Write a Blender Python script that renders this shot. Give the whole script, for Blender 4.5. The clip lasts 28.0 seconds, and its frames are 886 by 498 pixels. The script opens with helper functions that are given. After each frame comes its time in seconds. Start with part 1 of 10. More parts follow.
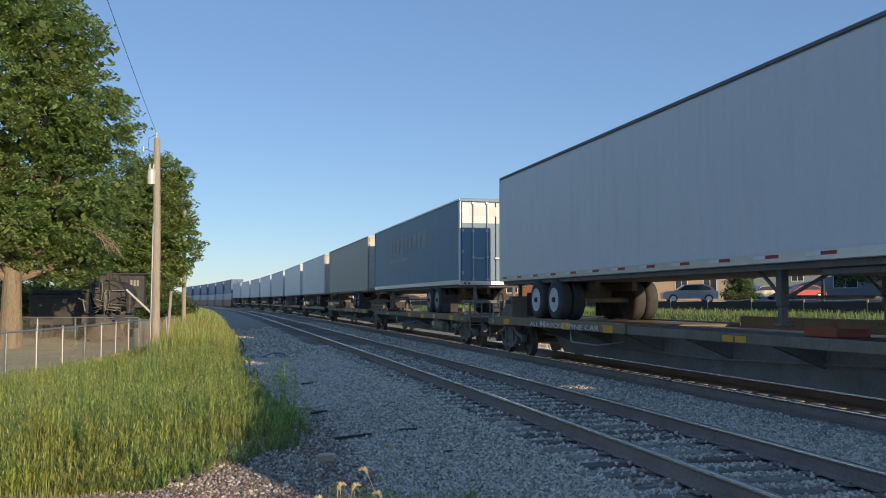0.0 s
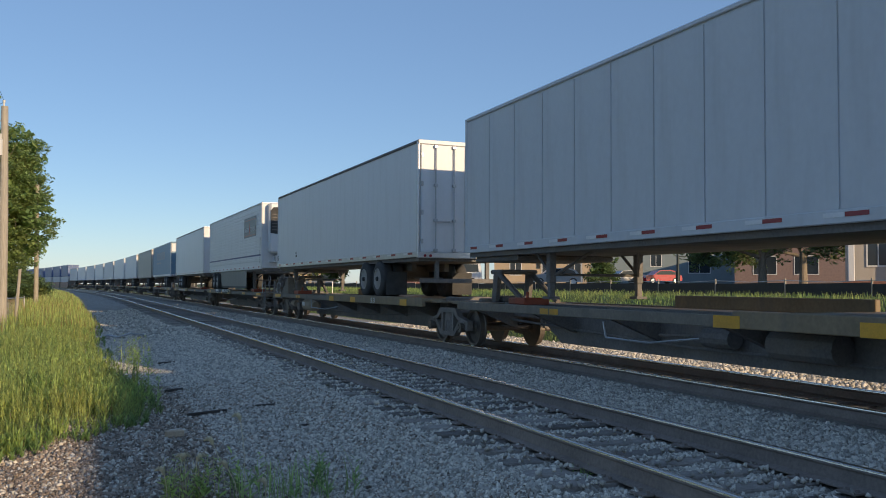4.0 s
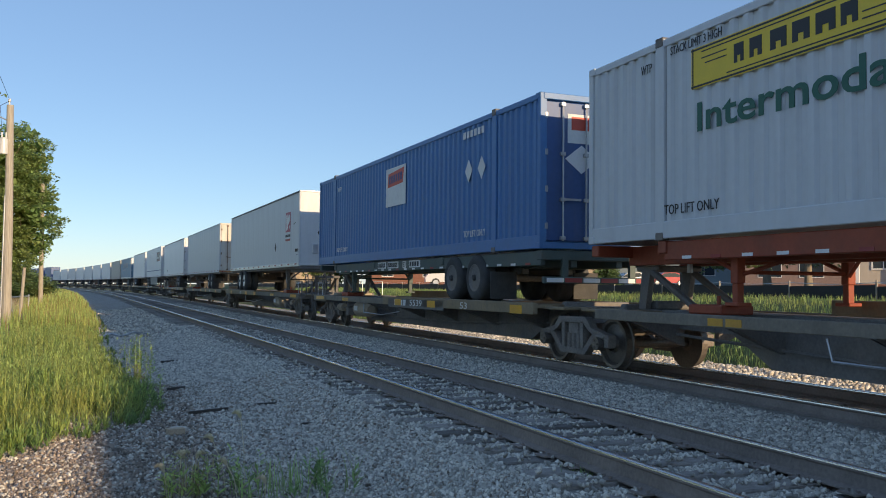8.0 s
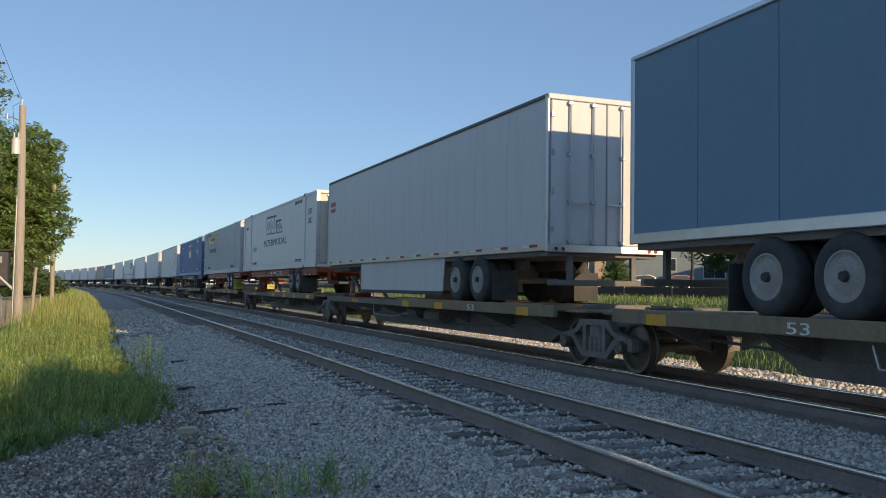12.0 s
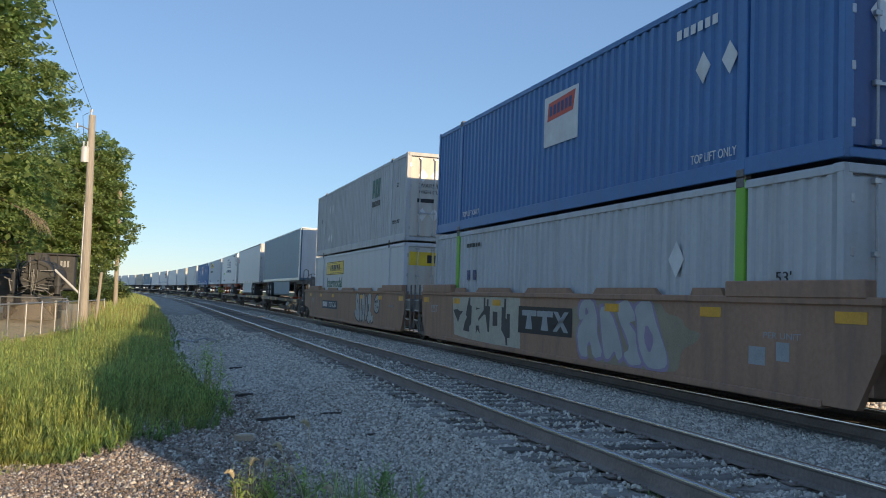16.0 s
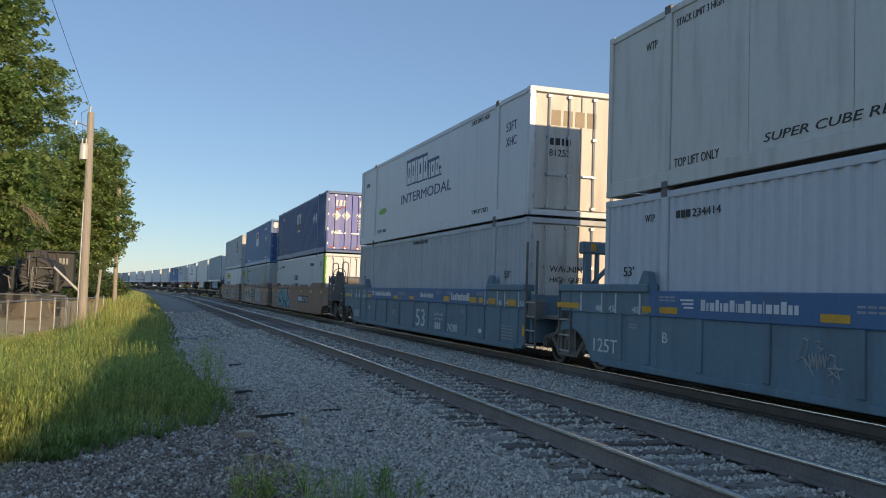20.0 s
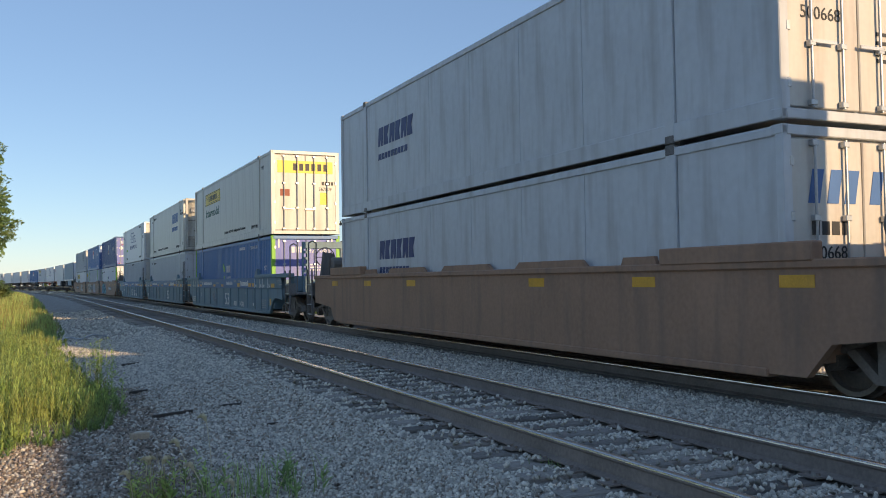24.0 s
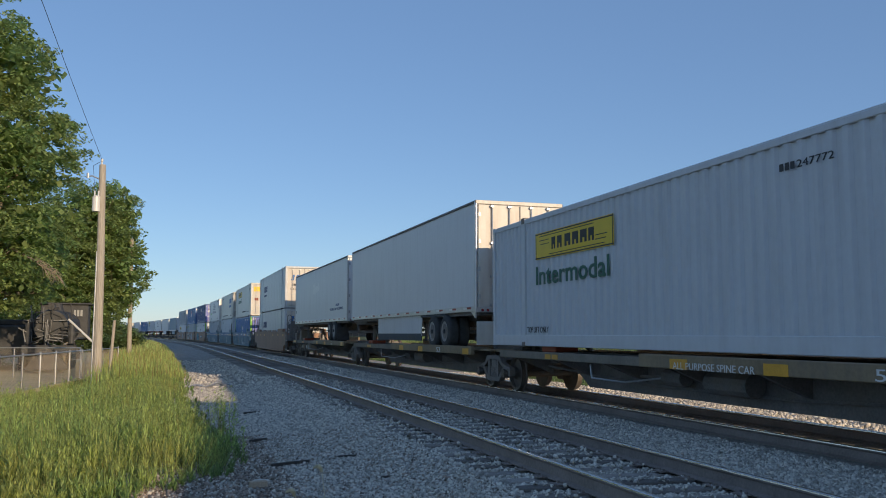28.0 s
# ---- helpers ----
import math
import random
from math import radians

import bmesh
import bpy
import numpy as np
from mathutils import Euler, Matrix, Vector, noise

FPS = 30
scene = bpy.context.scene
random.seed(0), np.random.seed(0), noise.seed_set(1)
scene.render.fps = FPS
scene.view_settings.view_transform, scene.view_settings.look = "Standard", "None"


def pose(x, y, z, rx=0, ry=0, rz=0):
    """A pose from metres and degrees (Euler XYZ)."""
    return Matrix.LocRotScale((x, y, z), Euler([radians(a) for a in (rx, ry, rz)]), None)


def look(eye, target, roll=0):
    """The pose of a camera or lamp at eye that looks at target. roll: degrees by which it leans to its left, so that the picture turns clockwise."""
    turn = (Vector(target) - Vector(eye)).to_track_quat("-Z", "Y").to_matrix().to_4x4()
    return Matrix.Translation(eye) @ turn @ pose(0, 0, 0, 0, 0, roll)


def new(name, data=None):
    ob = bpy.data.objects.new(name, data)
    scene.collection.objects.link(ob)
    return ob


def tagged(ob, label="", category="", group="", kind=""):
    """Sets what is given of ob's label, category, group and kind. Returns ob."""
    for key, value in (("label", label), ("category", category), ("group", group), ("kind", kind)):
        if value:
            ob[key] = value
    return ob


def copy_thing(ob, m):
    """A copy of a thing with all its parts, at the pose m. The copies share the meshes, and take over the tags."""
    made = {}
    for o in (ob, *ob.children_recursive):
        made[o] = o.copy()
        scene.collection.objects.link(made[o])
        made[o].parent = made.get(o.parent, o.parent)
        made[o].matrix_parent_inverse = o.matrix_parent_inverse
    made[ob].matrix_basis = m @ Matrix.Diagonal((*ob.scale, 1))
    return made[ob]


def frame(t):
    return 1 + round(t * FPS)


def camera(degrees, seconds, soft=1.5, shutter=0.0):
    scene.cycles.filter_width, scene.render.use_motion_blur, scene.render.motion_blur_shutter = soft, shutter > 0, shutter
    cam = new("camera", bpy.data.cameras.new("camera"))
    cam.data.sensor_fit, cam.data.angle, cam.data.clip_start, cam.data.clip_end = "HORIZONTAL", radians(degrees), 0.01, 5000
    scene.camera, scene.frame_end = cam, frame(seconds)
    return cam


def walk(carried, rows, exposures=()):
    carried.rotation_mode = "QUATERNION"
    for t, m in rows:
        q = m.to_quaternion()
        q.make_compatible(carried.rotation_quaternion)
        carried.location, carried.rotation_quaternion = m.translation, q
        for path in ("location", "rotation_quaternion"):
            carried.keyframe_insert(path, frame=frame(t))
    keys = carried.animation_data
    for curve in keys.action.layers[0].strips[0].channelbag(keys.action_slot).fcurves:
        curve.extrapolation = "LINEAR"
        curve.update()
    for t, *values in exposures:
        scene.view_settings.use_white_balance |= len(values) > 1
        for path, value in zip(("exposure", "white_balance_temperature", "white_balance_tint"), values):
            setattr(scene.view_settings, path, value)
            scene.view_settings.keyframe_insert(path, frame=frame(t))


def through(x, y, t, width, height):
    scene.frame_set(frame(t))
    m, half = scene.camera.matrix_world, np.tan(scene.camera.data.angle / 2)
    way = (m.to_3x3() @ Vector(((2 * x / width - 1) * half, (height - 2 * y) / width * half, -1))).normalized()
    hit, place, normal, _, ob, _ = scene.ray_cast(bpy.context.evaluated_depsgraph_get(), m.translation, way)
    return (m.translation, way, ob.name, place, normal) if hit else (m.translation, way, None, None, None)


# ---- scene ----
# ---- the track's line: heading turns slowly to the left, further on ----
S_STEP = 0.5
S_LINE = np.arange(-460.0, 900.0, S_STEP)
# the bend behind the camera is made up, to narrow the train's cast shadow
BEND = np.interp(S_LINE, [-26, -24, -5, -2, 0, 30, 60, 100, 160], [0, -0.003, -0.003, 0, 0.00247, 0, 0, 0.00053, 0.00066])
HEAD = np.cumsum(BEND) * S_STEP
HEAD -= np.interp(0.0, S_LINE, HEAD)
LINE_X = np.cumsum(-np.sin(HEAD)) * S_STEP
LINE_Y = np.cumsum(np.cos(HEAD)) * S_STEP
LINE_X -= np.interp(0.0, S_LINE, LINE_X)
LINE_Y -= np.interp(0.0, S_LINE, LINE_Y)
NEAR_TRACK, FAR_TRACK = 4.648, 8.83          # distance of the two tracks from the camera's line
HALF_GAUGE = 0.7525


def on_line(s, off):
    """Plan place and heading at s metres along the line, off metres to its right."""
    h = float(np.interp(s, S_LINE, HEAD))
    x = float(np.interp(s, S_LINE, LINE_X)) + off * math.cos(h)
    y = float(np.interp(s, S_LINE, LINE_Y)) + off * math.sin(h)
    return x, y, h


def on_line_many(s, off):
    h = np.interp(s, S_LINE, HEAD)
    return np.interp(s, S_LINE, LINE_X) + off * np.cos(h), np.interp(s, S_LINE, LINE_Y) + off * np.sin(h), h


# ---- camera ----
cam = camera(53.31, 28.0, soft=0.95)
PATH = [
    (0, -0.219, 0.000, 1.511, -12.56, 3.35, -0.02),
    (0.5, -0.219, 0.000, 1.511, -12.38, 3.32, -0.01),
    (1, -0.219, 0.000, 1.511, -12.47, 3.21, 0.14),
    (1.5, -0.219, 0.000, 1.511, -13.39, 3.06, 0.31),
    (2, -0.219, 0.000, 1.511, -17.87, 2.08, 1.04),
    (2.5, -0.219, 0.000, 1.511, -21.09, 1.79, 0.57),
    (4.5, 0.000, 0.000, 1.338, -20.67, 2.42, -0.43),
    (5, 0.000, 0.000, 1.338, -20.71, 2.36, -0.35),
    (5.5, 0.000, 0.000, 1.338, -20.68, 2.32, -0.31),
    (6, 0.000, 0.000, 1.338, -20.61, 2.37, -0.45),
    (6.5, 0.000, 0.000, 1.338, -20.62, 2.52, -0.62),
    (7, 0.000, 0.000, 1.338, -20.62, 2.47, -0.64),
    (7.5, 0.000, 0.000, 1.338, -20.50, 2.45, -0.65),
    (8, 0.000, 0.000, 1.338, -20.50, 2.44, -0.61),
    (8.5, 0.000, 0.000, 1.338, -20.53, 2.42, -0.64),
    (9, 0.000, 0.000, 1.338, -20.47, 2.40, -0.63),
    (9.5, 0.000, 0.000, 1.338, -20.46, 2.37, -0.63),
    (10, 0.000, 0.000, 1.338, -20.48, 2.36, -0.64),
    (10.5, 0.000, 0.000, 1.338, -20.47, 2.30, -0.66),
    (11, 0.000, 0.000, 1.338, -20.52, 2.30, -0.73),
    (11.5, 0.000, 0.000, 1.338, -20.52, 2.34, -0.69),
    (13.5, -0.047, 0.000, 1.358, -16.45, 3.25, -2.05),
    (14, -0.047, 0.000, 1.358, -16.36, 3.28, -2.02),
    (14.5, -0.047, 0.000, 1.358, -16.41, 3.22, -2.01),
    (15, -0.047, 0.000, 1.358, -16.45, 3.20, -2.02),
    (15.5, -0.047, 0.000, 1.358, -16.39, 3.20, -1.97),
    (16, -0.047, 0.000, 1.358, -16.39, 3.17, -1.99),
    (16.5, -0.047, 0.000, 1.358, -16.40, 3.16, -1.98),
    (17, -0.047, 0.000, 1.358, -16.36, 3.11, -1.96),
    (17.5, -0.047, 0.000, 1.358, -16.33, 3.12, -1.95),
    (18, -0.047, 0.000, 1.358, -16.34, 3.07, -1.92),
    (18.5, -0.047, 0.000, 1.358, -16.42, 3.04, -1.99),
    (19, -0.047, 0.000, 1.358, -16.47, 3.03, -1.94),
    (19.5, -0.047, 0.000, 1.358, -16.43, 2.97, -1.93),
    (20, -0.047, 0.000, 1.358, -16.44, 2.96, -1.91),
    (20.5, -0.047, 0.000, 1.358, -16.40, 2.83, -1.88),
    (21, -0.047, 0.000, 1.358, -16.58, 2.89, -1.83),
    (21.5, -0.047, 0.000, 1.358, -17.66, 2.62, -2.05),
    (22, -0.047, 0.000, 1.358, -18.81, 2.44, -2.19),
    (22.5, -0.047, 0.000, 1.358, -22.41, 1.97, -2.20),
    (24.5, -0.014, 0.000, 1.382, -21.30, 2.37, 2.65),
    (24.6, -0.014, 0.000, 1.382, -19.71, 3.36, 2.38),
    (25, -0.014, 0.000, 1.382, -15.46, 5.58, -0.28),
    (25.5, -0.014, 0.000, 1.382, -15.16, 5.79, -0.47),
    (26, -0.014, 0.000, 1.382, -15.30, 5.82, -0.63),
    (26.5, -0.014, 0.000, 1.382, -15.22, 5.79, -0.48),
    (27, -0.014, 0.000, 1.382, -15.23, 5.73, -0.60),
    (27.5, -0.014, 0.000, 1.382, -15.35, 5.63, -0.25),
    (28, -0.014, 0.000, 1.382, -15.50, 5.51, -0.12),
]
walk(cam, [(t, pose(x, y, z, 90 + p, r, w)) for t, x, y, z, w, p, r in PATH],
     exposures=[(0.0, 0.66, 6550, 10), (2.0, 0.66, 6600, 10), (5.0, 0.64, 6850, 10), (8.0, 0.9, 6950, 10), (9.0, 0.84, 7000, 10), (11.0, 0.78, 7050, 10), (14.0, 0.68, 6750, 10), (15.0, 0.68, 6780, 9.5), (16.0, 0.88, 6800, 9), (18.0, 0.75, 6700, 9), (20.0, 0.66, 7050, 10), (22.0, 1.0, 7050, 11), (24.5, 0.75, 7300, 12), (25.1, 0.48, 6750, 10), (26.0, 0.55, 6500, 10), (28.0, 0.55, 6500, 10)])

# ---- sky and sun: low evening sun behind the camera, a little to the far side of the track ----
SUN_EL, SUN_SIDE = 13.5, 20.7
sun_dir = Vector((math.cos(radians(SUN_EL)) * math.sin(radians(SUN_SIDE)),
                  -math.cos(radians(SUN_EL)) * math.cos(radians(SUN_SIDE)), math.sin(radians(SUN_EL))))
world = bpy.data.worlds.new("evening_sky")
scene.world = world
world.use_nodes = True
wn = world.node_tree.nodes
sky = wn.new("ShaderNodeTexSky")
sky.sky_type = 'NISHITA'
sky.sun_disc = False
sky.sun_elevation = radians(SUN_EL)
sky.sun_rotation = math.atan2(sun_dir.x, sun_dir.y)
sky.air_density, sky.dust_density, sky.ozone_density = 0.85, 0.1, 2.6
haze = wn.new("ShaderNodeMix")
haze.data_type = 'RGBA'
haze.inputs["Factor"].default_value = 0.64
haze.inputs["B"].default_value = (0.63, 1.12, 2.12, 1)
world.node_tree.links.new(sky.outputs[0], haze.inputs["A"])
world.node_tree.links.new(haze.outputs["Result"], wn["Background"].inputs[0])
wn["Background"].inputs[1].default_value = 0.14
sun = new("sun", bpy.data.lights.new("sun", 'SUN'))
sun.data.energy, sun.data.angle, sun.data.color = 2.65, radians(0.6), (1.0, 0.76, 0.49)
sun.matrix_world = look(sun_dir * 100, (0, 0, 0))


# ---- materials ----
def material(name, colour, rough=0.6, metal=0.0, vary=0.12, scale=3.0, fine=40.0, bump=0.0, streak=0.0, dirt=None,
             dirt_amount=0.0, stretch=(1, 1, 1), island=0.0, by_object=0.0, coat=0.0, emit=0.0):
    """A surface with variation at two scales, fine relief, dirt and streaks."""
    m = bpy.data.materials.new(name)
    m.use_nodes = True
    nt = m.node_tree
    nd, ln = nt.nodes, nt.links
    b = nd["Principled BSDF"]
    b.inputs["Roughness"].default_value, b.inputs["Metallic"].default_value = rough, metal
    b.inputs["Coat Weight"].default_value = coat
    tc = nd.new("ShaderNodeTexCoord")
    mp = nd.new("ShaderNodeMapping")
    mp.inputs["Scale"].default_value = stretch
    ln.new(tc.outputs["Object"], mp.inputs[0])
    n1, n2 = nd.new("ShaderNodeTexNoise"), nd.new("ShaderNodeTexNoise")
    n1.inputs["Scale"].default_value, n2.inputs["Scale"].default_value = scale, fine
    n1.inputs["Detail"].default_value, n2.inputs["Detail"].default_value = 5, 3
    ln.new(mp.outputs[0], n1.inputs[0])
    ln.new(mp.outputs[0], n2.inputs[0])
    add = nd.new("ShaderNodeMath")
    add.operation = 'ADD'
    ln.new(n1.outputs[0], add.inputs[0])
    ln.new(n2.outputs[0], add.inputs[1])
    rng = nd.new("ShaderNodeMapRange")
    rng.inputs[1].default_value, rng.inputs[2].default_value = 0.65, 1.35
    rng.inputs[3].default_value, rng.inputs[4].default_value = 1 - vary, 1 + vary
    ln.new(add.outputs[0], rng.inputs[0])
    val = rng.outputs[0]
    for amount, node, out in ((island, "ShaderNodeNewGeometry", "Random Per Island"), (by_object, "ShaderNodeObjectInfo", "Random")):
        if amount:
            g = nd.new(node)
            r = nd.new("ShaderNodeMapRange")
            r.inputs[3].default_value, r.inputs[4].default_value = 1 - amount, 1 + amount
            ln.new(g.outputs[out], r.inputs[0])
            mul = nd.new("ShaderNodeMath")
            mul.operation = 'MULTIPLY'
            ln.new(val, mul.inputs[0])
            ln.new(r.outputs[0], mul.inputs[1])
            val = mul.outputs[0]
    hsv = nd.new("ShaderNodeHueSaturation")
    hsv.inputs["Color"].default_value = (*colour, 1)
    ln.new(val, hsv.inputs["Value"])
    col = hsv.outputs[0]
    if dirt:
        dn = nd.new("ShaderNodeTexNoise")
        dm = nd.new("ShaderNodeMapping")
        dm.inputs["Scale"].default_value = (2.2, 2.2, 0.25) if streak else (1, 1, 1)
        dn.inputs["Scale"].default_value, dn.inputs["Detail"].default_value = (2.0 if streak else 1.3), 6
        ln.new(tc.outputs["Object"], dm.inputs[0])
        ln.new(dm.outputs[0], dn.inputs[0])
        dr = nd.new("ShaderNodeMapRange")
        dr.inputs[1].default_value, dr.inputs[2].default_value = 0.48, 0.78
        dr.inputs[3].default_value, dr.inputs[4].default_value = 0, dirt_amount
        ln.new(dn.outputs[0], dr.inputs[0])
        mix = nd.new("ShaderNodeMix")
        mix.data_type = 'RGBA'
        ln.new(dr.outputs[0], mix.inputs["Factor"])
        ln.new(col, mix.inputs["A"])
        mix.inputs["B"].default_value = (*dirt, 1)
        col = mix.outputs["Result"]
    ln.new(col, b.inputs["Base Color"])
    if bump:
        bp = nd.new("ShaderNodeBump")
        bp.inputs["Strength"].default_value, bp.inputs["Distance"].default_value = min(1.0, bump), 0.02
        ln.new(n2.outputs[0], bp.inputs["Height"])
        ln.new(bp.outputs[0], b.inputs["Normal"])
    if emit:
        b.inputs["Emission Color"].default_value, b.inputs["Emission Strength"].default_value = (*colour, 1), emit
    return m


GRIME = (0.16, 0.12, 0.09)
RUST = (0.28, 0.11, 0.04)
white_paint = material("white_trailer_paint", (0.70, 0.71, 0.72), 0.42, vary=0.03, scale=0.8, fine=9, dirt=GRIME, dirt_amount=0.09, streak=1)
grey_paint = material("pale_grey_paint", (0.60, 0.62, 0.64), 0.45, vary=0.04, scale=0.8, fine=9, dirt=GRIME, dirt_amount=0.12, streak=1)
# cream with grime; base darkened because full cream came out too bright in sun
unit_cream = material("grimy_cream_unit_paint_darkened_for_sun", (0.50, 0.475, 0.42), 0.5, vary=0.14, scale=1.5, fine=9, dirt=(0.2, 0.17, 0.14), dirt_amount=0.45, streak=1)
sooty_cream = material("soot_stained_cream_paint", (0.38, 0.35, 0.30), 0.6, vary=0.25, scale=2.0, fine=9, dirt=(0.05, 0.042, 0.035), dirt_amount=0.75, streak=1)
cream_paint = material("cream_reefer_paint", (0.67, 0.65, 0.59), 0.42, vary=0.05, scale=0.8, fine=9, dirt=GRIME, dirt_amount=0.25, streak=1)
worn_insulated = material("smudged_grey_insulated_paint", (0.58, 0.60, 0.62), 0.4, vary=0.07, scale=1.1, fine=7, dirt=(0.22, 0.19, 0.16), dirt_amount=0.4, streak=1)
ribbed_grey = material("weathered_container_grey", (0.50, 0.52, 0.53), 0.5, vary=0.06, scale=1.0, fine=12, dirt=GRIME, dirt_amount=0.3, streak=1)
blue_paint = material("royal_blue_container_paint", (0.062, 0.185, 0.41), 0.42, vary=0.08, scale=0.8, fine=12, dirt=(0.12, 0.14, 0.2), dirt_amount=0.25, streak=1)
navy_paint = material("navy_blue_container_paint", (0.042, 0.10, 0.26), 0.45, vary=0.10, scale=0.8, fine=12, dirt=(0.14, 0.14, 0.16), dirt_amount=0.3, streak=1)
violet_paint = material("sun_faded_violet_blue_door_paint", (0.13, 0.16, 0.48), 0.5, vary=0.1, scale=1.5, fine=15, dirt=(0.5, 0.45, 0.5), dirt_amount=0.4, streak=1)
slate_paint = material("slate_blue_trailer_paint", (0.135, 0.245, 0.34), 0.5, vary=0.06, scale=0.8, fine=10, dirt=(0.2, 0.26, 0.32), dirt_amount=0.3, streak=1)
tan_paint = material("dull_tan_trailer_paint", (0.42, 0.38, 0.32), 0.5, vary=0.08, scale=0.8, fine=10, dirt=GRIME, dirt_amount=0.3, streak=1)
green_paint = material("lime_green_paint", (0.20, 0.48, 0.05), 0.5, vary=0.06)
door_white = material("rust_streaked_white_door_paint", (0.60, 0.575, 0.52), 0.45, vary=0.05, scale=1.5, fine=14, dirt=RUST, dirt_amount=0.35, streak=1)
car_brown = material("oxide_brown_railcar_paint", (0.36, 0.205, 0.13), 0.62, vary=0.14, scale=1.2, fine=14, bump=0.1, dirt=(0.16, 0.12, 0.095), dirt_amount=0.6, streak=1)
dusty_olive = material("dusty_olive_brown_steel", (0.21, 0.18, 0.14), 0.7, vary=0.2, scale=2.5, fine=22, bump=0.15, dirt=(0.13, 0.11, 0.09), dirt_amount=0.6, streak=1)
steel_beige = material("dusty_beige_grey_steel", (0.38, 0.31, 0.22), 0.65, vary=0.15, scale=3, dirt=GRIME, dirt_amount=0.4)
car_blue = material("dark_teal_blue_railcar_paint", (0.14, 0.23, 0.28), 0.55, vary=0.1, scale=1.0, fine=12, dirt=(0.09, 0.085, 0.08), dirt_amount=0.45, streak=1)
sill_blue = material("bright_blue_side_sill_paint", (0.06, 0.16, 0.32), 0.5, vary=0.08, scale=1.0, fine=12, dirt=(0.09, 0.085, 0.08), dirt_amount=0.35, streak=1)
deck_yellow = material("grimy_ochre_deck_edge_paint", (0.25, 0.185, 0.11), 0.6, vary=0.2, scale=1.5, fine=16, dirt=(0.13, 0.115, 0.10), dirt_amount=0.6, streak=1)
black_steel = material("sooty_black_steel", (0.165, 0.155, 0.147), 0.7, vary=0.3, scale=2.0, fine=25, bump=0.2, dirt=(0.26, 0.20, 0.14), dirt_amount=0.55)
bogie_steel = material("brown_dusty_cast_steel", (0.20, 0.175, 0.15), 0.8, vary=0.3, scale=4.0, fine=30, bump=0.3, dirt=(0.13, 0.09, 0.06), dirt_amount=0.6)
bright_steel = material("galvanised_steel", (0.46, 0.47, 0.48), 0.42, 0.7, vary=0.12, scale=5, fine=40)
alu = material("brushed_aluminium", (0.62, 0.63, 0.64), 0.38, 0.75, vary=0.08, scale=4, fine=60)
rubber = material("black_tyre_rubber", (0.055, 0.055, 0.055), 0.85, vary=0.3, scale=6, fine=50, bump=0.2, dirt=(0.12, 0.11, 0.10), dirt_amount=0.4)
rim_dust = material("dusty_pale_rim_paint", (0.34, 0.33, 0.31), 0.6, 0.2, vary=0.2, scale=5, fine=30, dirt=GRIME, dirt_amount=0.5)
rust_steel = material("rust_streaked_steel", (0.24, 0.17, 0.12), 0.7, 0.2, vary=0.3, scale=5, fine=30)
orange_paint = material("faded_red_orange_chassis_paint", (0.31, 0.058, 0.024), 0.55, vary=0.15, scale=2.0, fine=16, dirt=(0.12, 0.06, 0.04), dirt_amount=0.5)
skirt_rubber = material("dark_slate_skirt_rubber", (0.055, 0.07, 0.08), 0.7, vary=0.15, scale=3, dirt=GRIME, dirt_amount=0.3)
slate_skirt = material("dull_slate_side_skirt", (0.125, 0.14, 0.15), 0.5, vary=0.12, scale=1.2, fine=12, dirt=(0.2, 0.19, 0.17), dirt_amount=0.4, streak=1)
dark_rail = material("oxidised_dark_roof_rail", (0.14, 0.14, 0.145), 0.55, 0.2, vary=0.2, scale=3, fine=20, dirt=GRIME, dirt_amount=0.4)
red_paint = material("red_paint", (0.42, 0.03, 0.025), 0.45, vary=0.1)
bar_red = material("brick_red_logo_paint", (0.45, 0.07, 0.05), 0.5, vary=0.05)
tape_red = material("red_reflective_tape", (0.28, 0.022, 0.03), 0.35, vary=0.08)
tape_white = material("white_reflective_tape", (0.75, 0.75, 0.75), 0.35, vary=0.06)
tape_yellow = material("amber_reflective_tape", (0.72, 0.36, 0.03), 0.4, vary=0.12, scale=6, dirt=GRIME, dirt_amount=0.4)
sign_yellow = material("signal_yellow_vinyl", (0.80, 0.56, 0.04), 0.45, vary=0.06, dirt=GRIME, dirt_amount=0.15)
ink_green = material("dark_green_lettering", (0.012, 0.11, 0.075), 0.5, vary=0.05)
ink_blue = material("dark_blue_lettering", (0.03, 0.055, 0.17), 0.5, vary=0.05)
ink_bright_blue = material("bright_blue_lettering", (0.05, 0.15, 0.38), 0.5, vary=0.05)
ink_black = material("black_lettering", (0.025, 0.025, 0.028), 0.55, vary=0.1)
ink_white = material("white_lettering", (0.72, 0.72, 0.70), 0.55, vary=0.08, scale=6, dirt=GRIME, dirt_amount=0.3)
faded_white = material("faded_white_lettering", (0.34, 0.35, 0.35), 0.6, vary=0.15, scale=5)
grey_haze = material("thin_beige_grey_spray", (0.30, 0.25, 0.17), 0.65, vary=0.2, scale=3)
spray_navy = material("dark_blue_spray_outline", (0.02, 0.04, 0.07), 0.6, vary=0.15, scale=3)
spray_cyan = material("turquoise_spray_paint", (0.14, 0.40, 0.44), 0.6, vary=0.15, scale=3)
spray_silver = material("dull_silver_spray_paint", (0.42, 0.42, 0.40), 0.6, vary=0.15, scale=3)
spray_violet = material("dusty_violet_spray_paint", (0.31, 0.24, 0.34), 0.65, vary=0.2, scale=3)


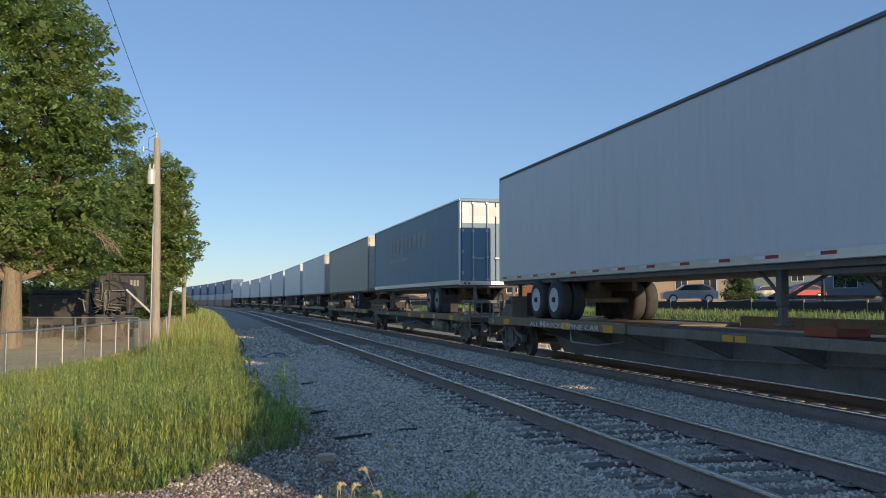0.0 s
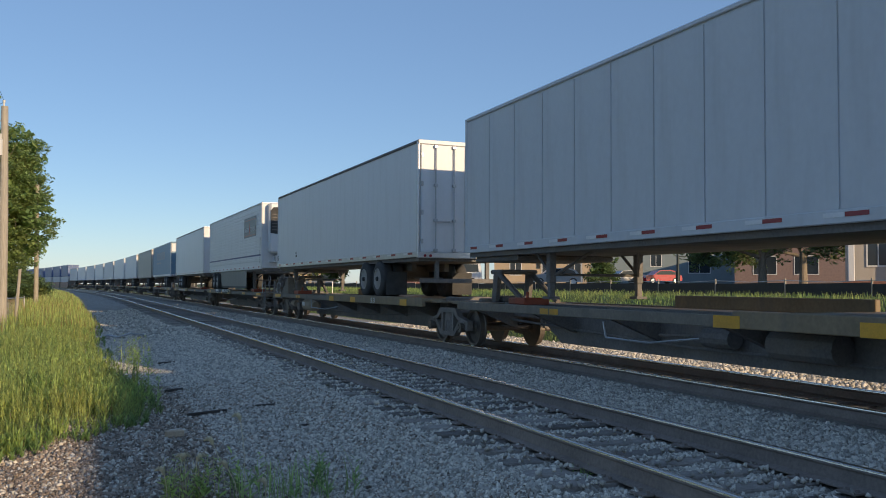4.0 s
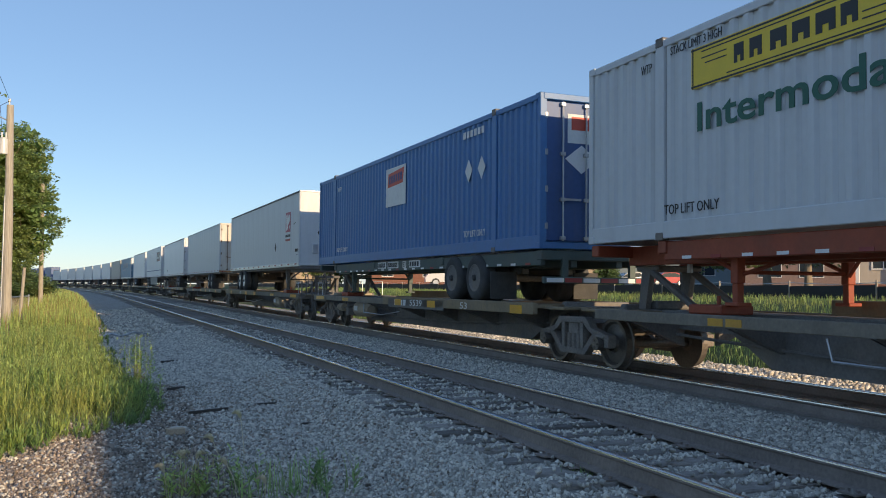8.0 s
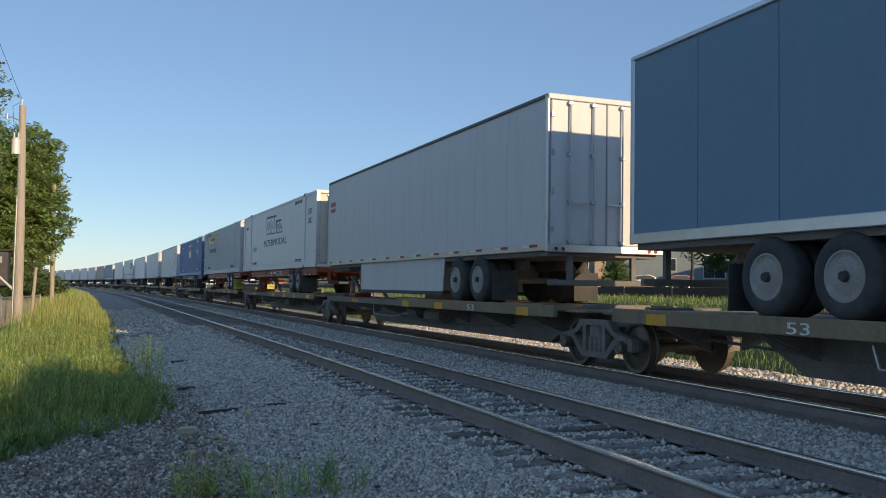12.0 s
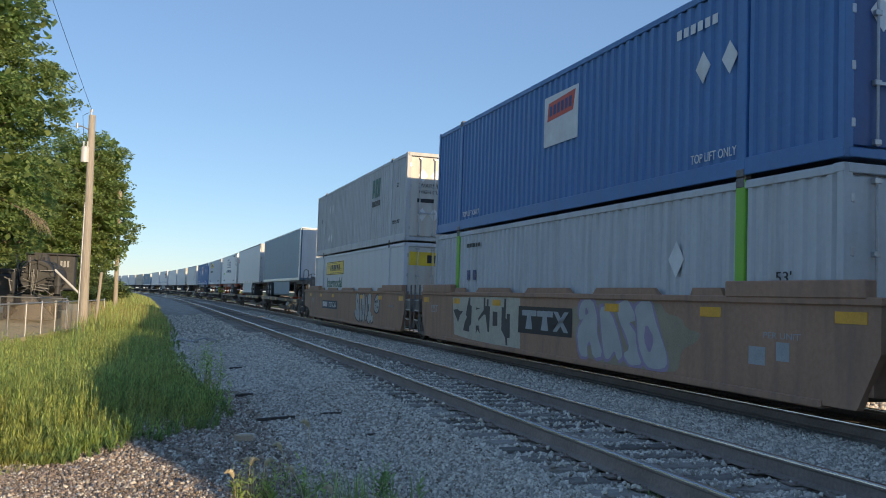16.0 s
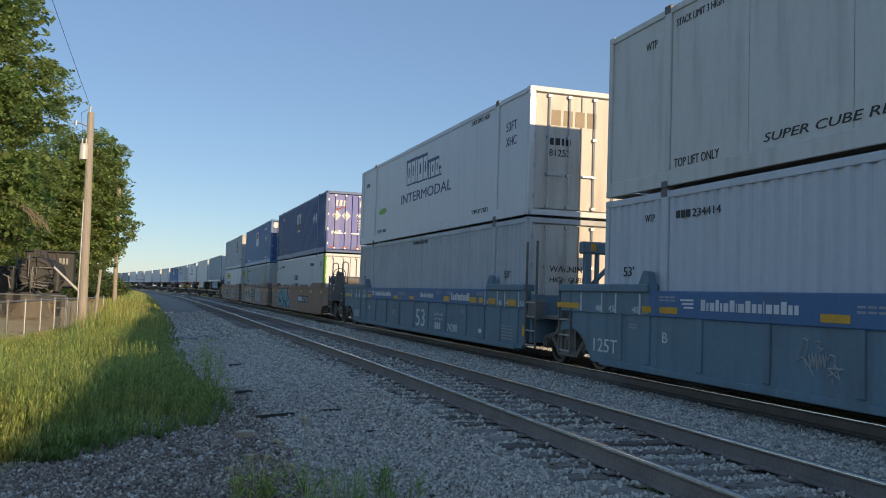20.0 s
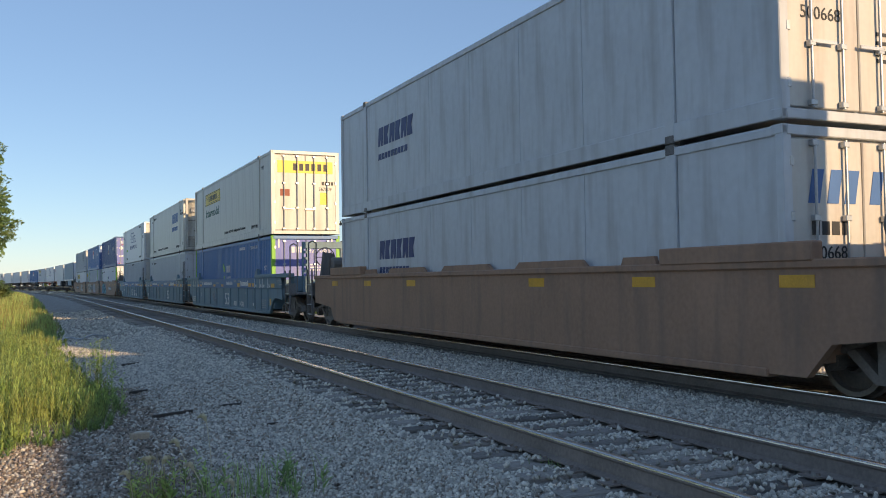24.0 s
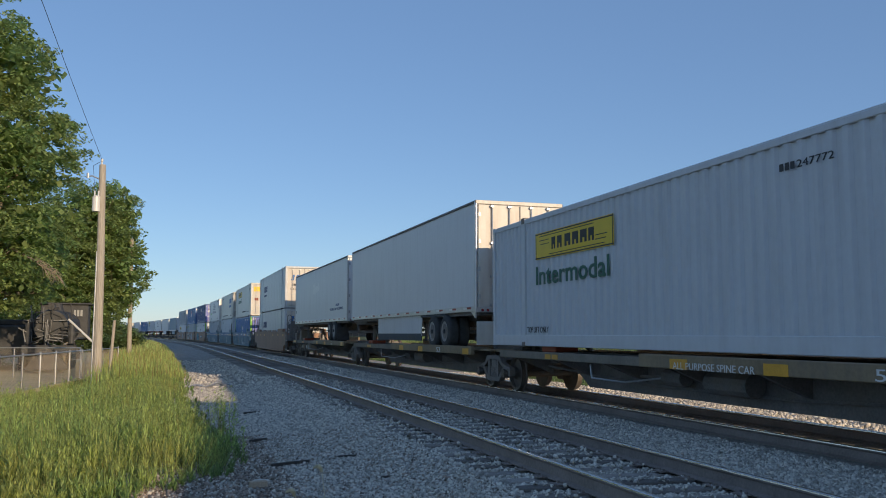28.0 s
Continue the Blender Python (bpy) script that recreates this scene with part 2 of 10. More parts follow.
# ---- mesh helpers ----
class Shape:
    """Collects boxes, tubes, prisms and turned forms into one mesh."""

    def __init__(self):
        self.v, self.f = [], []

    def add(self, verts, faces):
        n = len(self.v)
        self.v.extend(verts)
        self.f.extend([tuple(i + n for i in q) for q in faces])
        return self

    def box(self, x0, x1, y0, y1, z0, z1, c=0.0):
        if c <= 0:
            return self.add([(x0, y0, z0), (x1, y0, z0), (x1, y1, z0), (x0, y1, z0), (x0, y0, z1), (x1, y0, z1), (x1, y1, z1), (x0, y1, z1)],
                            [(3, 2, 1, 0), (4, 5, 6, 7), (0, 1, 5, 4), (1, 2, 6, 5), (2, 3, 7, 6), (3, 0, 4, 7)])
        c = min(c, (x1 - x0) * 0.4, (y1 - y0) * 0.4, (z1 - z0) * 0.4)
        vs, ix = [], {}
        for i, (X, dx) in enumerate(((x0, c), (x1, -c))):
            for j, (Y, dy) in enumerate(((y0, c), (y1, -c))):
                for k, (Z, dz) in enumerate(((z0, c), (z1, -c))):
                    for a, p in (("x", (X, Y + dy, Z + dz)), ("y", (X + dx, Y, Z + dz)), ("z", (X + dx, Y + dy, Z))):
                        ix[i, j, k, a] = len(vs)
                        vs.append(p)
        g = lambda *q: tuple(ix[w] for w in q)
        fs = []
        for i in (0, 1):
            fs.append(g((i, 0, 0, "x"), (i, 1, 0, "x"), (i, 1, 1, "x"), (i, 0, 1, "x")))
            fs.append(g((0, i, 0, "y"), (1, i, 0, "y"), (1, i, 1, "y"), (0, i, 1, "y")))
            fs.append(g((0, 0, i, "z"), (1, 0, i, "z"), (1, 1, i, "z"), (0, 1, i, "z")))
            for j in (0, 1):
                fs.append(g((0, i, j, "y"), (1, i, j, "y"), (1, i, j, "z"), (0, i, j, "z")))
                fs.append(g((i, 0, j, "x"), (i, 1, j, "x"), (i, 1, j, "z"), (i, 0, j, "z")))
                fs.append(g((i, j, 0, "x"), (i, j, 1, "x"), (i, j, 1, "y"), (i, j, 0, "y")))
                for k in (0, 1):
                    fs.append(g((i, j, k, "x"), (i, j, k, "y"), (i, j, k, "z")))
        return self.add(vs, fs)

    def prism(self, outline, axis, a, b):
        """Extrudes an outline: axis x takes (y, z), y takes (x, z), z takes (x, y)."""
        n = len(outline)
        at = {"x": lambda p, t: (t, p[0], p[1]), "y": lambda p, t: (p[0], t, p[1]), "z": lambda p, t: (p[0], p[1], t)}[axis]
        vs = [at(p, a) for p in outline] + [at(p, b) for p in outline]
        fs = [tuple(range(n)), tuple(range(2 * n - 1, n - 1, -1))] + [(i, i + n, (i + 1) % n + n, (i + 1) % n) for i in range(n)]
        return self.add(vs, fs)

    def tube(self, p, q, r, n=8, r2=None):
        p, q = Vector(p), Vector(q)
        turn = (q - p).to_track_quat("Z", "Y").to_matrix()
        r2 = r if r2 is None else r2
        ring = [(math.cos(2 * math.pi * i / n), math.sin(2 * math.pi * i / n)) for i in range(n)]
        vs = [tuple(p + turn @ Vector((r * a, r * b, 0))) for a, b in ring] + [tuple(q + turn @ Vector((r2 * a, r2 * b, 0))) for a, b in ring]
        fs = [(i, (i + 1) % n, (i + 1) % n + n, i + n) for i in range(n)] + [tuple(range(n - 1, -1, -1)), tuple(range(n, 2 * n))]
        return self.add(vs, fs)

    def path(self, pts, r, n=6):
        for p, q in zip(pts, pts[1:]):
            self.tube(p, q, r, n)
        return self

    def turned(self, profile, centre, n=24):
        """Turns (radius, x) pairs about an axle along x."""
        cx, cy, cz = centre
        m = len(profile)
        vs = [(cx + h, cy + r * math.cos(2 * math.pi * i / n), cz + r * math.sin(2 * math.pi * i / n)) for i in range(n) for r, h in profile]
        fs = [(i * m + j, i * m + j + 1, ((i + 1) % n) * m + j + 1, ((i + 1) % n) * m + j) for i in range(n) for j in range(m - 1)]
        return self.add(vs, fs)

    def mesh(self, name):
        me = bpy.data.meshes.new(name)
        me.from_pydata(self.v, [], self.f)
        bm = bmesh.new()
        bm.from_mesh(me)
        bmesh.ops.recalc_face_normals(bm, faces=bm.faces)
        bm.to_mesh(me)
        bm.free()
        return me


def part(name, shape, mat, parent, label="", at=(0, 0, 0), turn=(0, 0, 0)):
    """One mesh object under a thing or a part; shape may be a mesh that is shared."""
    me = shape.mesh(name) if isinstance(shape, Shape) else shape
    if mat and not me.materials:
        me.materials.append(mat)
    ob = new(name, me)
    ob.parent = parent
    ob.location = at
    ob.rotation_euler = [radians(a) for a in turn]
    if label:
        ob["label"] = label
    return ob


def thing(name, label, category, group="", kind=""):
    return tagged(new(name), label, category, group, kind)


def smooth(ob):
    ob.data.polygons.foreach_set("use_smooth", [True] * len(ob.data.polygons))
    return ob


STORE = {}


def stored(key, make, mat=None):
    """A mesh that is made once and shared by alike parts."""
    if (key, mat) not in STORE:
        me = make().mesh(key)
        if mat:
            me.materials.append(mat)
        STORE[key, mat] = me
    return STORE[key, mat]


def letters(text, size, mat, slant=0.0, weight=0.0):
    key = (text, size, mat, slant, weight)
    if key not in STORE:
        cu = bpy.data.curves.new("lettering", 'FONT')
        cu.body, cu.size, cu.extrude, cu.shear, cu.offset = text, size, 0.003, slant, weight
        cu.resolution_u = 3
        ob = new("lettering", cu)
        me = bpy.data.meshes.new_from_object(ob)
        bpy.data.objects.remove(ob)
        bpy.data.curves.remove(cu)
        me.materials.clear()
        me.materials.append(mat)
        STORE[key] = me
    return STORE[key]


NEAR_SIDE = Matrix(((0, 0, -1), (-1, 0, 0), (0, 1, 0))).to_4x4()
REAR_END = Matrix(((1, 0, 0), (0, 0, -1), (0, 1, 0))).to_4x4()


def write(owner, text, size, x, y, z, mat, end=False, slant=0.0, weight=0.0, label=""):
    """Lettering on the near side (y is where it begins) or on the rear end (x is where it begins)."""
    ob = part("lettering", letters(text, size, mat, slant, weight), None, owner, label)
    ob.matrix_local = Matrix.Translation((x, y, z)) @ (REAR_END if end else NEAR_SIDE)
    return ob


def bars(owner, x, y, z, widths, height, mat, end=False, gap=0.05, name="marking"):
    """Writing that is shown as plain bars."""
    for w in widths:
        if end:
            part(name, Shape().box(x, x + w, y - 0.004, y, z, z + height), mat, owner)
            x += w + gap
        else:
            part(name, Shape().box(x - 0.004, x, y - w, y, z, z + height), mat, owner)
            y -= w + gap


def patch(owner, name, outline, x, depth, mat, label=""):
    """A flat shape of (y, z) points on the near side."""
    return part(name, Shape().prism(outline, "x", x - depth, x), mat, owner, label)


def word(owner, text, y0, y1, z0, z1, x, mat, end=False, weight=0.0, slant=0.0):
    """Lettering stretched to lie between two places: on the near side from y0 to y1, or on the rear end (at y = x) from y0 to y1 across."""
    me = letters(text, 1.0, mat, slant, weight)
    lo = [min(v.co[i] for v in me.vertices) for i in (0, 1)]
    hi = [max(v.co[i] for v in me.vertices) for i in (0, 1)]
    sx, sz = abs(y1 - y0) / (hi[0] - lo[0]), (z1 - z0) / (hi[1] - lo[1])
    ob = part("lettering", me, None, owner)
    fit = Matrix.Diagonal((sx, sz, 1, 1)) @ Matrix.Translation((-lo[0], -lo[1], 0))
    ob.matrix_local = Matrix.Translation((y0, x, z0) if end else (x, y0, z0)) @ (REAR_END if end else NEAR_SIDE) @ fit
    return ob


# ---- ground, ballast and track ----
BED = [(-3.4, -0.78), (-2.6, -0.44), (-0.6, -0.40), (1.2, -0.42), (2.4, -0.40), (3.1, -0.245), (3.4, -0.226), (5.9, -0.226), (6.1, -0.24), (6.75, -0.225), (7.4, -0.21), (7.7, -0.187), (8.2, -0.19), (8.35, -0.24), (9.3, -0.24), (9.45, -0.187), (10.0, -0.187), (10.4, -0.22), (13.0, -0.34), (13.9, -0.78)]
BED_OFF, BED_Z = [b[0] for b in BED], [b[1] for b in BED]


def ribbon(s0, s1, step, rows):
    """A strip along the line; rows of (offset, height)."""
    s = np.arange(s0, s1 + step, step)
    vs, n = [], len(rows)
    for q in s:
        for off, z in rows:
            x, y, _ = on_line(q, off)
            vs.append((x, y, z))
    fs = [(i * n + j, i * n + j + 1, (i + 1) * n + j + 1, (i + 1) * n + j) for i in range(len(s) - 1) for j in range(n - 1)]
    return vs, fs


ground_mat = material("dry_earth_and_short_grass", (0.16, 0.16, 0.075), 0.95, vary=0.35, scale=0.6, fine=14, bump=0.5, dirt=(0.20, 0.16, 0.10), dirt_amount=0.7)
gravel_mat = material("grey_ballast_bed", (0.33, 0.30, 0.26), 0.95, vary=0.45, scale=2.5, fine=38, bump=1.0, dirt=(0.14, 0.12, 0.10), dirt_amount=0.5)
stone_mat = material("crushed_granite_ballast", (0.57, 0.52, 0.44), 0.9, vary=0.2, scale=9, fine=60, bump=0.2, island=0.48)
dark_stone = material("earthy_dark_gravel", (0.31, 0.245, 0.19), 0.95, vary=0.25, scale=9, fine=60, bump=0.2, island=0.6)
rail_mat = material("rusty_rail_steel", (0.25, 0.205, 0.175), 0.75, 0.1, vary=0.25, scale=3, fine=30, bump=0.2)
head_mat = material("polished_rail_head", (0.72, 0.71, 0.70), 0.26, 1.0, vary=0.1, scale=4)
tie_mat = material("weathered_grey_tie_wood", (0.27, 0.24, 0.21), 0.9, vary=0.35, scale=6, fine=30, bump=0.5, stretch=(1, 8, 1), by_object=0.4, dirt=(0.15, 0.135, 0.12), dirt_amount=0.6)

ground = tagged(new("ground", bpy.data.meshes.new("ground")), "flat dry earth with short grass reaching to the horizon", "ground", kind="structure")
ground.data.from_pydata([(-3000, -3000, -0.75), (3000, -3000, -0.75), (3000, 3000, -0.75), (-3000, 3000, -0.75)], [], [(0, 1, 2, 3)])
ground.data.materials.append(ground_mat)
ballast = tagged(new("ballast_bed", bpy.data.meshes.new("ballast_bed")), "grey crushed stone bed under two railway tracks", "gravel", kind="structure")
vs, fs = ribbon(-60, 520, 2.0, BED)
ballast.data.from_pydata(vs, [], fs)
ballast.data.materials.append(gravel_mat)


def rail_profile():
    """Half a metre of nothing but numbers: the outline of a rail, from its foot to its head."""
    return [(-0.076, -0.185), (0.076, -0.185), (0.076, -0.172), (0.014, -0.150), (0.009, -0.055), (0.036, -0.035), (0.037, -0.006), (-0.037, -0.006), (-0.036, -0.035), (-0.009, -0.055), (-0.014, -0.150), (-0.076, -0.172)]


def rails(owner, off):
    for d in (-HALF_GAUGE, HALF_GAUGE):
        prof = rail_profile()
        n = len(prof)
        ss = np.concatenate([np.arange(-60, 60, 3.0), np.arange(60, 520, 5.0)])
        vs = []
        for q in ss:
            for a, z in prof:
                x, y, _ = on_line(q, off + d + a)
                vs.append((x, y, z))
        fs = [(i * n + j, i * n + (j + 1) % n, (i + 1) * n + (j + 1) % n, (i + 1) * n + j) for i in range(len(ss) - 1) for j in range(n)]
        r = part("rail", Shape().add(vs, fs), rail_mat, owner)
        v2 = []
        for q in ss:
            for a, z in ((-0.0385, -0.020), (-0.037, -0.009), (-0.032, -0.003), (-0.018, 0.0), (0.018, 0.0), (0.032, -0.003), (0.037, -0.009)):
                x, y, _ = on_line(q, off + d + a)
                v2.append((x, y, z))
        part("rail_head", Shape().add(v2, [(i * 7 + j, i * 7 + j + 1, (i + 1) * 7 + j + 1, (i + 1) * 7 + j) for i in range(len(ss) - 1) for j in range(6)]), head_mat, r, "running surface polished bright")


track_near = tagged(new("railway_track"), "empty railway track on weathered wooden ties", "railway track", "tracks", "structure")
track_far = tagged(new("railway_track"), "railway track that carries the train", "railway track", "tracks", "structure")
rails(track_near, NEAR_TRACK)
rails(track_far, FAR_TRACK)


# ---- loose stones of the ballast ----
def rock_forms(n, rnd):
    """A few angular stones, each a tilted, broken block."""
    v = np.array([(-1, -1, -1), (1, -1, -1), (1, 1, -1), (-1, 1, -1), (-1, -1, 1), (1, -1, 1), (1, 1, 1), (-1, 1, 1)]) * 0.68
    f = np.array([(0, 2, 1), (0, 3, 2), (4, 5, 6), (4, 6, 7), (0, 1, 5), (0, 5, 4), (1, 2, 6), (1, 6, 5), (2, 3, 7), (2, 7, 6), (3, 0, 4), (3, 4, 7)])
    out = []
    for _ in range(n):
        w = v * rnd.uniform(0.5, 1.35, (8, 3)) * rnd.uniform((0.7, 0.7, 0.5), (1.3, 1.2, 0.9))
        a, b = rnd.uniform(0, 1.2, 2)
        rx = np.array([(1, 0, 0), (0, math.cos(a), -math.sin(a)), (0, math.sin(a), math.cos(a))])
        ry = np.array([(math.cos(b), 0, math.sin(b)), (0, 1, 0), (-math.sin(b), 0, math.cos(b))])
        out.append(w @ rx @ ry)
    return out, f


def big_mesh(name, verts, faces):
    """A mesh from arrays: vertices, and faces that all have as many corners."""
    me = bpy.data.meshes.new(name)
    k = faces.shape[1]
    me.vertices.add(len(verts))
    me.vertices.foreach_set("co", verts.astype(np.float32).ravel())
    me.loops.add(faces.size)
    me.loops.foreach_set("vertex_index", faces.astype(np.int32).ravel())
    me.polygons.add(len(faces))
    me.polygons.foreach_set("loop_start", np.arange(0, faces.size, k, dtype=np.int32))
    me.polygons.foreach_set("loop_total", np.full(len(faces), k, dtype=np.int32))
    me.update()
    return me


def scatter_stones(name, label, areas, seed, mat, lift=0.3):
    rnd = np.random.RandomState(seed)
    forms, f = rock_forms(16, rnd)
    V, F, n = [], [], 0
    for s0, s1, o0, o1, per_m2, size in areas:
        count = int((s1 - s0) * (o1 - o0) * per_m2)
        s, o = rnd.uniform(s0, s1, count), rnd.uniform(o0, o1, count)
        keep = np.ones(count, bool)
        for c in (NEAR_TRACK, FAR_TRACK):
            for d in (-HALF_GAUGE, HALF_GAUGE):
                keep &= np.abs(o - c - d) > 0.10
        on_tie = (np.abs(o - NEAR_TRACK) < 1.32) & (np.mod(s + 0.125, 0.51) < 0.25)
        keep &= ~(on_tie & (rnd.rand(count) < 0.90))
        s, o, on_tie = s[keep], o[keep], on_tie[keep]
        x, y, _ = on_line_many(s, o)
        z = np.where(on_tie, -0.18, np.interp(o, BED_OFF, BED_Z))
        r = size * rnd.uniform(0.55, 1.35, len(s))
        a = rnd.uniform(0, 2 * math.pi, len(s))
        which = rnd.randint(0, len(forms), len(s))
        P = np.stack([forms[w] for w in which])
        ca, sa = np.cos(a)[:, None], np.sin(a)[:, None]
        X = (P[:, :, 0] * ca - P[:, :, 1] * sa) * r[:, None] + x[:, None]
        Y = (P[:, :, 0] * sa + P[:, :, 1] * ca) * r[:, None] + y[:, None]
        Z = P[:, :, 2] * r[:, None] + (z + r * lift * rnd.uniform(-0.6, 1.6, len(s)))[:, None]
        V.append(np.stack([X, Y, Z], 2).reshape(-1, 3))
        F.append((f[None] + (np.arange(len(s)) * 8)[:, None, None] + n).reshape(-1, 3))
        n += len(s) * 8
    ob = new(name, big_mesh(name, np.concatenate(V), np.concatenate(F)))
    ob.data.materials.append(mat)
    return tagged(ob, label, "gravel", kind="stuff")


scatter_stones("ballast_stones", "loose grey crushed stones along the tracks",
               [(5.5, 9.5, -2.0, 1.2, 420, 0.0205), (5.5, 9.5, 1.2, 3.2, 1900, 0.0195), (9.5, 16, -2.0, 1.3, 330, 0.024), (9.5, 16, 1.3, 3.2, 1150, 0.0235), (16, 30, -0.4, 3.2, 620, 0.029), (4.0, 9.5, 3.2, 6.0, 1000, 0.024), (9.5, 18, 3.2, 6.0, 650, 0.028),
                (18, 34, 3.2, 6.0, 330, 0.032), (4, 14, 6.0, 7.7, 1000, 0.028), (14, 34, 6.0, 7.7, 450, 0.034), (34, 70, 6.0, 7.5, 60, 0.06), (30, 60, 0.3, 3.2, 60, 0.06), (3, 36, 9.8, 13.2, 120, 0.045)], 3, stone_mat)

scatter_stones("fine_gravel", "dark earthy gravel at the foot of the ballast",
               [(5.5, 9.5, -2.0, 1.2, 1500, 0.0185), (5.5, 9.5, 1.2, 1.9, 700, 0.0185), (5.5, 9.5, 1.9, 3.2, 350, 0.0185), (9.5, 16, -2.0, 1.3, 800, 0.0225), (9.5, 16, 1.3, 3.2, 300, 0.023)], 4, dark_stone)

# a few pieces that lie on the stones
brick = tagged(part("brick", Shape().box(-0.1, 0.1, -0.05, 0.05, 0, 0.075, 0.008), material("pale_worn_brick", (0.52, 0.40, 0.28), 0.9, vary=0.2, scale=8, fine=60, bump=0.4), None, at=(0.72, 10.7, -0.40), turn=(0, 0, 15)), "pale worn brick lying at the gravel's edge", "brick")
stone = tagged(part("flat_stone", Shape().prism([(-0.1, -0.06), (0.02, -0.09), (0.12, -0.05), (0.1, 0.06), (-0.05, 0.08)], "z", 0.0, 0.06), stone_mat, None, at=(0.75, 10.9, -0.41)), "flat grey stone on the ballast", "stone")
stick_mat = material("dark_rotten_wood", (0.08, 0.065, 0.055), 0.95, vary=0.3, scale=10, fine=60, bump=0.4)
for x, y, r, length in ((1.25, 12.4, 88, 0.62), (1.0, 15.2, 100, 0.4), (2.2, 12.9, 75, 0.5), (1.2, 20.5, 100, 0.5), (2.35, 10.9, 70, 0.3)):
    tagged(part("rotten_stick", Shape().prism([(-length / 2, -0.018), (0.0, -0.03), (length / 2, -0.015), (length / 2 + 0.03, 0.01), (-length / 2 + 0.05, 0.025)], "z", 0, 0.04), stick_mat, None, at=(x, y, -0.40), turn=(0, 0, r - 60)), "dark rotten stick on the ballast", "stick", "sticks")
cable = tagged(part("loose_cable", Shape().path([(-0.35, 30, -0.38), (0.0, 30.5, -0.3), (0.3, 30.2, -0.36), (0.7, 30.9, -0.27), (1.1, 31.6, -0.36), (1.3, 33, -0.38)], 0.03, 6), bright_steel, None), "pale cable lying over the gravel", "cable")


# ---- the train: loads, cars and their running gear (local y runs the way the train goes, x to the far side, z from the rail top) ----
HALF = 8.075                       # half of a 53 ft load
V_TIMES = [0, 4, 8, 12, 16, 20, 24, 28]
V_SPEED = [12.313, 12.882, 13.274, 13.42, 13.293, 13.21, 13.31, 13.191]


def travelled(t):
    ts = np.linspace(0.0, t, 200)
    v = np.interp(ts, V_TIMES, V_SPEED)
    return float(np.sum((v[1:] + v[:-1]) / 2 * np.diff(ts))) if t > 0 else 0.0


RUN = [(t, travelled(t)) for t in range(0, 29)]
TRAIN = []                         # (thing, place along the line of its middle at 0 s, half of its base)
WHEELS = []                        # (wheelset, place along the line at 0 s, its pose in the car)


def lock_rods(door, x0, x1, y, z0, z1, mat, xs):
    for x in xs:
        rod = Shape().tube((x, y - 0.05, z0 + 0.03), (x, y - 0.05, z1 - 0.03), 0.018, 8)
        for z in (z0 + 0.08, z0 + (z1 - z0) * 0.3, z0 + (z1 - z0) * 0.62, z1 - 0.08):
            rod.box(x - 0.05, x + 0.05, y - 0.07, y, z - 0.035, z + 0.035, 0.008)
        part("lock_rod", rod, mat, door)
    part("door_handle", Shape().box(xs[0] - 0.02, xs[0] + 0.38 * (1 if xs[0] < 0 else -1) + (0.0 if xs[0] < 0 else 0.0), y - 0.075, y - 0.05,
                                    z0 + 0.78, z0 + 0.82) if xs[0] < 0 else
         Shape().box(xs[0] - 0.36, xs[0] + 0.02, y - 0.075, y - 0.05, z0 + 0.78, z0 + 0.82), mat, door)


def doors(owner, y, z0, z1, mat, rod_mat, half=1.24, rods=((-0.82, -0.32), (0.32, 0.82)), hinge_mat=None):
    """A pair of rear doors that close the end at y."""
    made = []
    for side, xs in zip((-1, 1), rods):
        a, b = (-half, -0.012) if side < 0 else (0.012, half)
        d = part("door", Shape().box(a, b, y - 0.03, y + 0.03, z0 + 0.03, z1 - 0.03, 0.012), mat, owner)
        lock_rods(d, a, b, y - 0.03, z0, z1, rod_mat, xs)
        for i in range(4):
            z = z0 + 0.3 + i * (z1 - z0 - 0.6) / 3
            x = a if side < 0 else b
            part("hinge", Shape().box(x - 0.05 * (side > 0) - 0.01, x + 0.05 * (side < 0) + 0.01 + 0.06 * 0, y - 0.055, y - 0.03, z - 0.06, z + 0.06, 0.01), hinge_mat or rod_mat, d)
        made.append(d)
    return made


def corrugated(y0, y1, z0, z1, x, depth, pitch, side):
    """A pressed steel wall with trapezoid ribs; side -1 is the near one."""
    sh, ys = Shape(), []
    n = max(1, round((y1 - y0) / pitch))
    p = (y1 - y0) / n
    for i in range(n):
        a = y0 + i * p
        ys += [(a, 0), (a + p * 0.34, 0), (a + p * 0.5, 1), (a + p * 0.84, 1)]
    ys.append((y1, 0))
    vs = []
    for y, up in ys:
        vs += [(x + side * depth * up, y, z0), (x + side * depth * up, y, z1)]
    sh.add(vs, [(2 * i, 2 * i + 2, 2 * i + 3, 2 * i + 1) for i in range(len(ys) - 1)])
    return sh


def panelled_side(owner, mat, side, z0, z1, pitch=1.22, x=1.27, y0=-HALF + 0.1, y1=HALF - 0.1, seams=0.012):
    n = max(1, round((y1 - y0) / pitch))
    w = (y1 - y0) / n
    me = stored(f"side_panel {w:.3f} {z1 - z0:.3f}", lambda: Shape().box(-0.012, 0.012, -w / 2 + seams / 2, w / 2 - seams / 2, 0, z1 - z0, 0.004), mat)
    for i in range(n):
        part("side_panel", me, None, owner, at=(side * x, y0 + (i + 0.5) * w, z0))


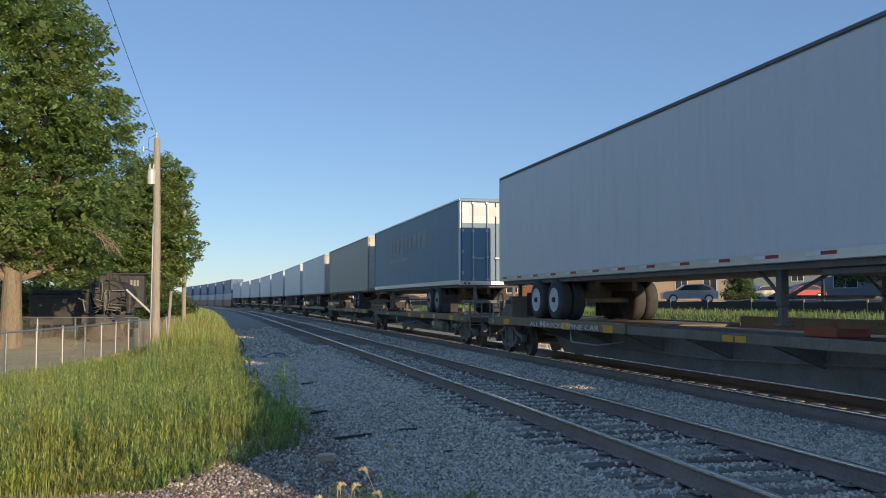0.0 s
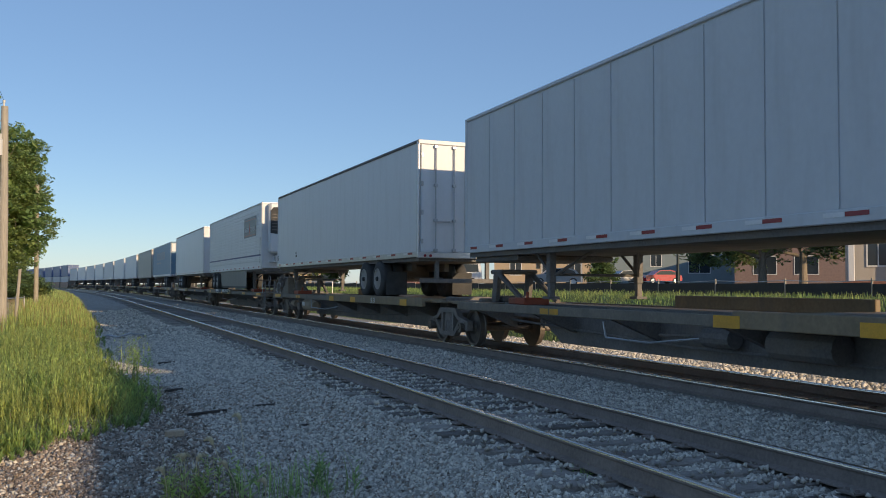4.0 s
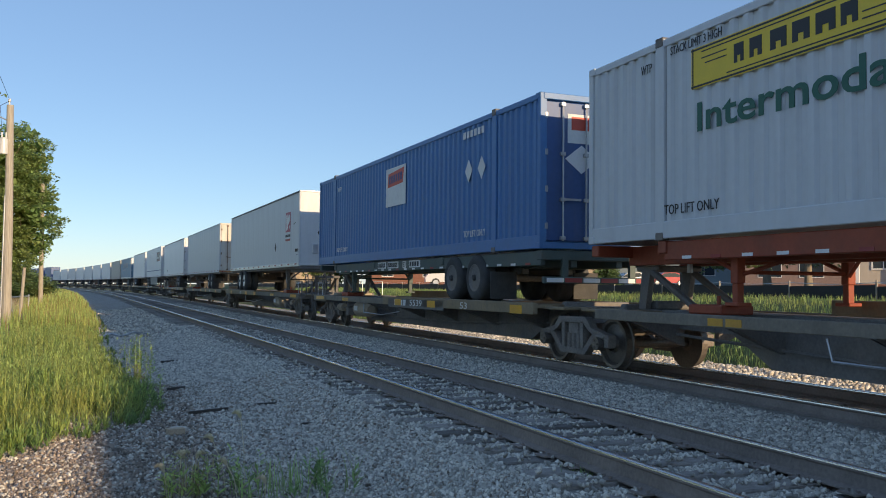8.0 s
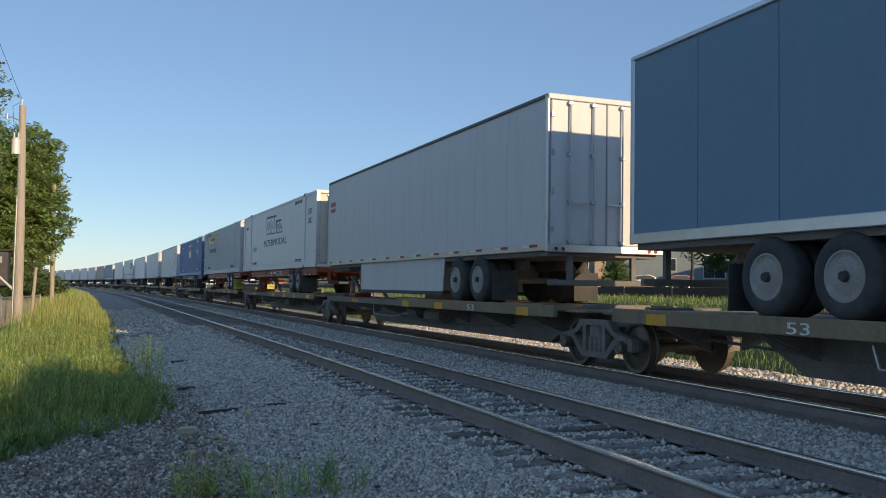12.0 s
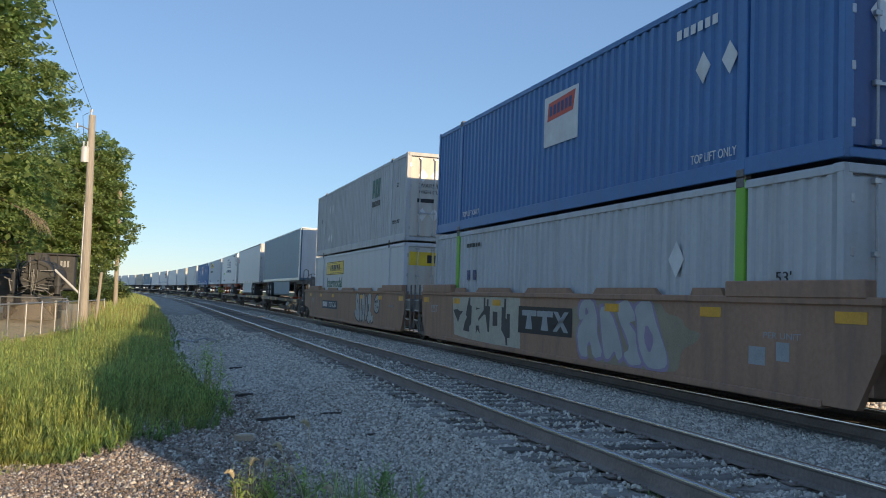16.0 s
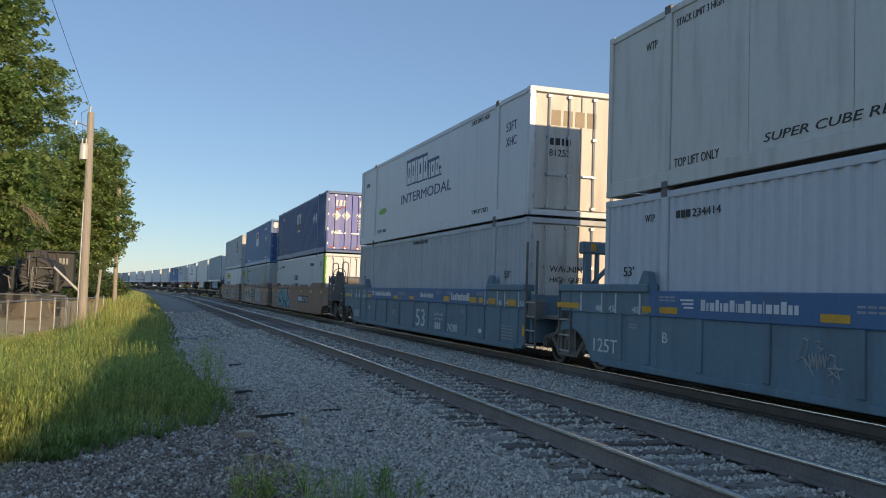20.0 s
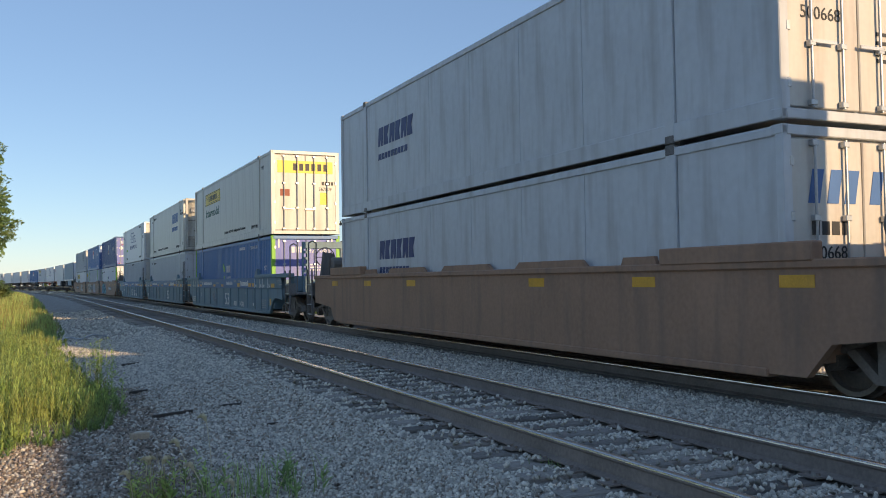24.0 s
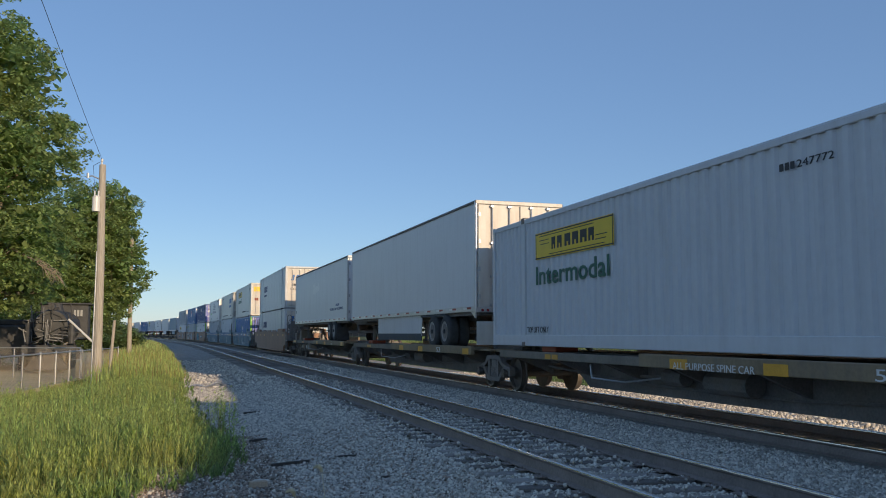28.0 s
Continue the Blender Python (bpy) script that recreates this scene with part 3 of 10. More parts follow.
def corner_castings(owner, z0, z1, mat, ys=(-HALF, HALF)):
    me = stored("corner_casting", lambda: Shape().box(-0.09, 0.09, -0.09, 0.09, 0, 0.12, 0.012), mat)
    for y in ys:
        s = 0.09 if y < 0 else -0.09
        for x in (-1.205, 1.205):
            for z in (z0 - 0.004, z1 - 0.116):
                part("corner_casting", me, None, owner, at=(x, y + s, z))


def container(name, label, z0, mat, ribs=True, door_mat=None, post_mat=None, height=2.9, posts=True, lift_mat=None, nose=1, end_mat=None, panel=1.3, reefer=False, cut=0.0):
    """A 53 ft container; nose 1: its doors close the trailing end."""
    c = thing(name, label, "container", "containers on the train")
    z1 = z0 + height
    post_mat, door_mat = post_mat or mat, door_mat or mat
    b = nose
    R = -HALF + cut
    part("body", Shape().box(-1.215, 1.215, R + 0.08, HALF - 0.08, z0 + 0.12, z1 - 0.03, 0.01), mat, c)
    part("roof", Shape().box(-1.26, 1.26, R + 0.02, HALF - 0.02, z1 - 0.03, z1, 0.008), bright_steel if reefer else mat, c, "dull metal roof")
    for side in (-1, 1):
        X = side * 1.245
        if ribs:
            for y0, y1 in (((R + 0.1, -6.2), (-5.98, 5.98), (6.2, HALF - 0.1)) if posts else ((R + 0.1, HALF - 0.1),)):
                part("side_panel", corrugated(y0, y1, z0 + 0.25, z1 - 0.12, side * 1.222, 0.04, 0.27, side), mat, c)
        else:
            for y0, y1 in ((R + 0.1, -6.2), (-5.98, 5.98), (6.2, HALF - 0.1)):
                panelled_side(c, mat, side, z0 + 0.25, z1 - 0.12, panel if side < 0 else 16.0, 1.24, y0, y1)
        part("top_rail", Shape().box(min(X, X + side * 0.03), max(X, X + side * 0.03), R, HALF, z1 - 0.12, z1 - 0.02, 0.01), mat, c)
        part("bottom_rail", Shape().box(min(X, X + side * 0.035), max(X, X + side * 0.035), R, HALF, z0, z0 + 0.25, 0.012), mat, c)
        for y in (R + 0.06, HALF - 0.06):
            part("corner_post", Shape().box(min(X - side * 0.1, X + side * 0.045), max(X - side * 0.1, X + side * 0.045), y - 0.06, y + 0.06, z0, z1, 0.012), post_mat, c)
        if posts:
            for y in (-6.09, 6.09):
                part("lifting_post", Shape().box(min(X - side * 0.05, X + side * 0.04), max(X - side * 0.05, X + side * 0.04), y - 0.1, y + 0.1, z0, z1 + 0.01, 0.012), lift_mat or mat, c)
                part("corner_casting", Shape().box(min(X - side * 0.08, X + side * 0.05), max(X - side * 0.08, X + side * 0.05), y - 0.09, y + 0.09, z1 - 0.1, z1 + 0.035, 0.01),
                     black_steel, c, "dark lifting casting")
                part("corner_casting", Shape().box(min(X - side * 0.08, X + side * 0.05), max(X - side * 0.08, X + side * 0.05), y - 0.09, y + 0.09, z0 - 0.02, z0 + 0.09, 0.01),
                     black_steel, c)
    corner_castings(c, z0, z1, post_mat, (R, HALF))
    if z0 > 2.9:
        for x in (-1.2, 1.2):
            for y in (-6.09, 6.09):
                part("twist_lock", Shape().box(x - 0.05, x + 0.05, y - 0.07, y + 0.07, z0 - 0.075, z0 + 0.01), black_steel, c)
    for y, is_door in ((-b * (HALF - 0.03), True), (HALF - 0.03 if b > 0 else R + 0.03, False)):
        for z in (z0 + 0.06, z1 - 0.06):
            part("end_beam", Shape().box(-1.22, 1.22, y - 0.04, y + 0.04, z - 0.06, z + 0.06, 0.01), mat, c)
        if is_door and b > 0:
            doors(c, -HALF + 0.05, z0 + 0.12, z1 - 0.12, door_mat, bright_steel, 1.18)
        elif not is_door and b > 0 and reefer:
            part("cooling_unit", Shape().box(-1.05, 1.05, HALF - 0.12, HALF + 0.2, z0 + 0.9, z1 - 0.1, 0.08), grey_paint, c, "cooling unit in an open end frame")
            for x in (-1.2, 1.2):
                part("end_frame", Shape().box(x - 0.06, x + 0.06, HALF + 0.24, HALF + 0.36, z0, z1, 0.01).box(x - 0.04, x + 0.04, HALF, HALF + 0.3, z1 - 0.1, z1 - 0.02)
                     .box(x - 0.04, x + 0.04, HALF, HALF + 0.3, z0 + 0.9, z0 + 0.98).box(x - 0.04, x + 0.04, HALF, HALF + 0.3, z0 + 0.02, z0 + 0.12), mat, c)
    return c


def road_wheel_mesh():
    return Shape().turned([(0.05, -0.13), (0.26, -0.13), (0.29, -0.16), (0.40, -0.17), (0.48, -0.13), (0.5, -0.08), (0.5, 0.08), (0.48, 0.13), (0.40, 0.16), (0.29, 0.15), (0.26, 0.10), (0.05, 0.10)], (0, 0, 0), 24)


def rim_mesh():
    """A dished rim seen from outside at -x, with hand holes and a hub."""
    sh = Shape().turned([(0.0, -0.15), (0.13, -0.15), (0.22, -0.142), (0.255, -0.15), (0.275, -0.165), (0.295, -0.165), (0.295, -0.13)], (0, 0, 0), 24)
    for i in range(10):
        a = math.pi * i / 5
        sh.tube((-0.11, 0.145 * math.cos(a), 0.145 * math.sin(a)), (-0.15, 0.145 * math.cos(a), 0.145 * math.sin(a)), 0.012, 6)
    return sh


def hub_mesh():
    return Shape().tube((-0.14, 0, 0), (-0.2, 0, 0), 0.07, 12, 0.055)


def road_axle(owner, y, z, rim_mat, dark=False):
    """Two outer tyres with rims, two inner tyres, and the axle between them."""
    part("axle", Shape().tube((-1.0, y, z), (1.0, y, z), 0.07, 10), black_steel, owner)
    for side in (-1, 1):
        for x in (1.13, 0.8):
            tyre = part("tyre", stored("tyre", road_wheel_mesh, rubber), None, owner, at=(side * x, y, z))
            smooth(tyre)
            if x > 1:
                part("hub", stored("hub", hub_mesh, rubber), None, tyre, turn=(0, 0, 0 if side < 0 else 180))
                rim = part("rim", stored("rim", rim_mesh, rim_mat), None, tyre, turn=(0, 0, 0 if side < 0 else 180))
                # a darker disc over the rim's middle leaves a lighter ring
                if dark and side < 0:
                    part("rim_face", Shape().tube((-0.15, 0, 0), (-0.156, 0, 0), 0.215, 20), black_steel, tyre, "dark wheel face inside a lighter ring")


def landing_legs(owner, y, mat, z1=2.0, z0=1.12):
    for x in (-0.95, 0.95):
        leg = Shape().box(x - 0.07, x + 0.07, y - 0.07, y + 0.07, z0 + 0.3, z1, 0.012).box(x - 0.05, x + 0.05, y - 0.05, y + 0.05, z0 + 0.05, z0 + 0.32)
        leg.box(x - 0.12, x + 0.12, y - 0.13, y + 0.13, z0, z0 + 0.05, 0.01)
        part("landing_leg", leg, mat, owner)
        part("brace", Shape().tube((x, y, z0 + 0.4), (x * 0.5, y - 0.7, z1), 0.03, 6).tube((x, y, z0 + 0.45), (x, y + 0.6, z1), 0.03, 6), mat, owner)
    part("brace", Shape().tube((-0.95, y, z0 + 0.45), (0.95, y, z0 + 0.45), 0.03, 6), mat, owner)


def mudflaps(owner, y, mat, text="", z0=1.1, z1=1.72):
    for x in (-0.98, 0.98):
        f = part("mudflap", Shape().box(x - 0.3, x + 0.3, y - 0.012, y + 0.012, z0, z1, 0.005), mat, owner)


def trailer(name, label, mat, nose=1, panels=1.22, doors_mat=None, skirt=None, rail_mat=None, tape=True, rim_mat=None, seams=0.012, flap=None,
            wheels_at=3.7, legs_at=5.0, flap_at=None, z0=2.06, z1=5.0, ribs=0.0, reefer=False, tall_rail=0.16, rod_mat=None, guard_mat=None, wheel_z=1.535, dark_rims=False):
    """A 53 ft road trailer; nose 1: its nose leads and its doors close the trailing end, -1 the other way round."""
    c = thing(name, label, "semi trailer", "trailers on the train")
    rail_mat, rim_mat, doors_mat = rail_mat or alu, rim_mat or rim_dust, doors_mat or mat
    part("body", Shape().box(-1.255, 1.255, -HALF + 0.04, HALF - 0.04, z0 + 0.03, z1 - 0.03, 0.03), mat, c)
    part("roof", Shape().box(-1.27, 1.27, -HALF + 0.03, HALF - 0.03, z1 - 0.03, z1 + 0.01, 0.01), alu, c, "thin metal roof")
    for side in (-1, 1):
        if ribs:
            n = int((z1 - z0 - 0.5) / ribs)
            zs = [(z0 + 0.3, 0)]
            for k in range(n):
                z = z0 + 0.36 + k * ribs
                zs += [(z, 0), (z + ribs * 0.12, 1), (z + ribs * 0.88, 1), (z + ribs * 0.98, 0)]
            zs.append((z1 - 0.1, 0))
            vs = [(side * (1.257 + 0.016 * up), y, z) for z, up in zs for y in (-HALF + 0.1, HALF - 0.1)]
            part("side_panel", Shape().add(vs, [(2 * k, 2 * k + 1, 2 * k + 3, 2 * k + 2) for k in range(len(zs) - 1)]), mat, c, "ribbed sheet side")
        else:
            panelled_side(c, mat, side, z0 + 0.16, z1 - 0.1, panels if side < 0 else 16.0, 1.262, seams=seams)
        a, b = side * 1.25, side * 1.292
        part("top_rail", Shape().box(min(a, b), max(a, b), -HALF, HALF, z1 - 0.07, z1 - 0.005, 0.012), dark_rail if rail_mat is alu and mat is not slate_paint else rail_mat, c, "dull roof rail")
        part("bottom_rail", Shape().box(min(a, b), max(a, b), -HALF, HALF, z0, z0 + tall_rail, 0.012), rail_mat, c, "riveted aluminium rail")
        if tape:
            red = stored("reflector_tape", lambda: Shape().box(-0.003, 0.003, -0.16, 0.16, -0.026, 0.026), tape_red)
            wht = stored("reflector_tape", lambda: Shape().box(-0.003, 0.003, -0.15, 0.15, -0.026, 0.026), tape_white)
            for i in range(13 if side < 0 else 0):
                y = -HALF + 0.5 + i * (2 * HALF - 1.0) / 12
                part("reflector_tape", red, None, c, at=(side * 1.294, y, z0 + tall_rail * 0.62))
                if side < 0 and i < 12:
                    part("reflector_tape", wht, None, c, at=(side * 1.294, y + 0.32, z0 + tall_rail * 0.62))
    for y in (-HALF + 0.05, HALF - 0.05):
        for x in (-1.255, 1.255):
            part("corner_post", Shape().box(x - 0.04, x + 0.04, y - 0.055, y + 0.055, z0, z1, 0.03), rail_mat if y * nose < 0 else mat, c)
    r = -nose * HALF
    if nose > 0:
        doors(c, -HALF + 0.02, z0 + 0.1, z1 - 0.08, doors_mat, rod_mat or bright_steel, 1.2)
        part("door_header", Shape().box(-1.27, 1.27, -HALF - 0.02, -HALF + 0.06, z1 - 0.1, z1 + 0.005, 0.012), doors_mat, c)
        part("door_sill", Shape().box(-1.29, 1.29, -HALF - 0.04, -HALF + 0.08, z0 - 0.02, z0 + 0.13, 0.012), rail_mat, c)
        for x in (-1.1, -0.95, 0.95, 1.1):
            part("tail_lamp", Shape().tube((x, -HALF - 0.05, z0 + 0.04), (x, -HALF - 0.03, z0 + 0.04), 0.036, 12), tape_red, c, "round red tail lamp")
    # under-ride guard behind the wheels
    g = r + nose * 0.15
    part("bumper", Shape().box(-1.15, 1.15, g - 0.05, g + 0.05, 1.42, 1.53, 0.012).box(-0.75, -0.65, g - 0.04, g + 0.04, 1.5, z0).box(0.65, 0.75, g - 0.04, g + 0.04, 1.5, z0), guard_mat or black_steel, c)
    wy = r + nose * wheels_at
    if dark_rims:
        part("corner_gusset", Shape().prism([(r, z0), (r + nose * 0.36, z0), (r + nose * 0.06, z0 - 0.17), (r, z0 - 0.17)], "x", -1.285, -1.255), rail_mat, c)
        part("rail_guard", Shape().box(-1.27, -1.2, wy - 0.6, wy + 2.0, z0 - 0.07, z0 - 0.002, 0.01), skirt_rubber, c, "dark strip under the side rail")
    part("slider_frame", Shape().box(-0.55, -0.42, wy - 1.4, wy + 1.6, 1.75, z0).box(0.42, 0.55, wy - 1.4, wy + 1.6, 1.75, z0).box(-0.5, 0.5, wy - 0.06, wy + 0.06, 1.6, 1.9), black_steel, c)
    for d in (-0.62, 0.62):
        road_axle(c, wy + d, wheel_z, rim_mat, dark_rims)
    mudflaps(c, wy - nose * 1.35 if flap_at is None else r + nose * flap_at, flap or rubber)
    part("floor_frame", Shape().box(-1.2, 1.2, -HALF + 0.1, HALF - 0.1, z0 - 0.09, z0 + 0.02), black_steel, c, "dark cross members under the floor")
    ly = nose * (HALF - (HALF - legs_at))
    landing_legs(c, ly - nose * 0.2, black_steel)
    part("coupler_plate", Shape().box(-1.1, 1.1, nose * 7.9 - 2.0 * (nose > 0), nose * 7.9 + 2.0 * (nose < 0), z0 - 0.2, z0 - 0.09, 0.02), black_steel, c)
    part("kingpin", Shape().tube((0, nose * 7.1, z0 - 0.33), (0, nose * 7.1, z0 - 0.18), 0.045, 12), bright_steel, c)
    if skirt:
        a, b = sorted((wy + nose * (2.0 if dark_rims else 1.5), ly - nose * 0.9))
        for side in (-1, 1):
            x = side * 1.2
            part("side_skirt", Shape().prism([(a + (0.12 if nose > 0 else 0), 1.2), (a, z0), (b, z0), (b - (0 if nose > 0 else 0.35), 1.2)], "x", x - 0.012, x + 0.012), skirt, c, "side skirt")
            part("skirt_edge", Shape().box(x - 0.018, x + 0.018, a + 0.1, b - (0.02 if nose > 0 else 0.32), 1.17, 1.40 if dark_rims else 1.26), skirt_rubber, c, "flexible dark lower edge")
    if reefer:
        y = nose * HALF
        s = nose
        unit = part("cooling_unit", Shape().box(-1.02, 1.02, min(y, y + s * 0.42), max(y, y + s * 0.42), z0 + 0.72, z1 - 0.04, 0.09), white_paint, c, "rounded white cooling unit on the nose")
        e = y + s * 0.425
        out = lambda d0, d1: (min(e + s * d0, e + s * d1), max(e + s * d0, e + s * d1))
        part("grille", Shape().prism([(-0.97, z0 + 1.62), (-0.97, z0 + 2.62), (-0.85, z0 + 2.78), (-0.2, z0 + 2.8), (-0.05, z0 + 2.68), (-0.05, z0 + 2.2), (0.98, z0 + 2.2), (0.98, z0 + 1.6), (-0.15, z0 + 1.5)], "y", *out(0, 0.014)), rubber, unit, "dark rounded grille")
        part("panel", Shape().box(0.02, 0.92, *out(0.014, 0.05), z0 + 1.68, z0 + 2.58, 0.03), white_paint, unit)
        part("badge", Shape().box(0.25, 0.7, *out(0.05, 0.055), z0 + 2.3, z0 + 2.36), bar_red, unit)
        for i in range(6):
            z = z0 + 1.75 + i * 0.14
            part("slat", Shape().box(-0.9, -0.12, *out(0.014, 0.03), z, z + 0.03), black_steel, unit)
        part("door_seam", Shape().box(-0.02, 0.0, *out(0, 0.004), z0 + 0.78, z0 + 1.5), ink_black, unit)
        for x in (0.25, 0.62):
            part("latch", Shape().box(x, x + 0.22, *out(0, 0.012), z0 + 0.98, z0 + 1.03), ink_black, unit)
        part("lower_frame", Shape().box(-0.95, 0.95, min(y, y + s * 0.3), max(y, y + s * 0.3), z0 + 0.3, z0 + 0.36, 0.01).box(-0.7, 0.1, min(y, y + s * 0.28), max(y, y + s * 0.28), z0 + 0.36, z0 + 0.62, 0.03).box(0.3, 0.8, min(y, y + s * 0.25), max(y, y + s * 0.25), z0 + 0.36, z0 + 0.6, 0.03), grey_paint, unit, "grey battery boxes")
        part("hose", Shape().path([(0.85, y + s * 0.3, z0 + 0.7), (0.95, y + s * 0.34, z0 + 0.5), (0.8, y + s * 0.3, z0 + 0.25), (-0.6, y + s * 0.32, z0 + 0.68)], 0.02), rubber, unit)
    return c


def chassis(name, label, mat, rim_mat, wheels_at=3.5, flap=None, tape=True):
    """A skeletal container chassis whose nose leads."""
    c = thing(name, label, "container chassis", "chassis on the train")
    for x in (-0.5, 0.5):
        part("main_beam", Shape().box(x - 0.07, x + 0.07, -HALF + 0.1, HALF - 0.1, 1.72, 2.03, 0.012), mat, c)
    for y in (-HALF + 0.12, -3.2, 2.0, 6.1, HALF - 0.12):
        part("bolster", Shape().box(-1.24, 1.24, y - 0.1, y + 0.1, 1.85, 2.035, 0.015), mat, c)
    for x in (-1.16, 1.16):
        part("side_beam", Shape().box(x - 0.05, x + 0.05, -HALF + 0.1, HALF - 2.0, 1.75, 2.02, 0.012), mat, c)
    wy = -HALF + wheels_at
    part("slider_frame", Shape().box(-0.6, -0.45, wy - 1.5, wy + 1.5, 1.62, 1.74).box(0.45, 0.6, wy - 1.5, wy + 1.5, 1.62, 1.74), black_steel, c)
    for d in (-0.62, 0.62):
        road_axle(c, wy + d, 1.535, rim_mat)
    mudflaps(c, wy - 1.4, flap or rubber, z1=1.66)
    landing_legs(c, 4.8, mat, 1.8)
    part("kingpin", Shape().tube((0, 7.1, 1.6), (0, 7.1, 1.75), 0.045, 12), bright_steel, c)
    part("bumper", Shape().box(-1.2, 1.2, -HALF - 0.02, -HALF + 0.08, 1.42, 1.54, 0.012).box(-0.8, -0.68, -HALF, -HALF + 0.08, 1.5, 1.9).box(0.68, 0.8, -HALF, -HALF + 0.08, 1.5, 1.9), mat, c)
    for i in range(6):
        w = 0.36
        x = -1.15 + i * 0.39
        part("reflector_tape", Shape().box(x, x + w, -HALF - 0.026, -HALF - 0.02, 1.44, 1.52), tape_red if i % 2 else tape_white, c)
    if tape:
        for i in range(22):
            y = -HALF + 0.6 + i * 0.62
            part("reflector_tape", stored("short_tape", lambda: Shape().box(-0.003, 0.003, -0.1, 0.1, -0.022, 0.022), tape_white if i % 4 else tape_red), None, c, at=(-1.213, y, 1.785))
    return c


def wheelset_mesh():
    prof = [(0.09, -0.05), (0.13, -0.09), (0.16, -0.04), (0.33, 0.0), (0.36, -0.055), (0.415, -0.06), (0.42, 0.02), (0.425, 0.045), (0.448, 0.06), (0.448, 0.085), (0.35, 0.08), (0.15, 0.07), (0.09, 0.09)]
    sh = Shape().turned([(r, h) for r, h in prof], (-0.755, 0, 0), 28).turned([(r, -h) for r, h in prof], (0.755, 0, 0), 28)
    sh.tube((-1.02, 0, 0), (1.02, 0, 0), 0.085, 12)
    for s in (-1, 1):
        sh.tube((s * 1.0, 0, 0), (s * 1.16, 0, 0), 0.11, 12)
        for i in range(3):
            a = 2 * math.pi * i / 3
            sh.tube((s * 1.15, 0.06 * math.cos(a), 0.06 * math.sin(a)), (s * 1.18, 0.06 * math.cos(a), 0.06 * math.sin(a)), 0.02, 6)
    return sh


def side_frame_mesh():
    sh = Shape()
    for pts in ([(-1.15, 0.36), (-1.15, 0.56), (-0.62, 0.66), (-0.44, 0.84), (0.44, 0.84), (0.62, 0.66), (1.15, 0.56), (1.15, 0.36), (1.02, 0.36), (1.02, 0.48), (0.76, 0.52),
                 (0.52, 0.62), (0.36, 0.74), (-0.36, 0.74), (-0.52, 0.62), (-0.76, 0.52), (-1.02, 0.48), (-1.02, 0.36)],
                [(-0.76, 0.52), (-0.40, 0.20), (0.40, 0.20), (0.76, 0.52), (0.64, 0.56), (0.36, 0.30), (-0.36, 0.30), (-0.64, 0.56)],
                [(-0.36, 0.28), (-0.26, 0.28), (-0.26, 0.76), (-0.36, 0.76)], [(0.26, 0.28), (0.36, 0.28), (0.36, 0.76), (0.26, 0.76)]):
        sh.prism(pts, "x", -0.07, 0.07)
    for y in (-0.15, 0.0, 0.15):
        sh.tube((0, y, 0.3), (0, y, 0.55), 0.065, 10)
    for y in (-0.89, 0.89):
        sh.box(-0.09, 0.09, y - 0.14, y + 0.14, 0.5, 0.57, 0.015)
    return sh


def bogie(owner, y, place):
    """A three-piece freight bogie under the car."""
    bol = part("bogie", stored("bogie", lambda: Shape().box(-1.05, 1.05, -0.2, 0.2, 0.5, 0.78, 0.05).tube((0, 0, 0.75), (0, 0, 0.9), 0.18, 14).box(-0.04, 0.04, -0.9, 0.9, 0.42, 0.5), bogie_steel),
               None, owner, at=(0, y, 0))
    for x in (-1.0, 1.0):
        part("side_frame", stored("side_frame", side_frame_mesh, bogie_steel), None, bol, at=(x, 0, 0))
    for d in (-0.89, 0.89):
        w = part("wheelset", stored("wheelset", wheelset_mesh, wheel_dark), None, bol, at=(0, d, 0.42))
        WHEELS.append((w, place + y + d, d))
    return bol


wheel_dark = material("grimy_wheel_steel", (0.19, 0.165, 0.14), 0.5, 0.6, vary=0.25, scale=5, fine=30, dirt=(0.12, 0.08, 0.05), dirt_amount=0.5)


def hitch(owner, y, way):
    """The folding stand that holds a trailer's kingpin."""
    sh = Shape().box(-0.45, 0.45, y - 0.3, y + 0.3, 1.62, 1.72, 0.03)
    for x in (-0.4, 0.4):
        sh.prism([(y - 0.12, 1.64), (y + 0.12, 1.64), (y + 0.22, 1.0), (y + 0.02, 1.0)], "x", x - 0.05, x + 0.05)
        sh.tube((x, y - way * 0.1, 1.62), (x, y - way * 1.3, 1.02), 0.06, 8)
    sh.box(-0.3, 0.3, y - 0.1, y + 0.25, 1.0, 1.14, 0.02)
    return part("trailer_hitch", sh, black_steel, owner, "black trailer hitch stand")


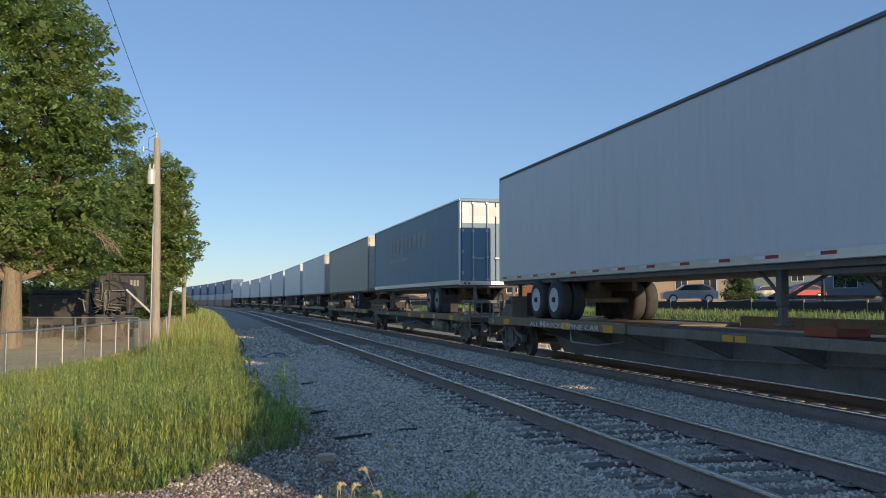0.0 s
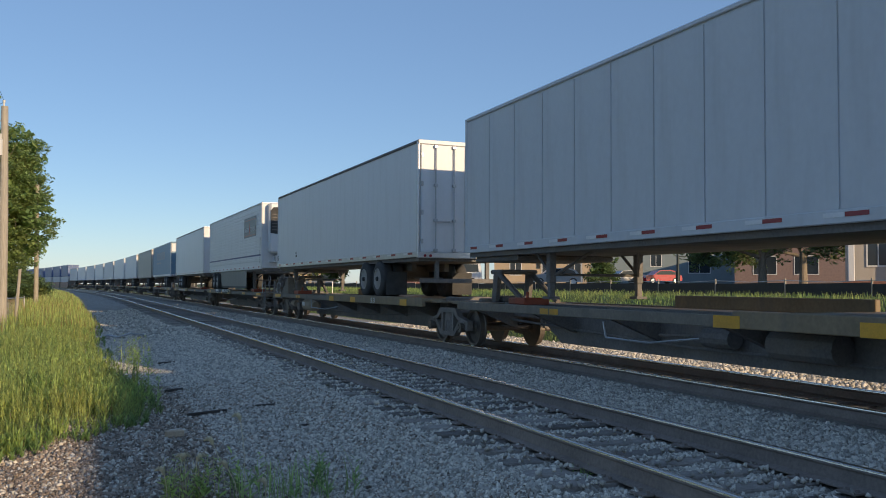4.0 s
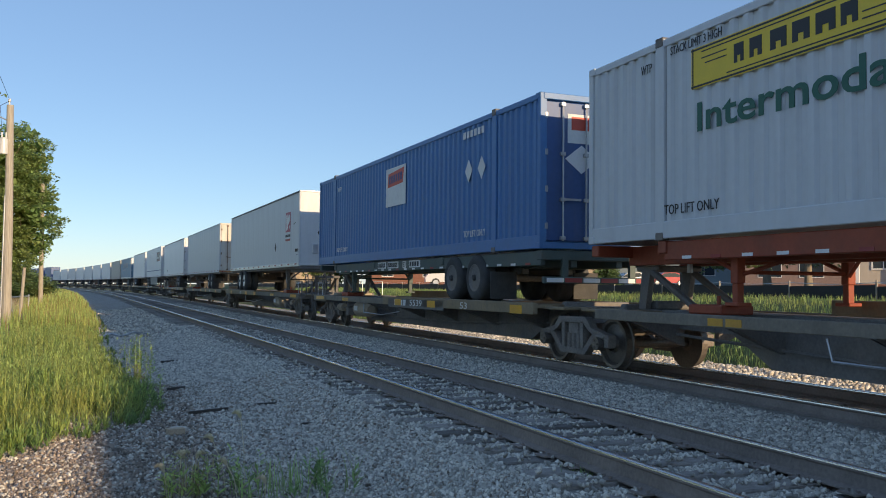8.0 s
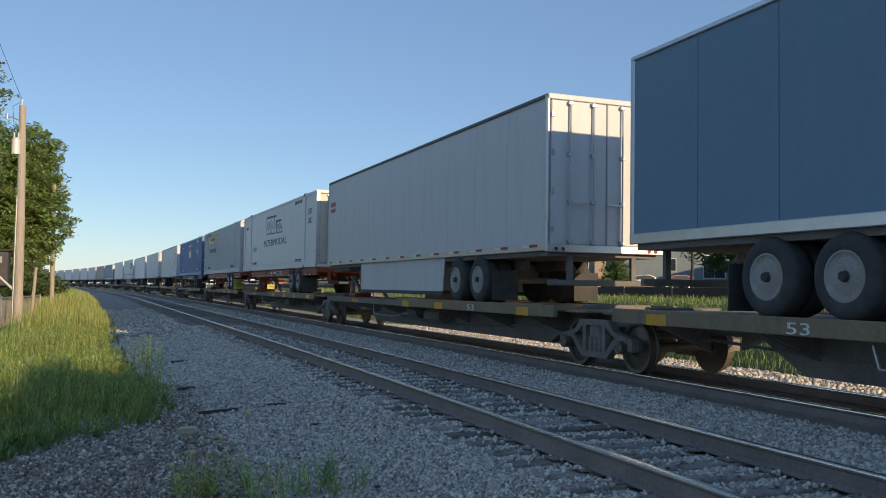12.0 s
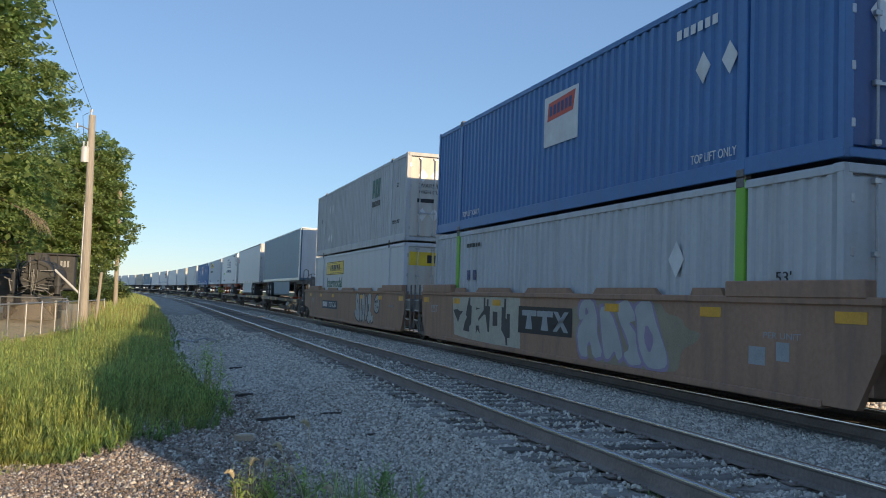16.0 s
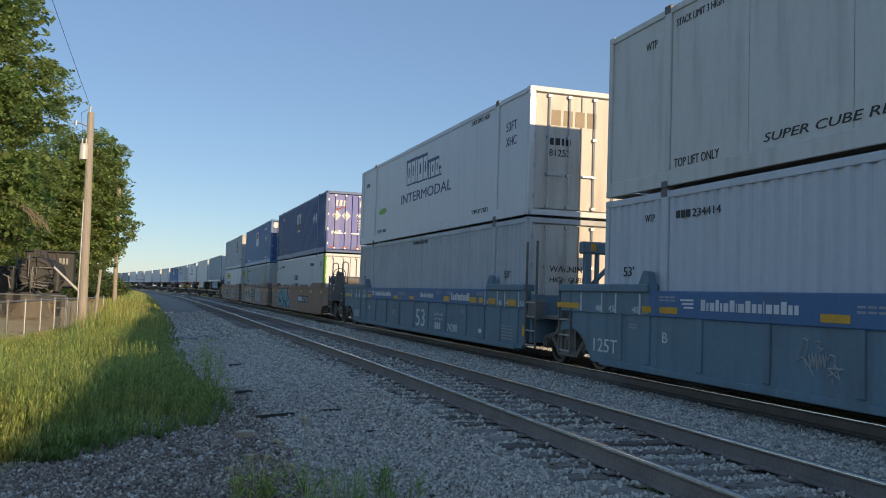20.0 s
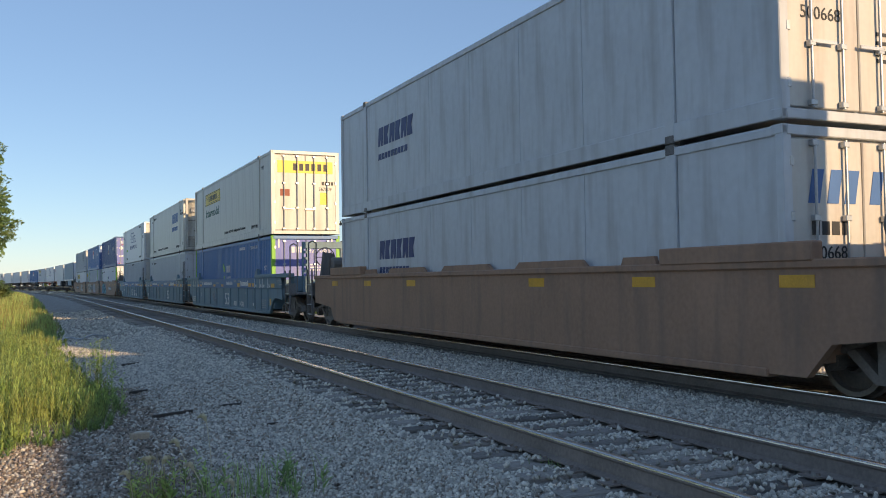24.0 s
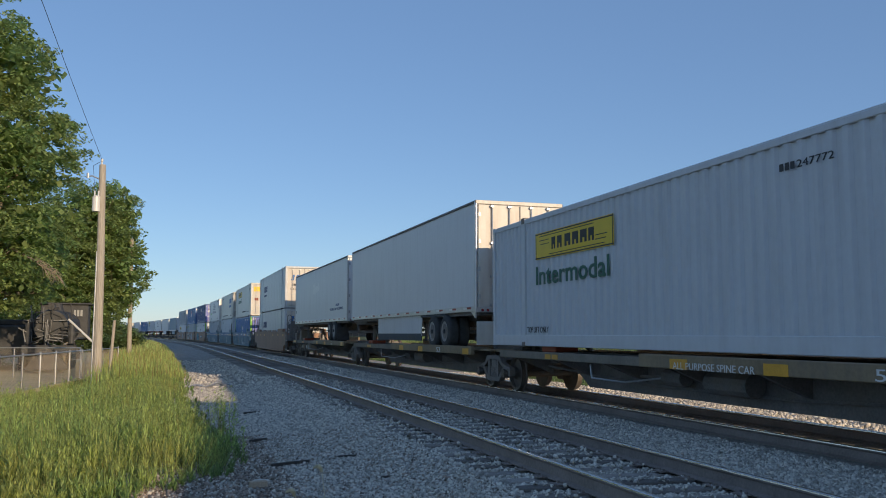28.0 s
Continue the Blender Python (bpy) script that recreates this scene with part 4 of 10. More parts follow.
def spine_car(front, back, place, nose, first, last, tape_seed=0, low=0.27, slim=False):
    """One unit of an articulated spine car between joints at local y front and back; place is its middle on the line."""
    c = thing("spine_car", "ochre-edged black spine car unit on the far track", "flat wagon", "spine cars of the train")
    rnd = random.Random(tape_seed)
    f, b = front, back
    part("centre_sill", Shape().prism([(b + 0.1, 0.74), (b + 0.1, 1.0), (f - 0.1, 1.0), (f - 0.1, 0.74), (f - 3.3, 0.70), (f - 4.1, low), (b + 2.7, low), (b + 1.9, 0.66)], "x", -0.42, 0.42), black_steel, c, "deep soot-black centre beam")
    # wheel platform over the trailer's wheels, slim rails elsewhere
    wa, wb = (b + 0.9, b + 9.6) if nose > 0 else (f - 9.6, f - 0.9)
    part("wheel_platform", Shape().box(-1.3, 1.3, wa, wb, 0.96, 1.03, 0.01), deck_yellow, c, "grimy wheel platform")
    for x in (-1.3, 1.3):
        part("side_sill", Shape().box(x - 0.05, x + 0.05, wa, wb, 0.84, 1.06, 0.012), deck_yellow, c, "ochre painted deck edge")
        oa, ob_ = (wb, f - 1.0) if nose > 0 else (b + 1.0, wa)
        part("side_rail", Shape().box(x * 0.97 - 0.04, x * 0.97 + 0.04, oa, ob_, 0.84, 1.0, 0.01), dusty_olive, c, "dusty brown deck rail")
        n = 7
        for i in range(n):
            y = b + 2.0 + i * (f - b - 4.0) / (n - 1)
            part("bracket", Shape().prism([(min(x, x * 0.25), 0.98 if x > 0 else 0.84), (max(x, x * 0.25), 0.84 if x > 0 else 0.98), (max(x, x * 0.25), 0.86 if x > 0 else 0.45), (min(x, x * 0.25), 0.45 if x > 0 else 0.86)], "y", y - 0.05, y + 0.05), black_steel, c)
    ca, cb = (wb + 0.1, min(wb + 4.6, f - 2.5)) if nose > 0 else (max(wa - 4.6, b + 2.5), wa - 0.1)
    part("far_curb", Shape().box(1.2, 1.3, ca, cb, 0.98, 1.2, 0.012), deck_yellow, c, "raised ochre edge on the far side")
    for y in ((-7.5, -3.1, -0.75) if nose > 0 else (7.0, 2.6, 0.3)):
        w = 0.5
        part("reflector_tape", Shape().box(-1.356, -1.351, y, y + w, 0.84, 1.0), tape_yellow, c, "amber reflective patch")
    y = (oa + ob_) / 2
    for d in (0.0, 0.36):
        part("reflector_tape", Shape().box(-1.307, -1.302, y + d, y + d + 0.3, 0.86, 0.96), tape_yellow, c)
    word(c, "53", -4.58 * nose, -4.95 * nose if nose > 0 else 4.2, 0.86, 1.0, -1.352, ink_white)
    # brake gear under the middle
    ym = (f + b) / 2
    if (first or last) and low > 0.2:
        gy, gs = (f - 5.2, 1) if first else (b + 5.2, -1)
        tank = part("air_reservoir", Shape().tube((-0.95, gy - 0.55, 0.62), (-0.95, gy + 0.55, 0.62), 0.23, 16).tube((-0.95, gy + 0.55, 0.62), (-0.95, gy + 0.65, 0.62), 0.23, 16, 0.12).tube((-0.95, gy - 0.65, 0.62), (-0.95, gy - 0.55, 0.62), 0.12, 16, 0.23), steel_beige, c, "dusty beige air tank")
        part("notice", Shape().box(-1.19, -1.18, gy + 0.05, gy + 0.4, 0.58, 0.72), ink_white, tank)
        part("brake_cylinder", Shape().tube((-0.95, gy + gs * 2.2, 0.62), (-0.95, gy + gs * 2.75, 0.62), 0.13, 14), steel_beige, c, "beige brake cylinder")
        part("brake_rod", Shape().tube((-0.95, gy + gs * 0.65, 0.66), (-0.95, gy + gs * 2.2, 0.62), 0.035, 6).path([(-1.0, gy + gs * 0.5, 0.78), (-1.05, gy + gs * 1.4, 0.70), (-1.0, gy + gs * 1.9, 0.42), (-0.8, gy + gs * 2.6, 0.40)], 0.022), black_steel, c)
        part("valve_block", Shape().box(-1.1, -0.8, gy + gs * 1.45 - 0.14, gy + gs * 1.45 + 0.14, 0.38, 0.66, 0.03).box(-1.0, -0.85, gy + gs * 1.75 - 0.08, gy + gs * 1.75 + 0.08, 0.5, 0.8, 0.02), black_steel, c)
    elif low > 0.2:
        part("air_reservoir", Shape().tube((-0.62, ym - 1.3, 0.62), (-0.62, ym - 0.2, 0.62), 0.19, 12), black_steel, c)
        part("brake_cylinder", Shape().tube((-0.6, ym + 0.6, 0.64), (-0.6, ym + 1.2, 0.64), 0.14, 12).tube((-0.6, ym + 1.2, 0.64), (-0.55, ym + 2.4, 0.6), 0.03, 6), black_steel, c)
    part("brake_pipe", Shape().path([(-0.45, b + 0.5, 0.7), (-0.5, ym - 2, 0.45), (-0.5, ym + 2, 0.45), (-0.45, f - 0.5, 0.7)], 0.025), black_steel, c)
    part("brake_pipe", Shape().path([(-1.2, ym + 3.0, 0.8), (-1.22, ym + 2.9, 0.55), (-0.9, ym + 2.2, 0.5), (-0.7, ym + 1.2, 0.62)], 0.018), bright_steel, c)
    hy = (f - 1.2) if nose > 0 else (b + 1.2)
    hitch(c, hy, nose)
    part("chock_box", Shape().box(-1.15, -0.6, hy - nose * 2.4 - 0.35, hy - nose * 2.4 + 0.35, 1.0, 1.13, 0.02).tube((-0.9, hy - nose * 2.4, 1.13), (-0.9, hy - nose * 2.4, 1.25), 0.03, 8), orange_paint, c, "faded orange chock box")
    for end, is_end in ((f, first), (b, last)):
        s = 1 if end > 0 else -1
        part("end_plate", Shape().box(-0.7, 0.7, end - s * 0.9 - 0.08, end - s * 0.9 + 0.08, 0.78, 1.08, 0.02), black_steel, c)
        part("deck_plate", Shape().box(-1.1, 1.1, min(end - s * 0.2, end - s * 1.6), max(end - s * 0.2, end - s * 1.6), 0.94, 0.99, 0.01), deck_yellow, c)
        if is_end:
            bogie(c, end - s * 1.5, place)
            part("coupler", Shape().box(-0.09, 0.09, min(end, end + s * 0.75), max(end, end + s * 0.75), 0.78, 0.98, 0.03).box(-0.16, 0.16, min(end + s * 0.55, end + s * 0.85), max(end + s * 0.55, end + s * 0.85), 0.74, 1.02, 0.04), bogie_steel, c)
            part("brake_wheel", Shape().turned([(0.24, -0.015), (0.27, -0.015), (0.27, 0.015), (0.24, 0.015), (0.24, -0.015)], (-1.0, end - s * 0.5, 1.5), 18)
                 .tube((-1.0, end - s * 0.5, 1.0), (-1.0, end - s * 0.5, 1.5), 0.03, 6).tube((-1.0, end - s * 0.75, 1.5), (-1.0, end - s * 0.25, 1.5), 0.012, 6), black_steel, c)
            part("end_sill", Shape().box(-1.34, 1.34, min(end - s * 0.35, end - s * 1.9), max(end - s * 0.35, end - s * 1.9), 0.80, 1.0, 0.02), dusty_olive, c, "dusty brown end sill")
            part("reflector_tape", Shape().box(-1.348, -1.341, min(end - s * 0.75, end - s * 1.75), max(end - s * 0.75, end - s * 1.75), 0.86, 0.97), tape_yellow, c, "amber reflective patch")
            part("handrail", Shape().path([(-1.2, end - s * 0.4, 1.0), (-1.2, end - s * 0.4, 1.42), (-1.2, end - s * 1.0, 1.42), (-1.2, end - s * 1.0, 1.0)], 0.016).path([(0.6, end - s * 0.4, 1.0), (0.6, end - s * 0.4, 1.5), (1.2, end - s * 0.4, 1.5), (1.2, end - s * 0.4, 1.0)], 0.016), bright_steel, c, "pale hooped grab rail")
            if s > 0:
                e = end - 0.5
                if slim:
                    plate = part("hinge_plate", Shape().box(-0.35, 0.1, e - 0.62, e - 0.5, 1.0, 1.68, 0.02).box(-0.75, 0.5, e - 0.9, e - 0.35, 0.99, 1.09, 0.02), steel_beige, c, "upright dusty beige plate")
                    for z in (1.2, 1.42):
                        part("hole", Shape().tube((-0.12, e - 0.624, z), (-0.12, e - 0.6, z), 0.06, 12), black_steel, plate)
                else:
                    part("gusset_plate", Shape().prism([(e + 0.1, 1.0), (e - 1.0, 1.0), (e - 1.0, 1.62), (e - 0.86, 1.64)], "x", -1.0, -0.9).box(-1.0, -0.3, e - 1.08, e - 1.0, 1.0, 1.64, 0.015), dusty_olive, c, "dusty brown sloping end plate")
            ladder = Shape()
            for x in (-1.25, -0.85):
                ladder.box(x - 0.02, x + 0.02, end - s * 0.22 - 0.02, end - s * 0.22 + 0.02, 0.35, 1.5)
            la = part("ladder", ladder, black_steel, c)
            for z in (0.42, 0.72, 1.02, 1.3):
                part("rung", stored("rung", lambda: Shape().box(-0.2, 0.2, -0.012, 0.012, 0, 0.025), black_steel), None, la, at=(-1.05, end - s * 0.22, z))
    if not last:
        bogie(c, b - 0.02, place)
    return c


def well_car(front, back, place, first, last, blue):
    """One unit of an articulated well car, brown and smooth or blue and ribbed."""
    mat = car_blue if blue else car_brown
    c = thing("well_car", "dark blue ribbed double-stack well car" if blue else "rust brown double-stack well car with spray paint", "well wagon", "well cars of the train")
    f, b = front, back
    wf, wb = HALF + 0.42, -HALF - 0.42
    top = 1.53
    ef, eb = min(10.05, f - 0.22), max(-9.95, b + 0.22)
    if blue and not last:
        eb = -8.46
    bf, bb = (f - 0.95 if first else wf + 0.3), (b + 0.95 if last else wb - 0.3)
    for x in (-1, 1):
        X0, X1 = sorted((x * 1.32, x * 1.42))
        lo_x = lambda a, d: (min(x * a, x * d), max(x * a, x * d))
        if blue:
            # the side runs on over the bogies, with a raised lower edge there
            part("side_wall", Shape().prism(([(eb, 0.74), (wb - 0.55, 0.80), (wb - 0.2, 0.70), (wb + 0.25, 0.24)] if last else [(eb, 0.5), (eb + 0.2, 0.24)]) + [(wf - 0.25, 0.24), (wf + 0.2, 0.70), (wf + 0.55, 0.80), (ef, 0.74), (ef, top - 0.06), (eb, top - 0.06)], "x", X0, X1), mat, c)
            part("top_chord", Shape().box(*lo_x(1.3, 1.46), -6.2, 6.2, 1.12, top, 0.015), sill_blue, c, "bright blue side sill")
            for e0, e1, y in ((eb, -6.2, -6.35), (6.2, ef, 6.35)):
                part("top_chord", Shape().box(*lo_x(1.3, 1.45), e0, e1, 1.12, top - 0.02, 0.012), mat, c)
                part("end_ledge", Shape().box(*lo_x(1.22, 1.5), e0 - (0.9 if last and e0 < 0 else 0), e1, top - 0.03, top + 0.11, 0.02), black_steel if x > 0 else mat, c, "raised ledge over the wheels")
                q = 0.2 if y > 0 else -0.2
                part("container_guide", Shape().prism([(y - q, top + 0.1), (y - q * 0.2, top + 0.33), (y + q * 0.5, top + 0.31), (y + q * 1.1, top + 0.1)] if q < 0 else
                                                      [(y + q, top + 0.1), (y + q * 0.2, top + 0.33), (y - q * 0.5, top + 0.31), (y - q * 1.1, top - 0.02)], "x", *lo_x(1.34, 1.46)), mat, c)
            for y in (-8.0, -6.97, -5.95, -4.68, -3.05, -1.42, 0.02, 1.65, 3.28, 4.8, 6.26, 7.19):
                part("rib", Shape().box(*lo_x(1.4, 1.452), y - 0.07, y + 0.07, 0.34, 1.13, 0.012), mat, c)
        else:
            part("side_wall", Shape().prism([(bb, 0.72 if last else 0.95), (wb - 0.3, 0.62 if last else 0.9), (wb + 0.05, 0.24), (wf - 0.05, 0.24), (wf + 0.3, 0.62 if first else 0.9), (bf, 0.72 if first else 0.95), (bf, top - 0.06), (bb, top - 0.06)], "x", X0, X1), mat, c)
            part("top_chord", Shape().box(*lo_x(1.3, 1.46), bb - 0.03, bf + 0.03, top - 0.1, top, 0.015), mat, c)
            for e0, e1 in ((wb - 0.12, -6.05), (6.05, wf + 0.12)):
                part("end_ledge", Shape().box(*lo_x(1.3, 1.48), e0, e1, top - 0.02, top + 0.2, 0.015), mat, c, "raised ledge over the wheels")
            for y, g in ((-5.5, 0.41), (-3.1, 1.14), (0.03, 1.14), (3.1, 1.14), (5.5, 0.41)):
                part("container_guide", Shape().prism([(y - g, top - 0.01), (y - g * 0.85, top + 0.11), (y + g * 0.85, top + 0.11), (y + g, top - 0.01)], "x", *lo_x(1.34, 1.40)), mat, c)
        part("bottom_chord", Shape().box(*lo_x(1.25, 1.45), wb + 0.6, wf - 0.6, 0.2, 0.3, 0.012), mat, c)
    part("floor_beam", Shape().box(-1.3, 1.3, wb + 0.6, wf - 0.6, 0.27, 0.33, 0.01), black_steel, c)
    for y in (-6.1, 0, 6.1):
        part("floor_beam", Shape().box(-1.3, 1.3, y - 0.25, y + 0.25, 0.24, 0.345, 0.02), black_steel, c)
    step = stored("step", lambda: Shape().box(-0.02, 0.02, -0.25, 0.25, 0, 0.03), bright_steel)
    for end, w, is_end in ((f, wf, first), (b, wb, last)):
        s = 1 if end > 0 else -1
        part("end_bulkhead", Shape().box(-1.35, 1.35, min(w, w + s * 0.12), max(w, w + s * 0.12), 0.4, top - 0.1, 0.012), mat, c)
        part("end_platform", Shape().box(-1.25, 1.25, min(w, end), max(w, end), 0.92, 1.0, 0.012).box(-0.3, 0.3, min(w, end), max(w, end), 0.72, 0.95, 0.02), black_steel, c)
        # side steps at the very end
        inner = blue and s < 0 and not last
        sy, rise = (-8.76, 2.56) if inner else (end - s * 0.42, top + 0.2)
        la = part("ladder", Shape().box(-1.46, -1.42, sy - 0.28, sy - 0.24, 0.3, rise).box(-1.46, -1.42, sy + 0.24, sy + 0.28, 0.3, rise).box(-1.42, -1.2, sy - 0.24, sy + 0.24, 0.9, 1.3, 0.02), black_steel, c)
        for z in (0.34, 0.64, 0.94, 1.24):
            part("rung", step, None, la, at=(-1.43, sy, z))
        if not is_end:
            py = end - s * 0.55
            post = Shape().box(-0.46, -0.32, py - 0.08, py + 0.08, 0.95, 2.35, 0.02).box(-0.2, -0.12, py - 0.05, py + 0.05, 0.95, 2.35, 0.015)
            post.tube((-0.39, py, 1.55), (0.42, py, 2.36), 0.05, 6).box(-0.55, 0.55, py - 0.1, py + 0.1, 2.32, 2.58, 0.03)
            stand = part("connector_stand", post, mat if blue else black_steel, c, "upright stand with a braced cross arm")
            if blue:
                for x0 in (-0.3, 0.3):
                    part("notice", Shape().box(x0 - 0.06, x0 + 0.06, py - 0.106, py - 0.1, 2.38, 2.54), tape_yellow, stand)
        if is_end:
            bogie(c, end - s * 1.2, place)
            part("coupler", Shape().box(-0.09, 0.09, min(end, end + s * 0.75), max(end, end + s * 0.75), 0.78, 0.98, 0.03).box(-0.16, 0.16, min(end + s * 0.55, end + s * 0.85), max(end + s * 0.55, end + s * 0.85), 0.74, 1.02, 0.04), bogie_steel, c)
            part("handrail", Shape().path([(-1.4, end - s * 0.2, 0.4), (-1.4, end - s * 0.2, 2.55), (-1.28, end - s * 0.2, 2.62), (-1.16, end - s * 0.2, 2.55), (-1.16, end - s * 0.2, 1.0)], 0.022), black_steel, c)
            part("handrail", Shape().path([(0.95, end - s * 0.25, 0.5), (0.95, end - s * 0.25, 2.3), (1.3, end - s * 0.25, 2.3), (1.3, end - s * 0.25, 1.0)], 0.02), black_steel, c)
            if blue:
                y = w + s * 1.75
                fr = Shape().box(-0.78, 0.78, y - 0.06, y + 0.06, 2.48, 2.72, 0.015)
                for x0 in (-0.78, 0.58):
                    fr.box(x0, x0 + 0.04, y - 0.06, y + 0.06, 0.98, 2.5).box(x0 + 0.16, x0 + 0.2, y - 0.06, y + 0.06, 0.98, 2.5)
                    for k in range(7):
                        fr.box(x0 + 0.04, x0 + 0.16, y - 0.05, y + 0.05, 1.0 + k * 0.22, 1.09 + k * 0.22)
                part("end_portal", fr, mat, c, "pierced upright portal frame")
                part("brake_box", Shape().box(-1.1, -0.5, end - s * 1.2 - 0.3, end - s * 1.2 + 0.3, 1.0, 1.55, 0.04), mat, c)
            else:
                # tank and brake gear on a dark frame
                ty = w + s * 0.95
                fr = Shape()
                for x0 in (-1.25, -0.55, 0.9):
                    fr.box(x0 - 0.03, x0 + 0.03, ty - 0.03, ty + 0.03, 1.0, 2.05)
                fr.box(-1.25, 0.9, ty - 0.03, ty + 0.03, 1.55, 1.62)
                part("tank_frame", fr, black_steel, c)
                part("air_reservoir", Shape().tube((-1.15, ty, 1.86), (0.75, ty, 1.86), 0.2, 14).tube((-1.2, ty, 1.86), (-1.15, ty, 1.86), 0.12, 12, 0.2), black_steel, c)
                part("valve_block", Shape().box(-1.05, -0.75, ty + s * 0.5 - 0.15, ty + s * 0.5 + 0.15, 1.0, 1.75, 0.03).tube((-0.9, ty + s * 0.5, 1.75), (-0.9, ty, 1.95), 0.03, 6).box(-0.5, 0.0, ty + s * 0.6 - 0.2, ty + s * 0.6 + 0.2, 1.0, 1.5, 0.05), black_steel, c)
                by = end - s * 0.75
                part("brake_stand", Shape().prism([(-1.25, 1.0), (-0.6, 1.0), (-0.7, 1.6), (-0.8, 2.2), (-1.1, 2.25)], "y", by - 0.08, by + 0.08), black_steel, c)
                wheel = Shape().turned([(0.27, -0.016), (0.3, -0.016), (0.3, 0.016), (0.27, 0.016), (0.27, -0.016)], (0, 0, 0), 22)
                for k in range(5):
                    a = 2 * math.pi * k / 5
                    wheel.tube((0, 0.04 * math.cos(a), 0.04 * math.sin(a)), (0.0, 0.28 * math.cos(a), 0.28 * math.sin(a)), 0.012, 5)
                part("brake_wheel", wheel, black_steel, c, at=(-1.0, by + s * 0.12, 2.1), turn=(0, 0, 65))
                part("hose", Shape().path([(-0.5, by, 1.5), (-0.75, by + s * 0.35, 1.75), (-1.0, by + s * 0.5, 1.55), (-1.1, by + s * 0.45, 1.1)], 0.025), black_steel, c)
    if not last:
        bogie(c, b, place)
    # reflective patches along the side
    if blue:
        spots = [(9.95, 0.98, 1.19), (6.63, 0.28, 1.18), (6.1, 0.5, 1.18), (2.5, 0.48, 1.18), (0.63, 0.45, 1.18), (-2.72, 0.48, 1.18)]
        spots += [(-4.78, 0.48, 1.18), (-5.45, 0.27, 1.18)] + ([(-8.4, 0.47, 1.16)] if last else [(-6.06, 0.48, 1.17), (-7.28, 0.48, 1.16)])
        for y, w, z in spots:
            y -= 0.24
            part("reflector_tape", Shape().box(-1.467, -1.461, y - w, y, z, z + (0.1 if y > 0 else 0.14)), tape_yellow, c, "amber reflective patch")
    else:
        for i in range(6):
            y = (8.35, 5.64, 2.75, -2.75, -5.64, -8.35)[i]
            part("reflector_tape", Shape().box(-1.427, -1.421, y - 0.25, y + 0.25, 1.22, 1.36), tape_yellow, c, "amber reflective patch")
    return c


# ---- the loads in order, each with the place of its leading end at 0 s ----
def put(ob, lead, half=HALF):
    TRAIN.append((ob, lead - HALF, half))
    return ob


def banner(c, y0, y1, z0, z1, x):
    """A yellow sign with dark edges and dark blocks where the name stands."""
    w, h = y0 - y1, z1 - z0
    patch(c, "sign", [(y0, z0), (y0, z1), (y1, z1), (y1, z0)], x, 0.006, sign_yellow, "yellow company sign")
    for zz in (z0 + 0.015, z1 - 0.04):
        part("sign_edge", Shape().box(x - 0.009, x - 0.005, y1, y0, zz, zz + 0.025), ink_black, c)
    for yy in (y0 - 0.02, y1 + 0.045):
        part("sign_edge", Shape().box(x - 0.009, x - 0.005, yy - 0.025, yy, z0, z1), ink_black, c)
    for a, n in ((0.24, 0.05), (0.32, 0.06), (0.42, 0.075), (0.52, 0.075), (0.62, 0.08), (0.72, 0.065)):
        a, n = y0 - w * a, n * w
        part("sign_block", Shape().prism([(a, z0 + h * 0.3), (a, z0 + h * 0.74), (a - n, z0 + h * 0.74), (a - n, z0 + h * 0.3), (a - n * 0.66, z0 + h * 0.3), (a - n * 0.66, z0 + h * 0.46), (a - n * 0.34, z0 + h * 0.46), (a - n * 0.34, z0 + h * 0.3)], "x", x - 0.01, x - 0.005), ink_black, c)
    for f0, f1, g in ((0.06, 0.78, 0.86), (0.2, 0.9, 0.14), (0.06, 0.2, 0.7), (0.08, 0.2, 0.56), (0.8, 0.93, 0.44), (0.8, 0.92, 0.3)):
        part("sign_line", Shape().box(x - 0.009, x - 0.005, y0 - w * f1, y0 - w * f0, z0 + h * g - 0.008, z0 + h * g + 0.008), ink_black, c)


def end_banner(c, z0, z1, x0=-1.05, x1=1.05):
    part("door_sign", Shape().box(x0, x1, -HALF + 0.013, -HALF + 0.018, z0, z1), sign_yellow, c, "yellow door sign")
    w = x1 - x0
    for i in range(6):
        a = x0 + w * (0.28 + i * 0.11)
        part("sign_block", Shape().box(a, a + w * 0.07, -HALF + 0.008, -HALF + 0.012, z0 + (z1 - z0) * 0.2, z1 - (z1 - z0) * 0.22), ink_black, c)


def diamonds(c, spots, x, r=0.19, mat=None):
    for y, z in spots:
        patch(c, "placard", [(y - r, z), (y, z + r * 1.3), (y + r, z), (y, z - r * 1.3)], x, 0.006, mat or ink_white, "worn diamond placard")


def white_sign(c, y0, y1, z0, z1, x):
    """A white square sign with a slanting red block in its upper half."""
    w, h = y0 - y1, z1 - z0
    patch(c, "sign", [(y0, z0), (y0, z1), (y1, z1), (y1, z0)], x, 0.006, ink_white, "white company sign with a red block")
    patch(c, "sign_block", [(y0 - 0.1 * w, z0 + 0.5 * h), (y0 - 0.13 * w, z0 + 0.86 * h), (y1 + 0.08 * w, z0 + 0.93 * h), (y1 + 0.14 * w, z0 + 0.55 * h)], x - 0.006, 0.004, sign_red)
    for i in range(6):
        a = y0 - w * (0.17 + 0.115 * i)
        z = z0 + h * (0.585 + 0.008 * i)
        patch(c, "sign_block", [(a, z), (a, z + 0.2 * h), (a - 0.075 * w, z + 0.21 * h), (a - 0.075 * w, z + 0.01 * h)], x - 0.011, 0.003, ink_blue)


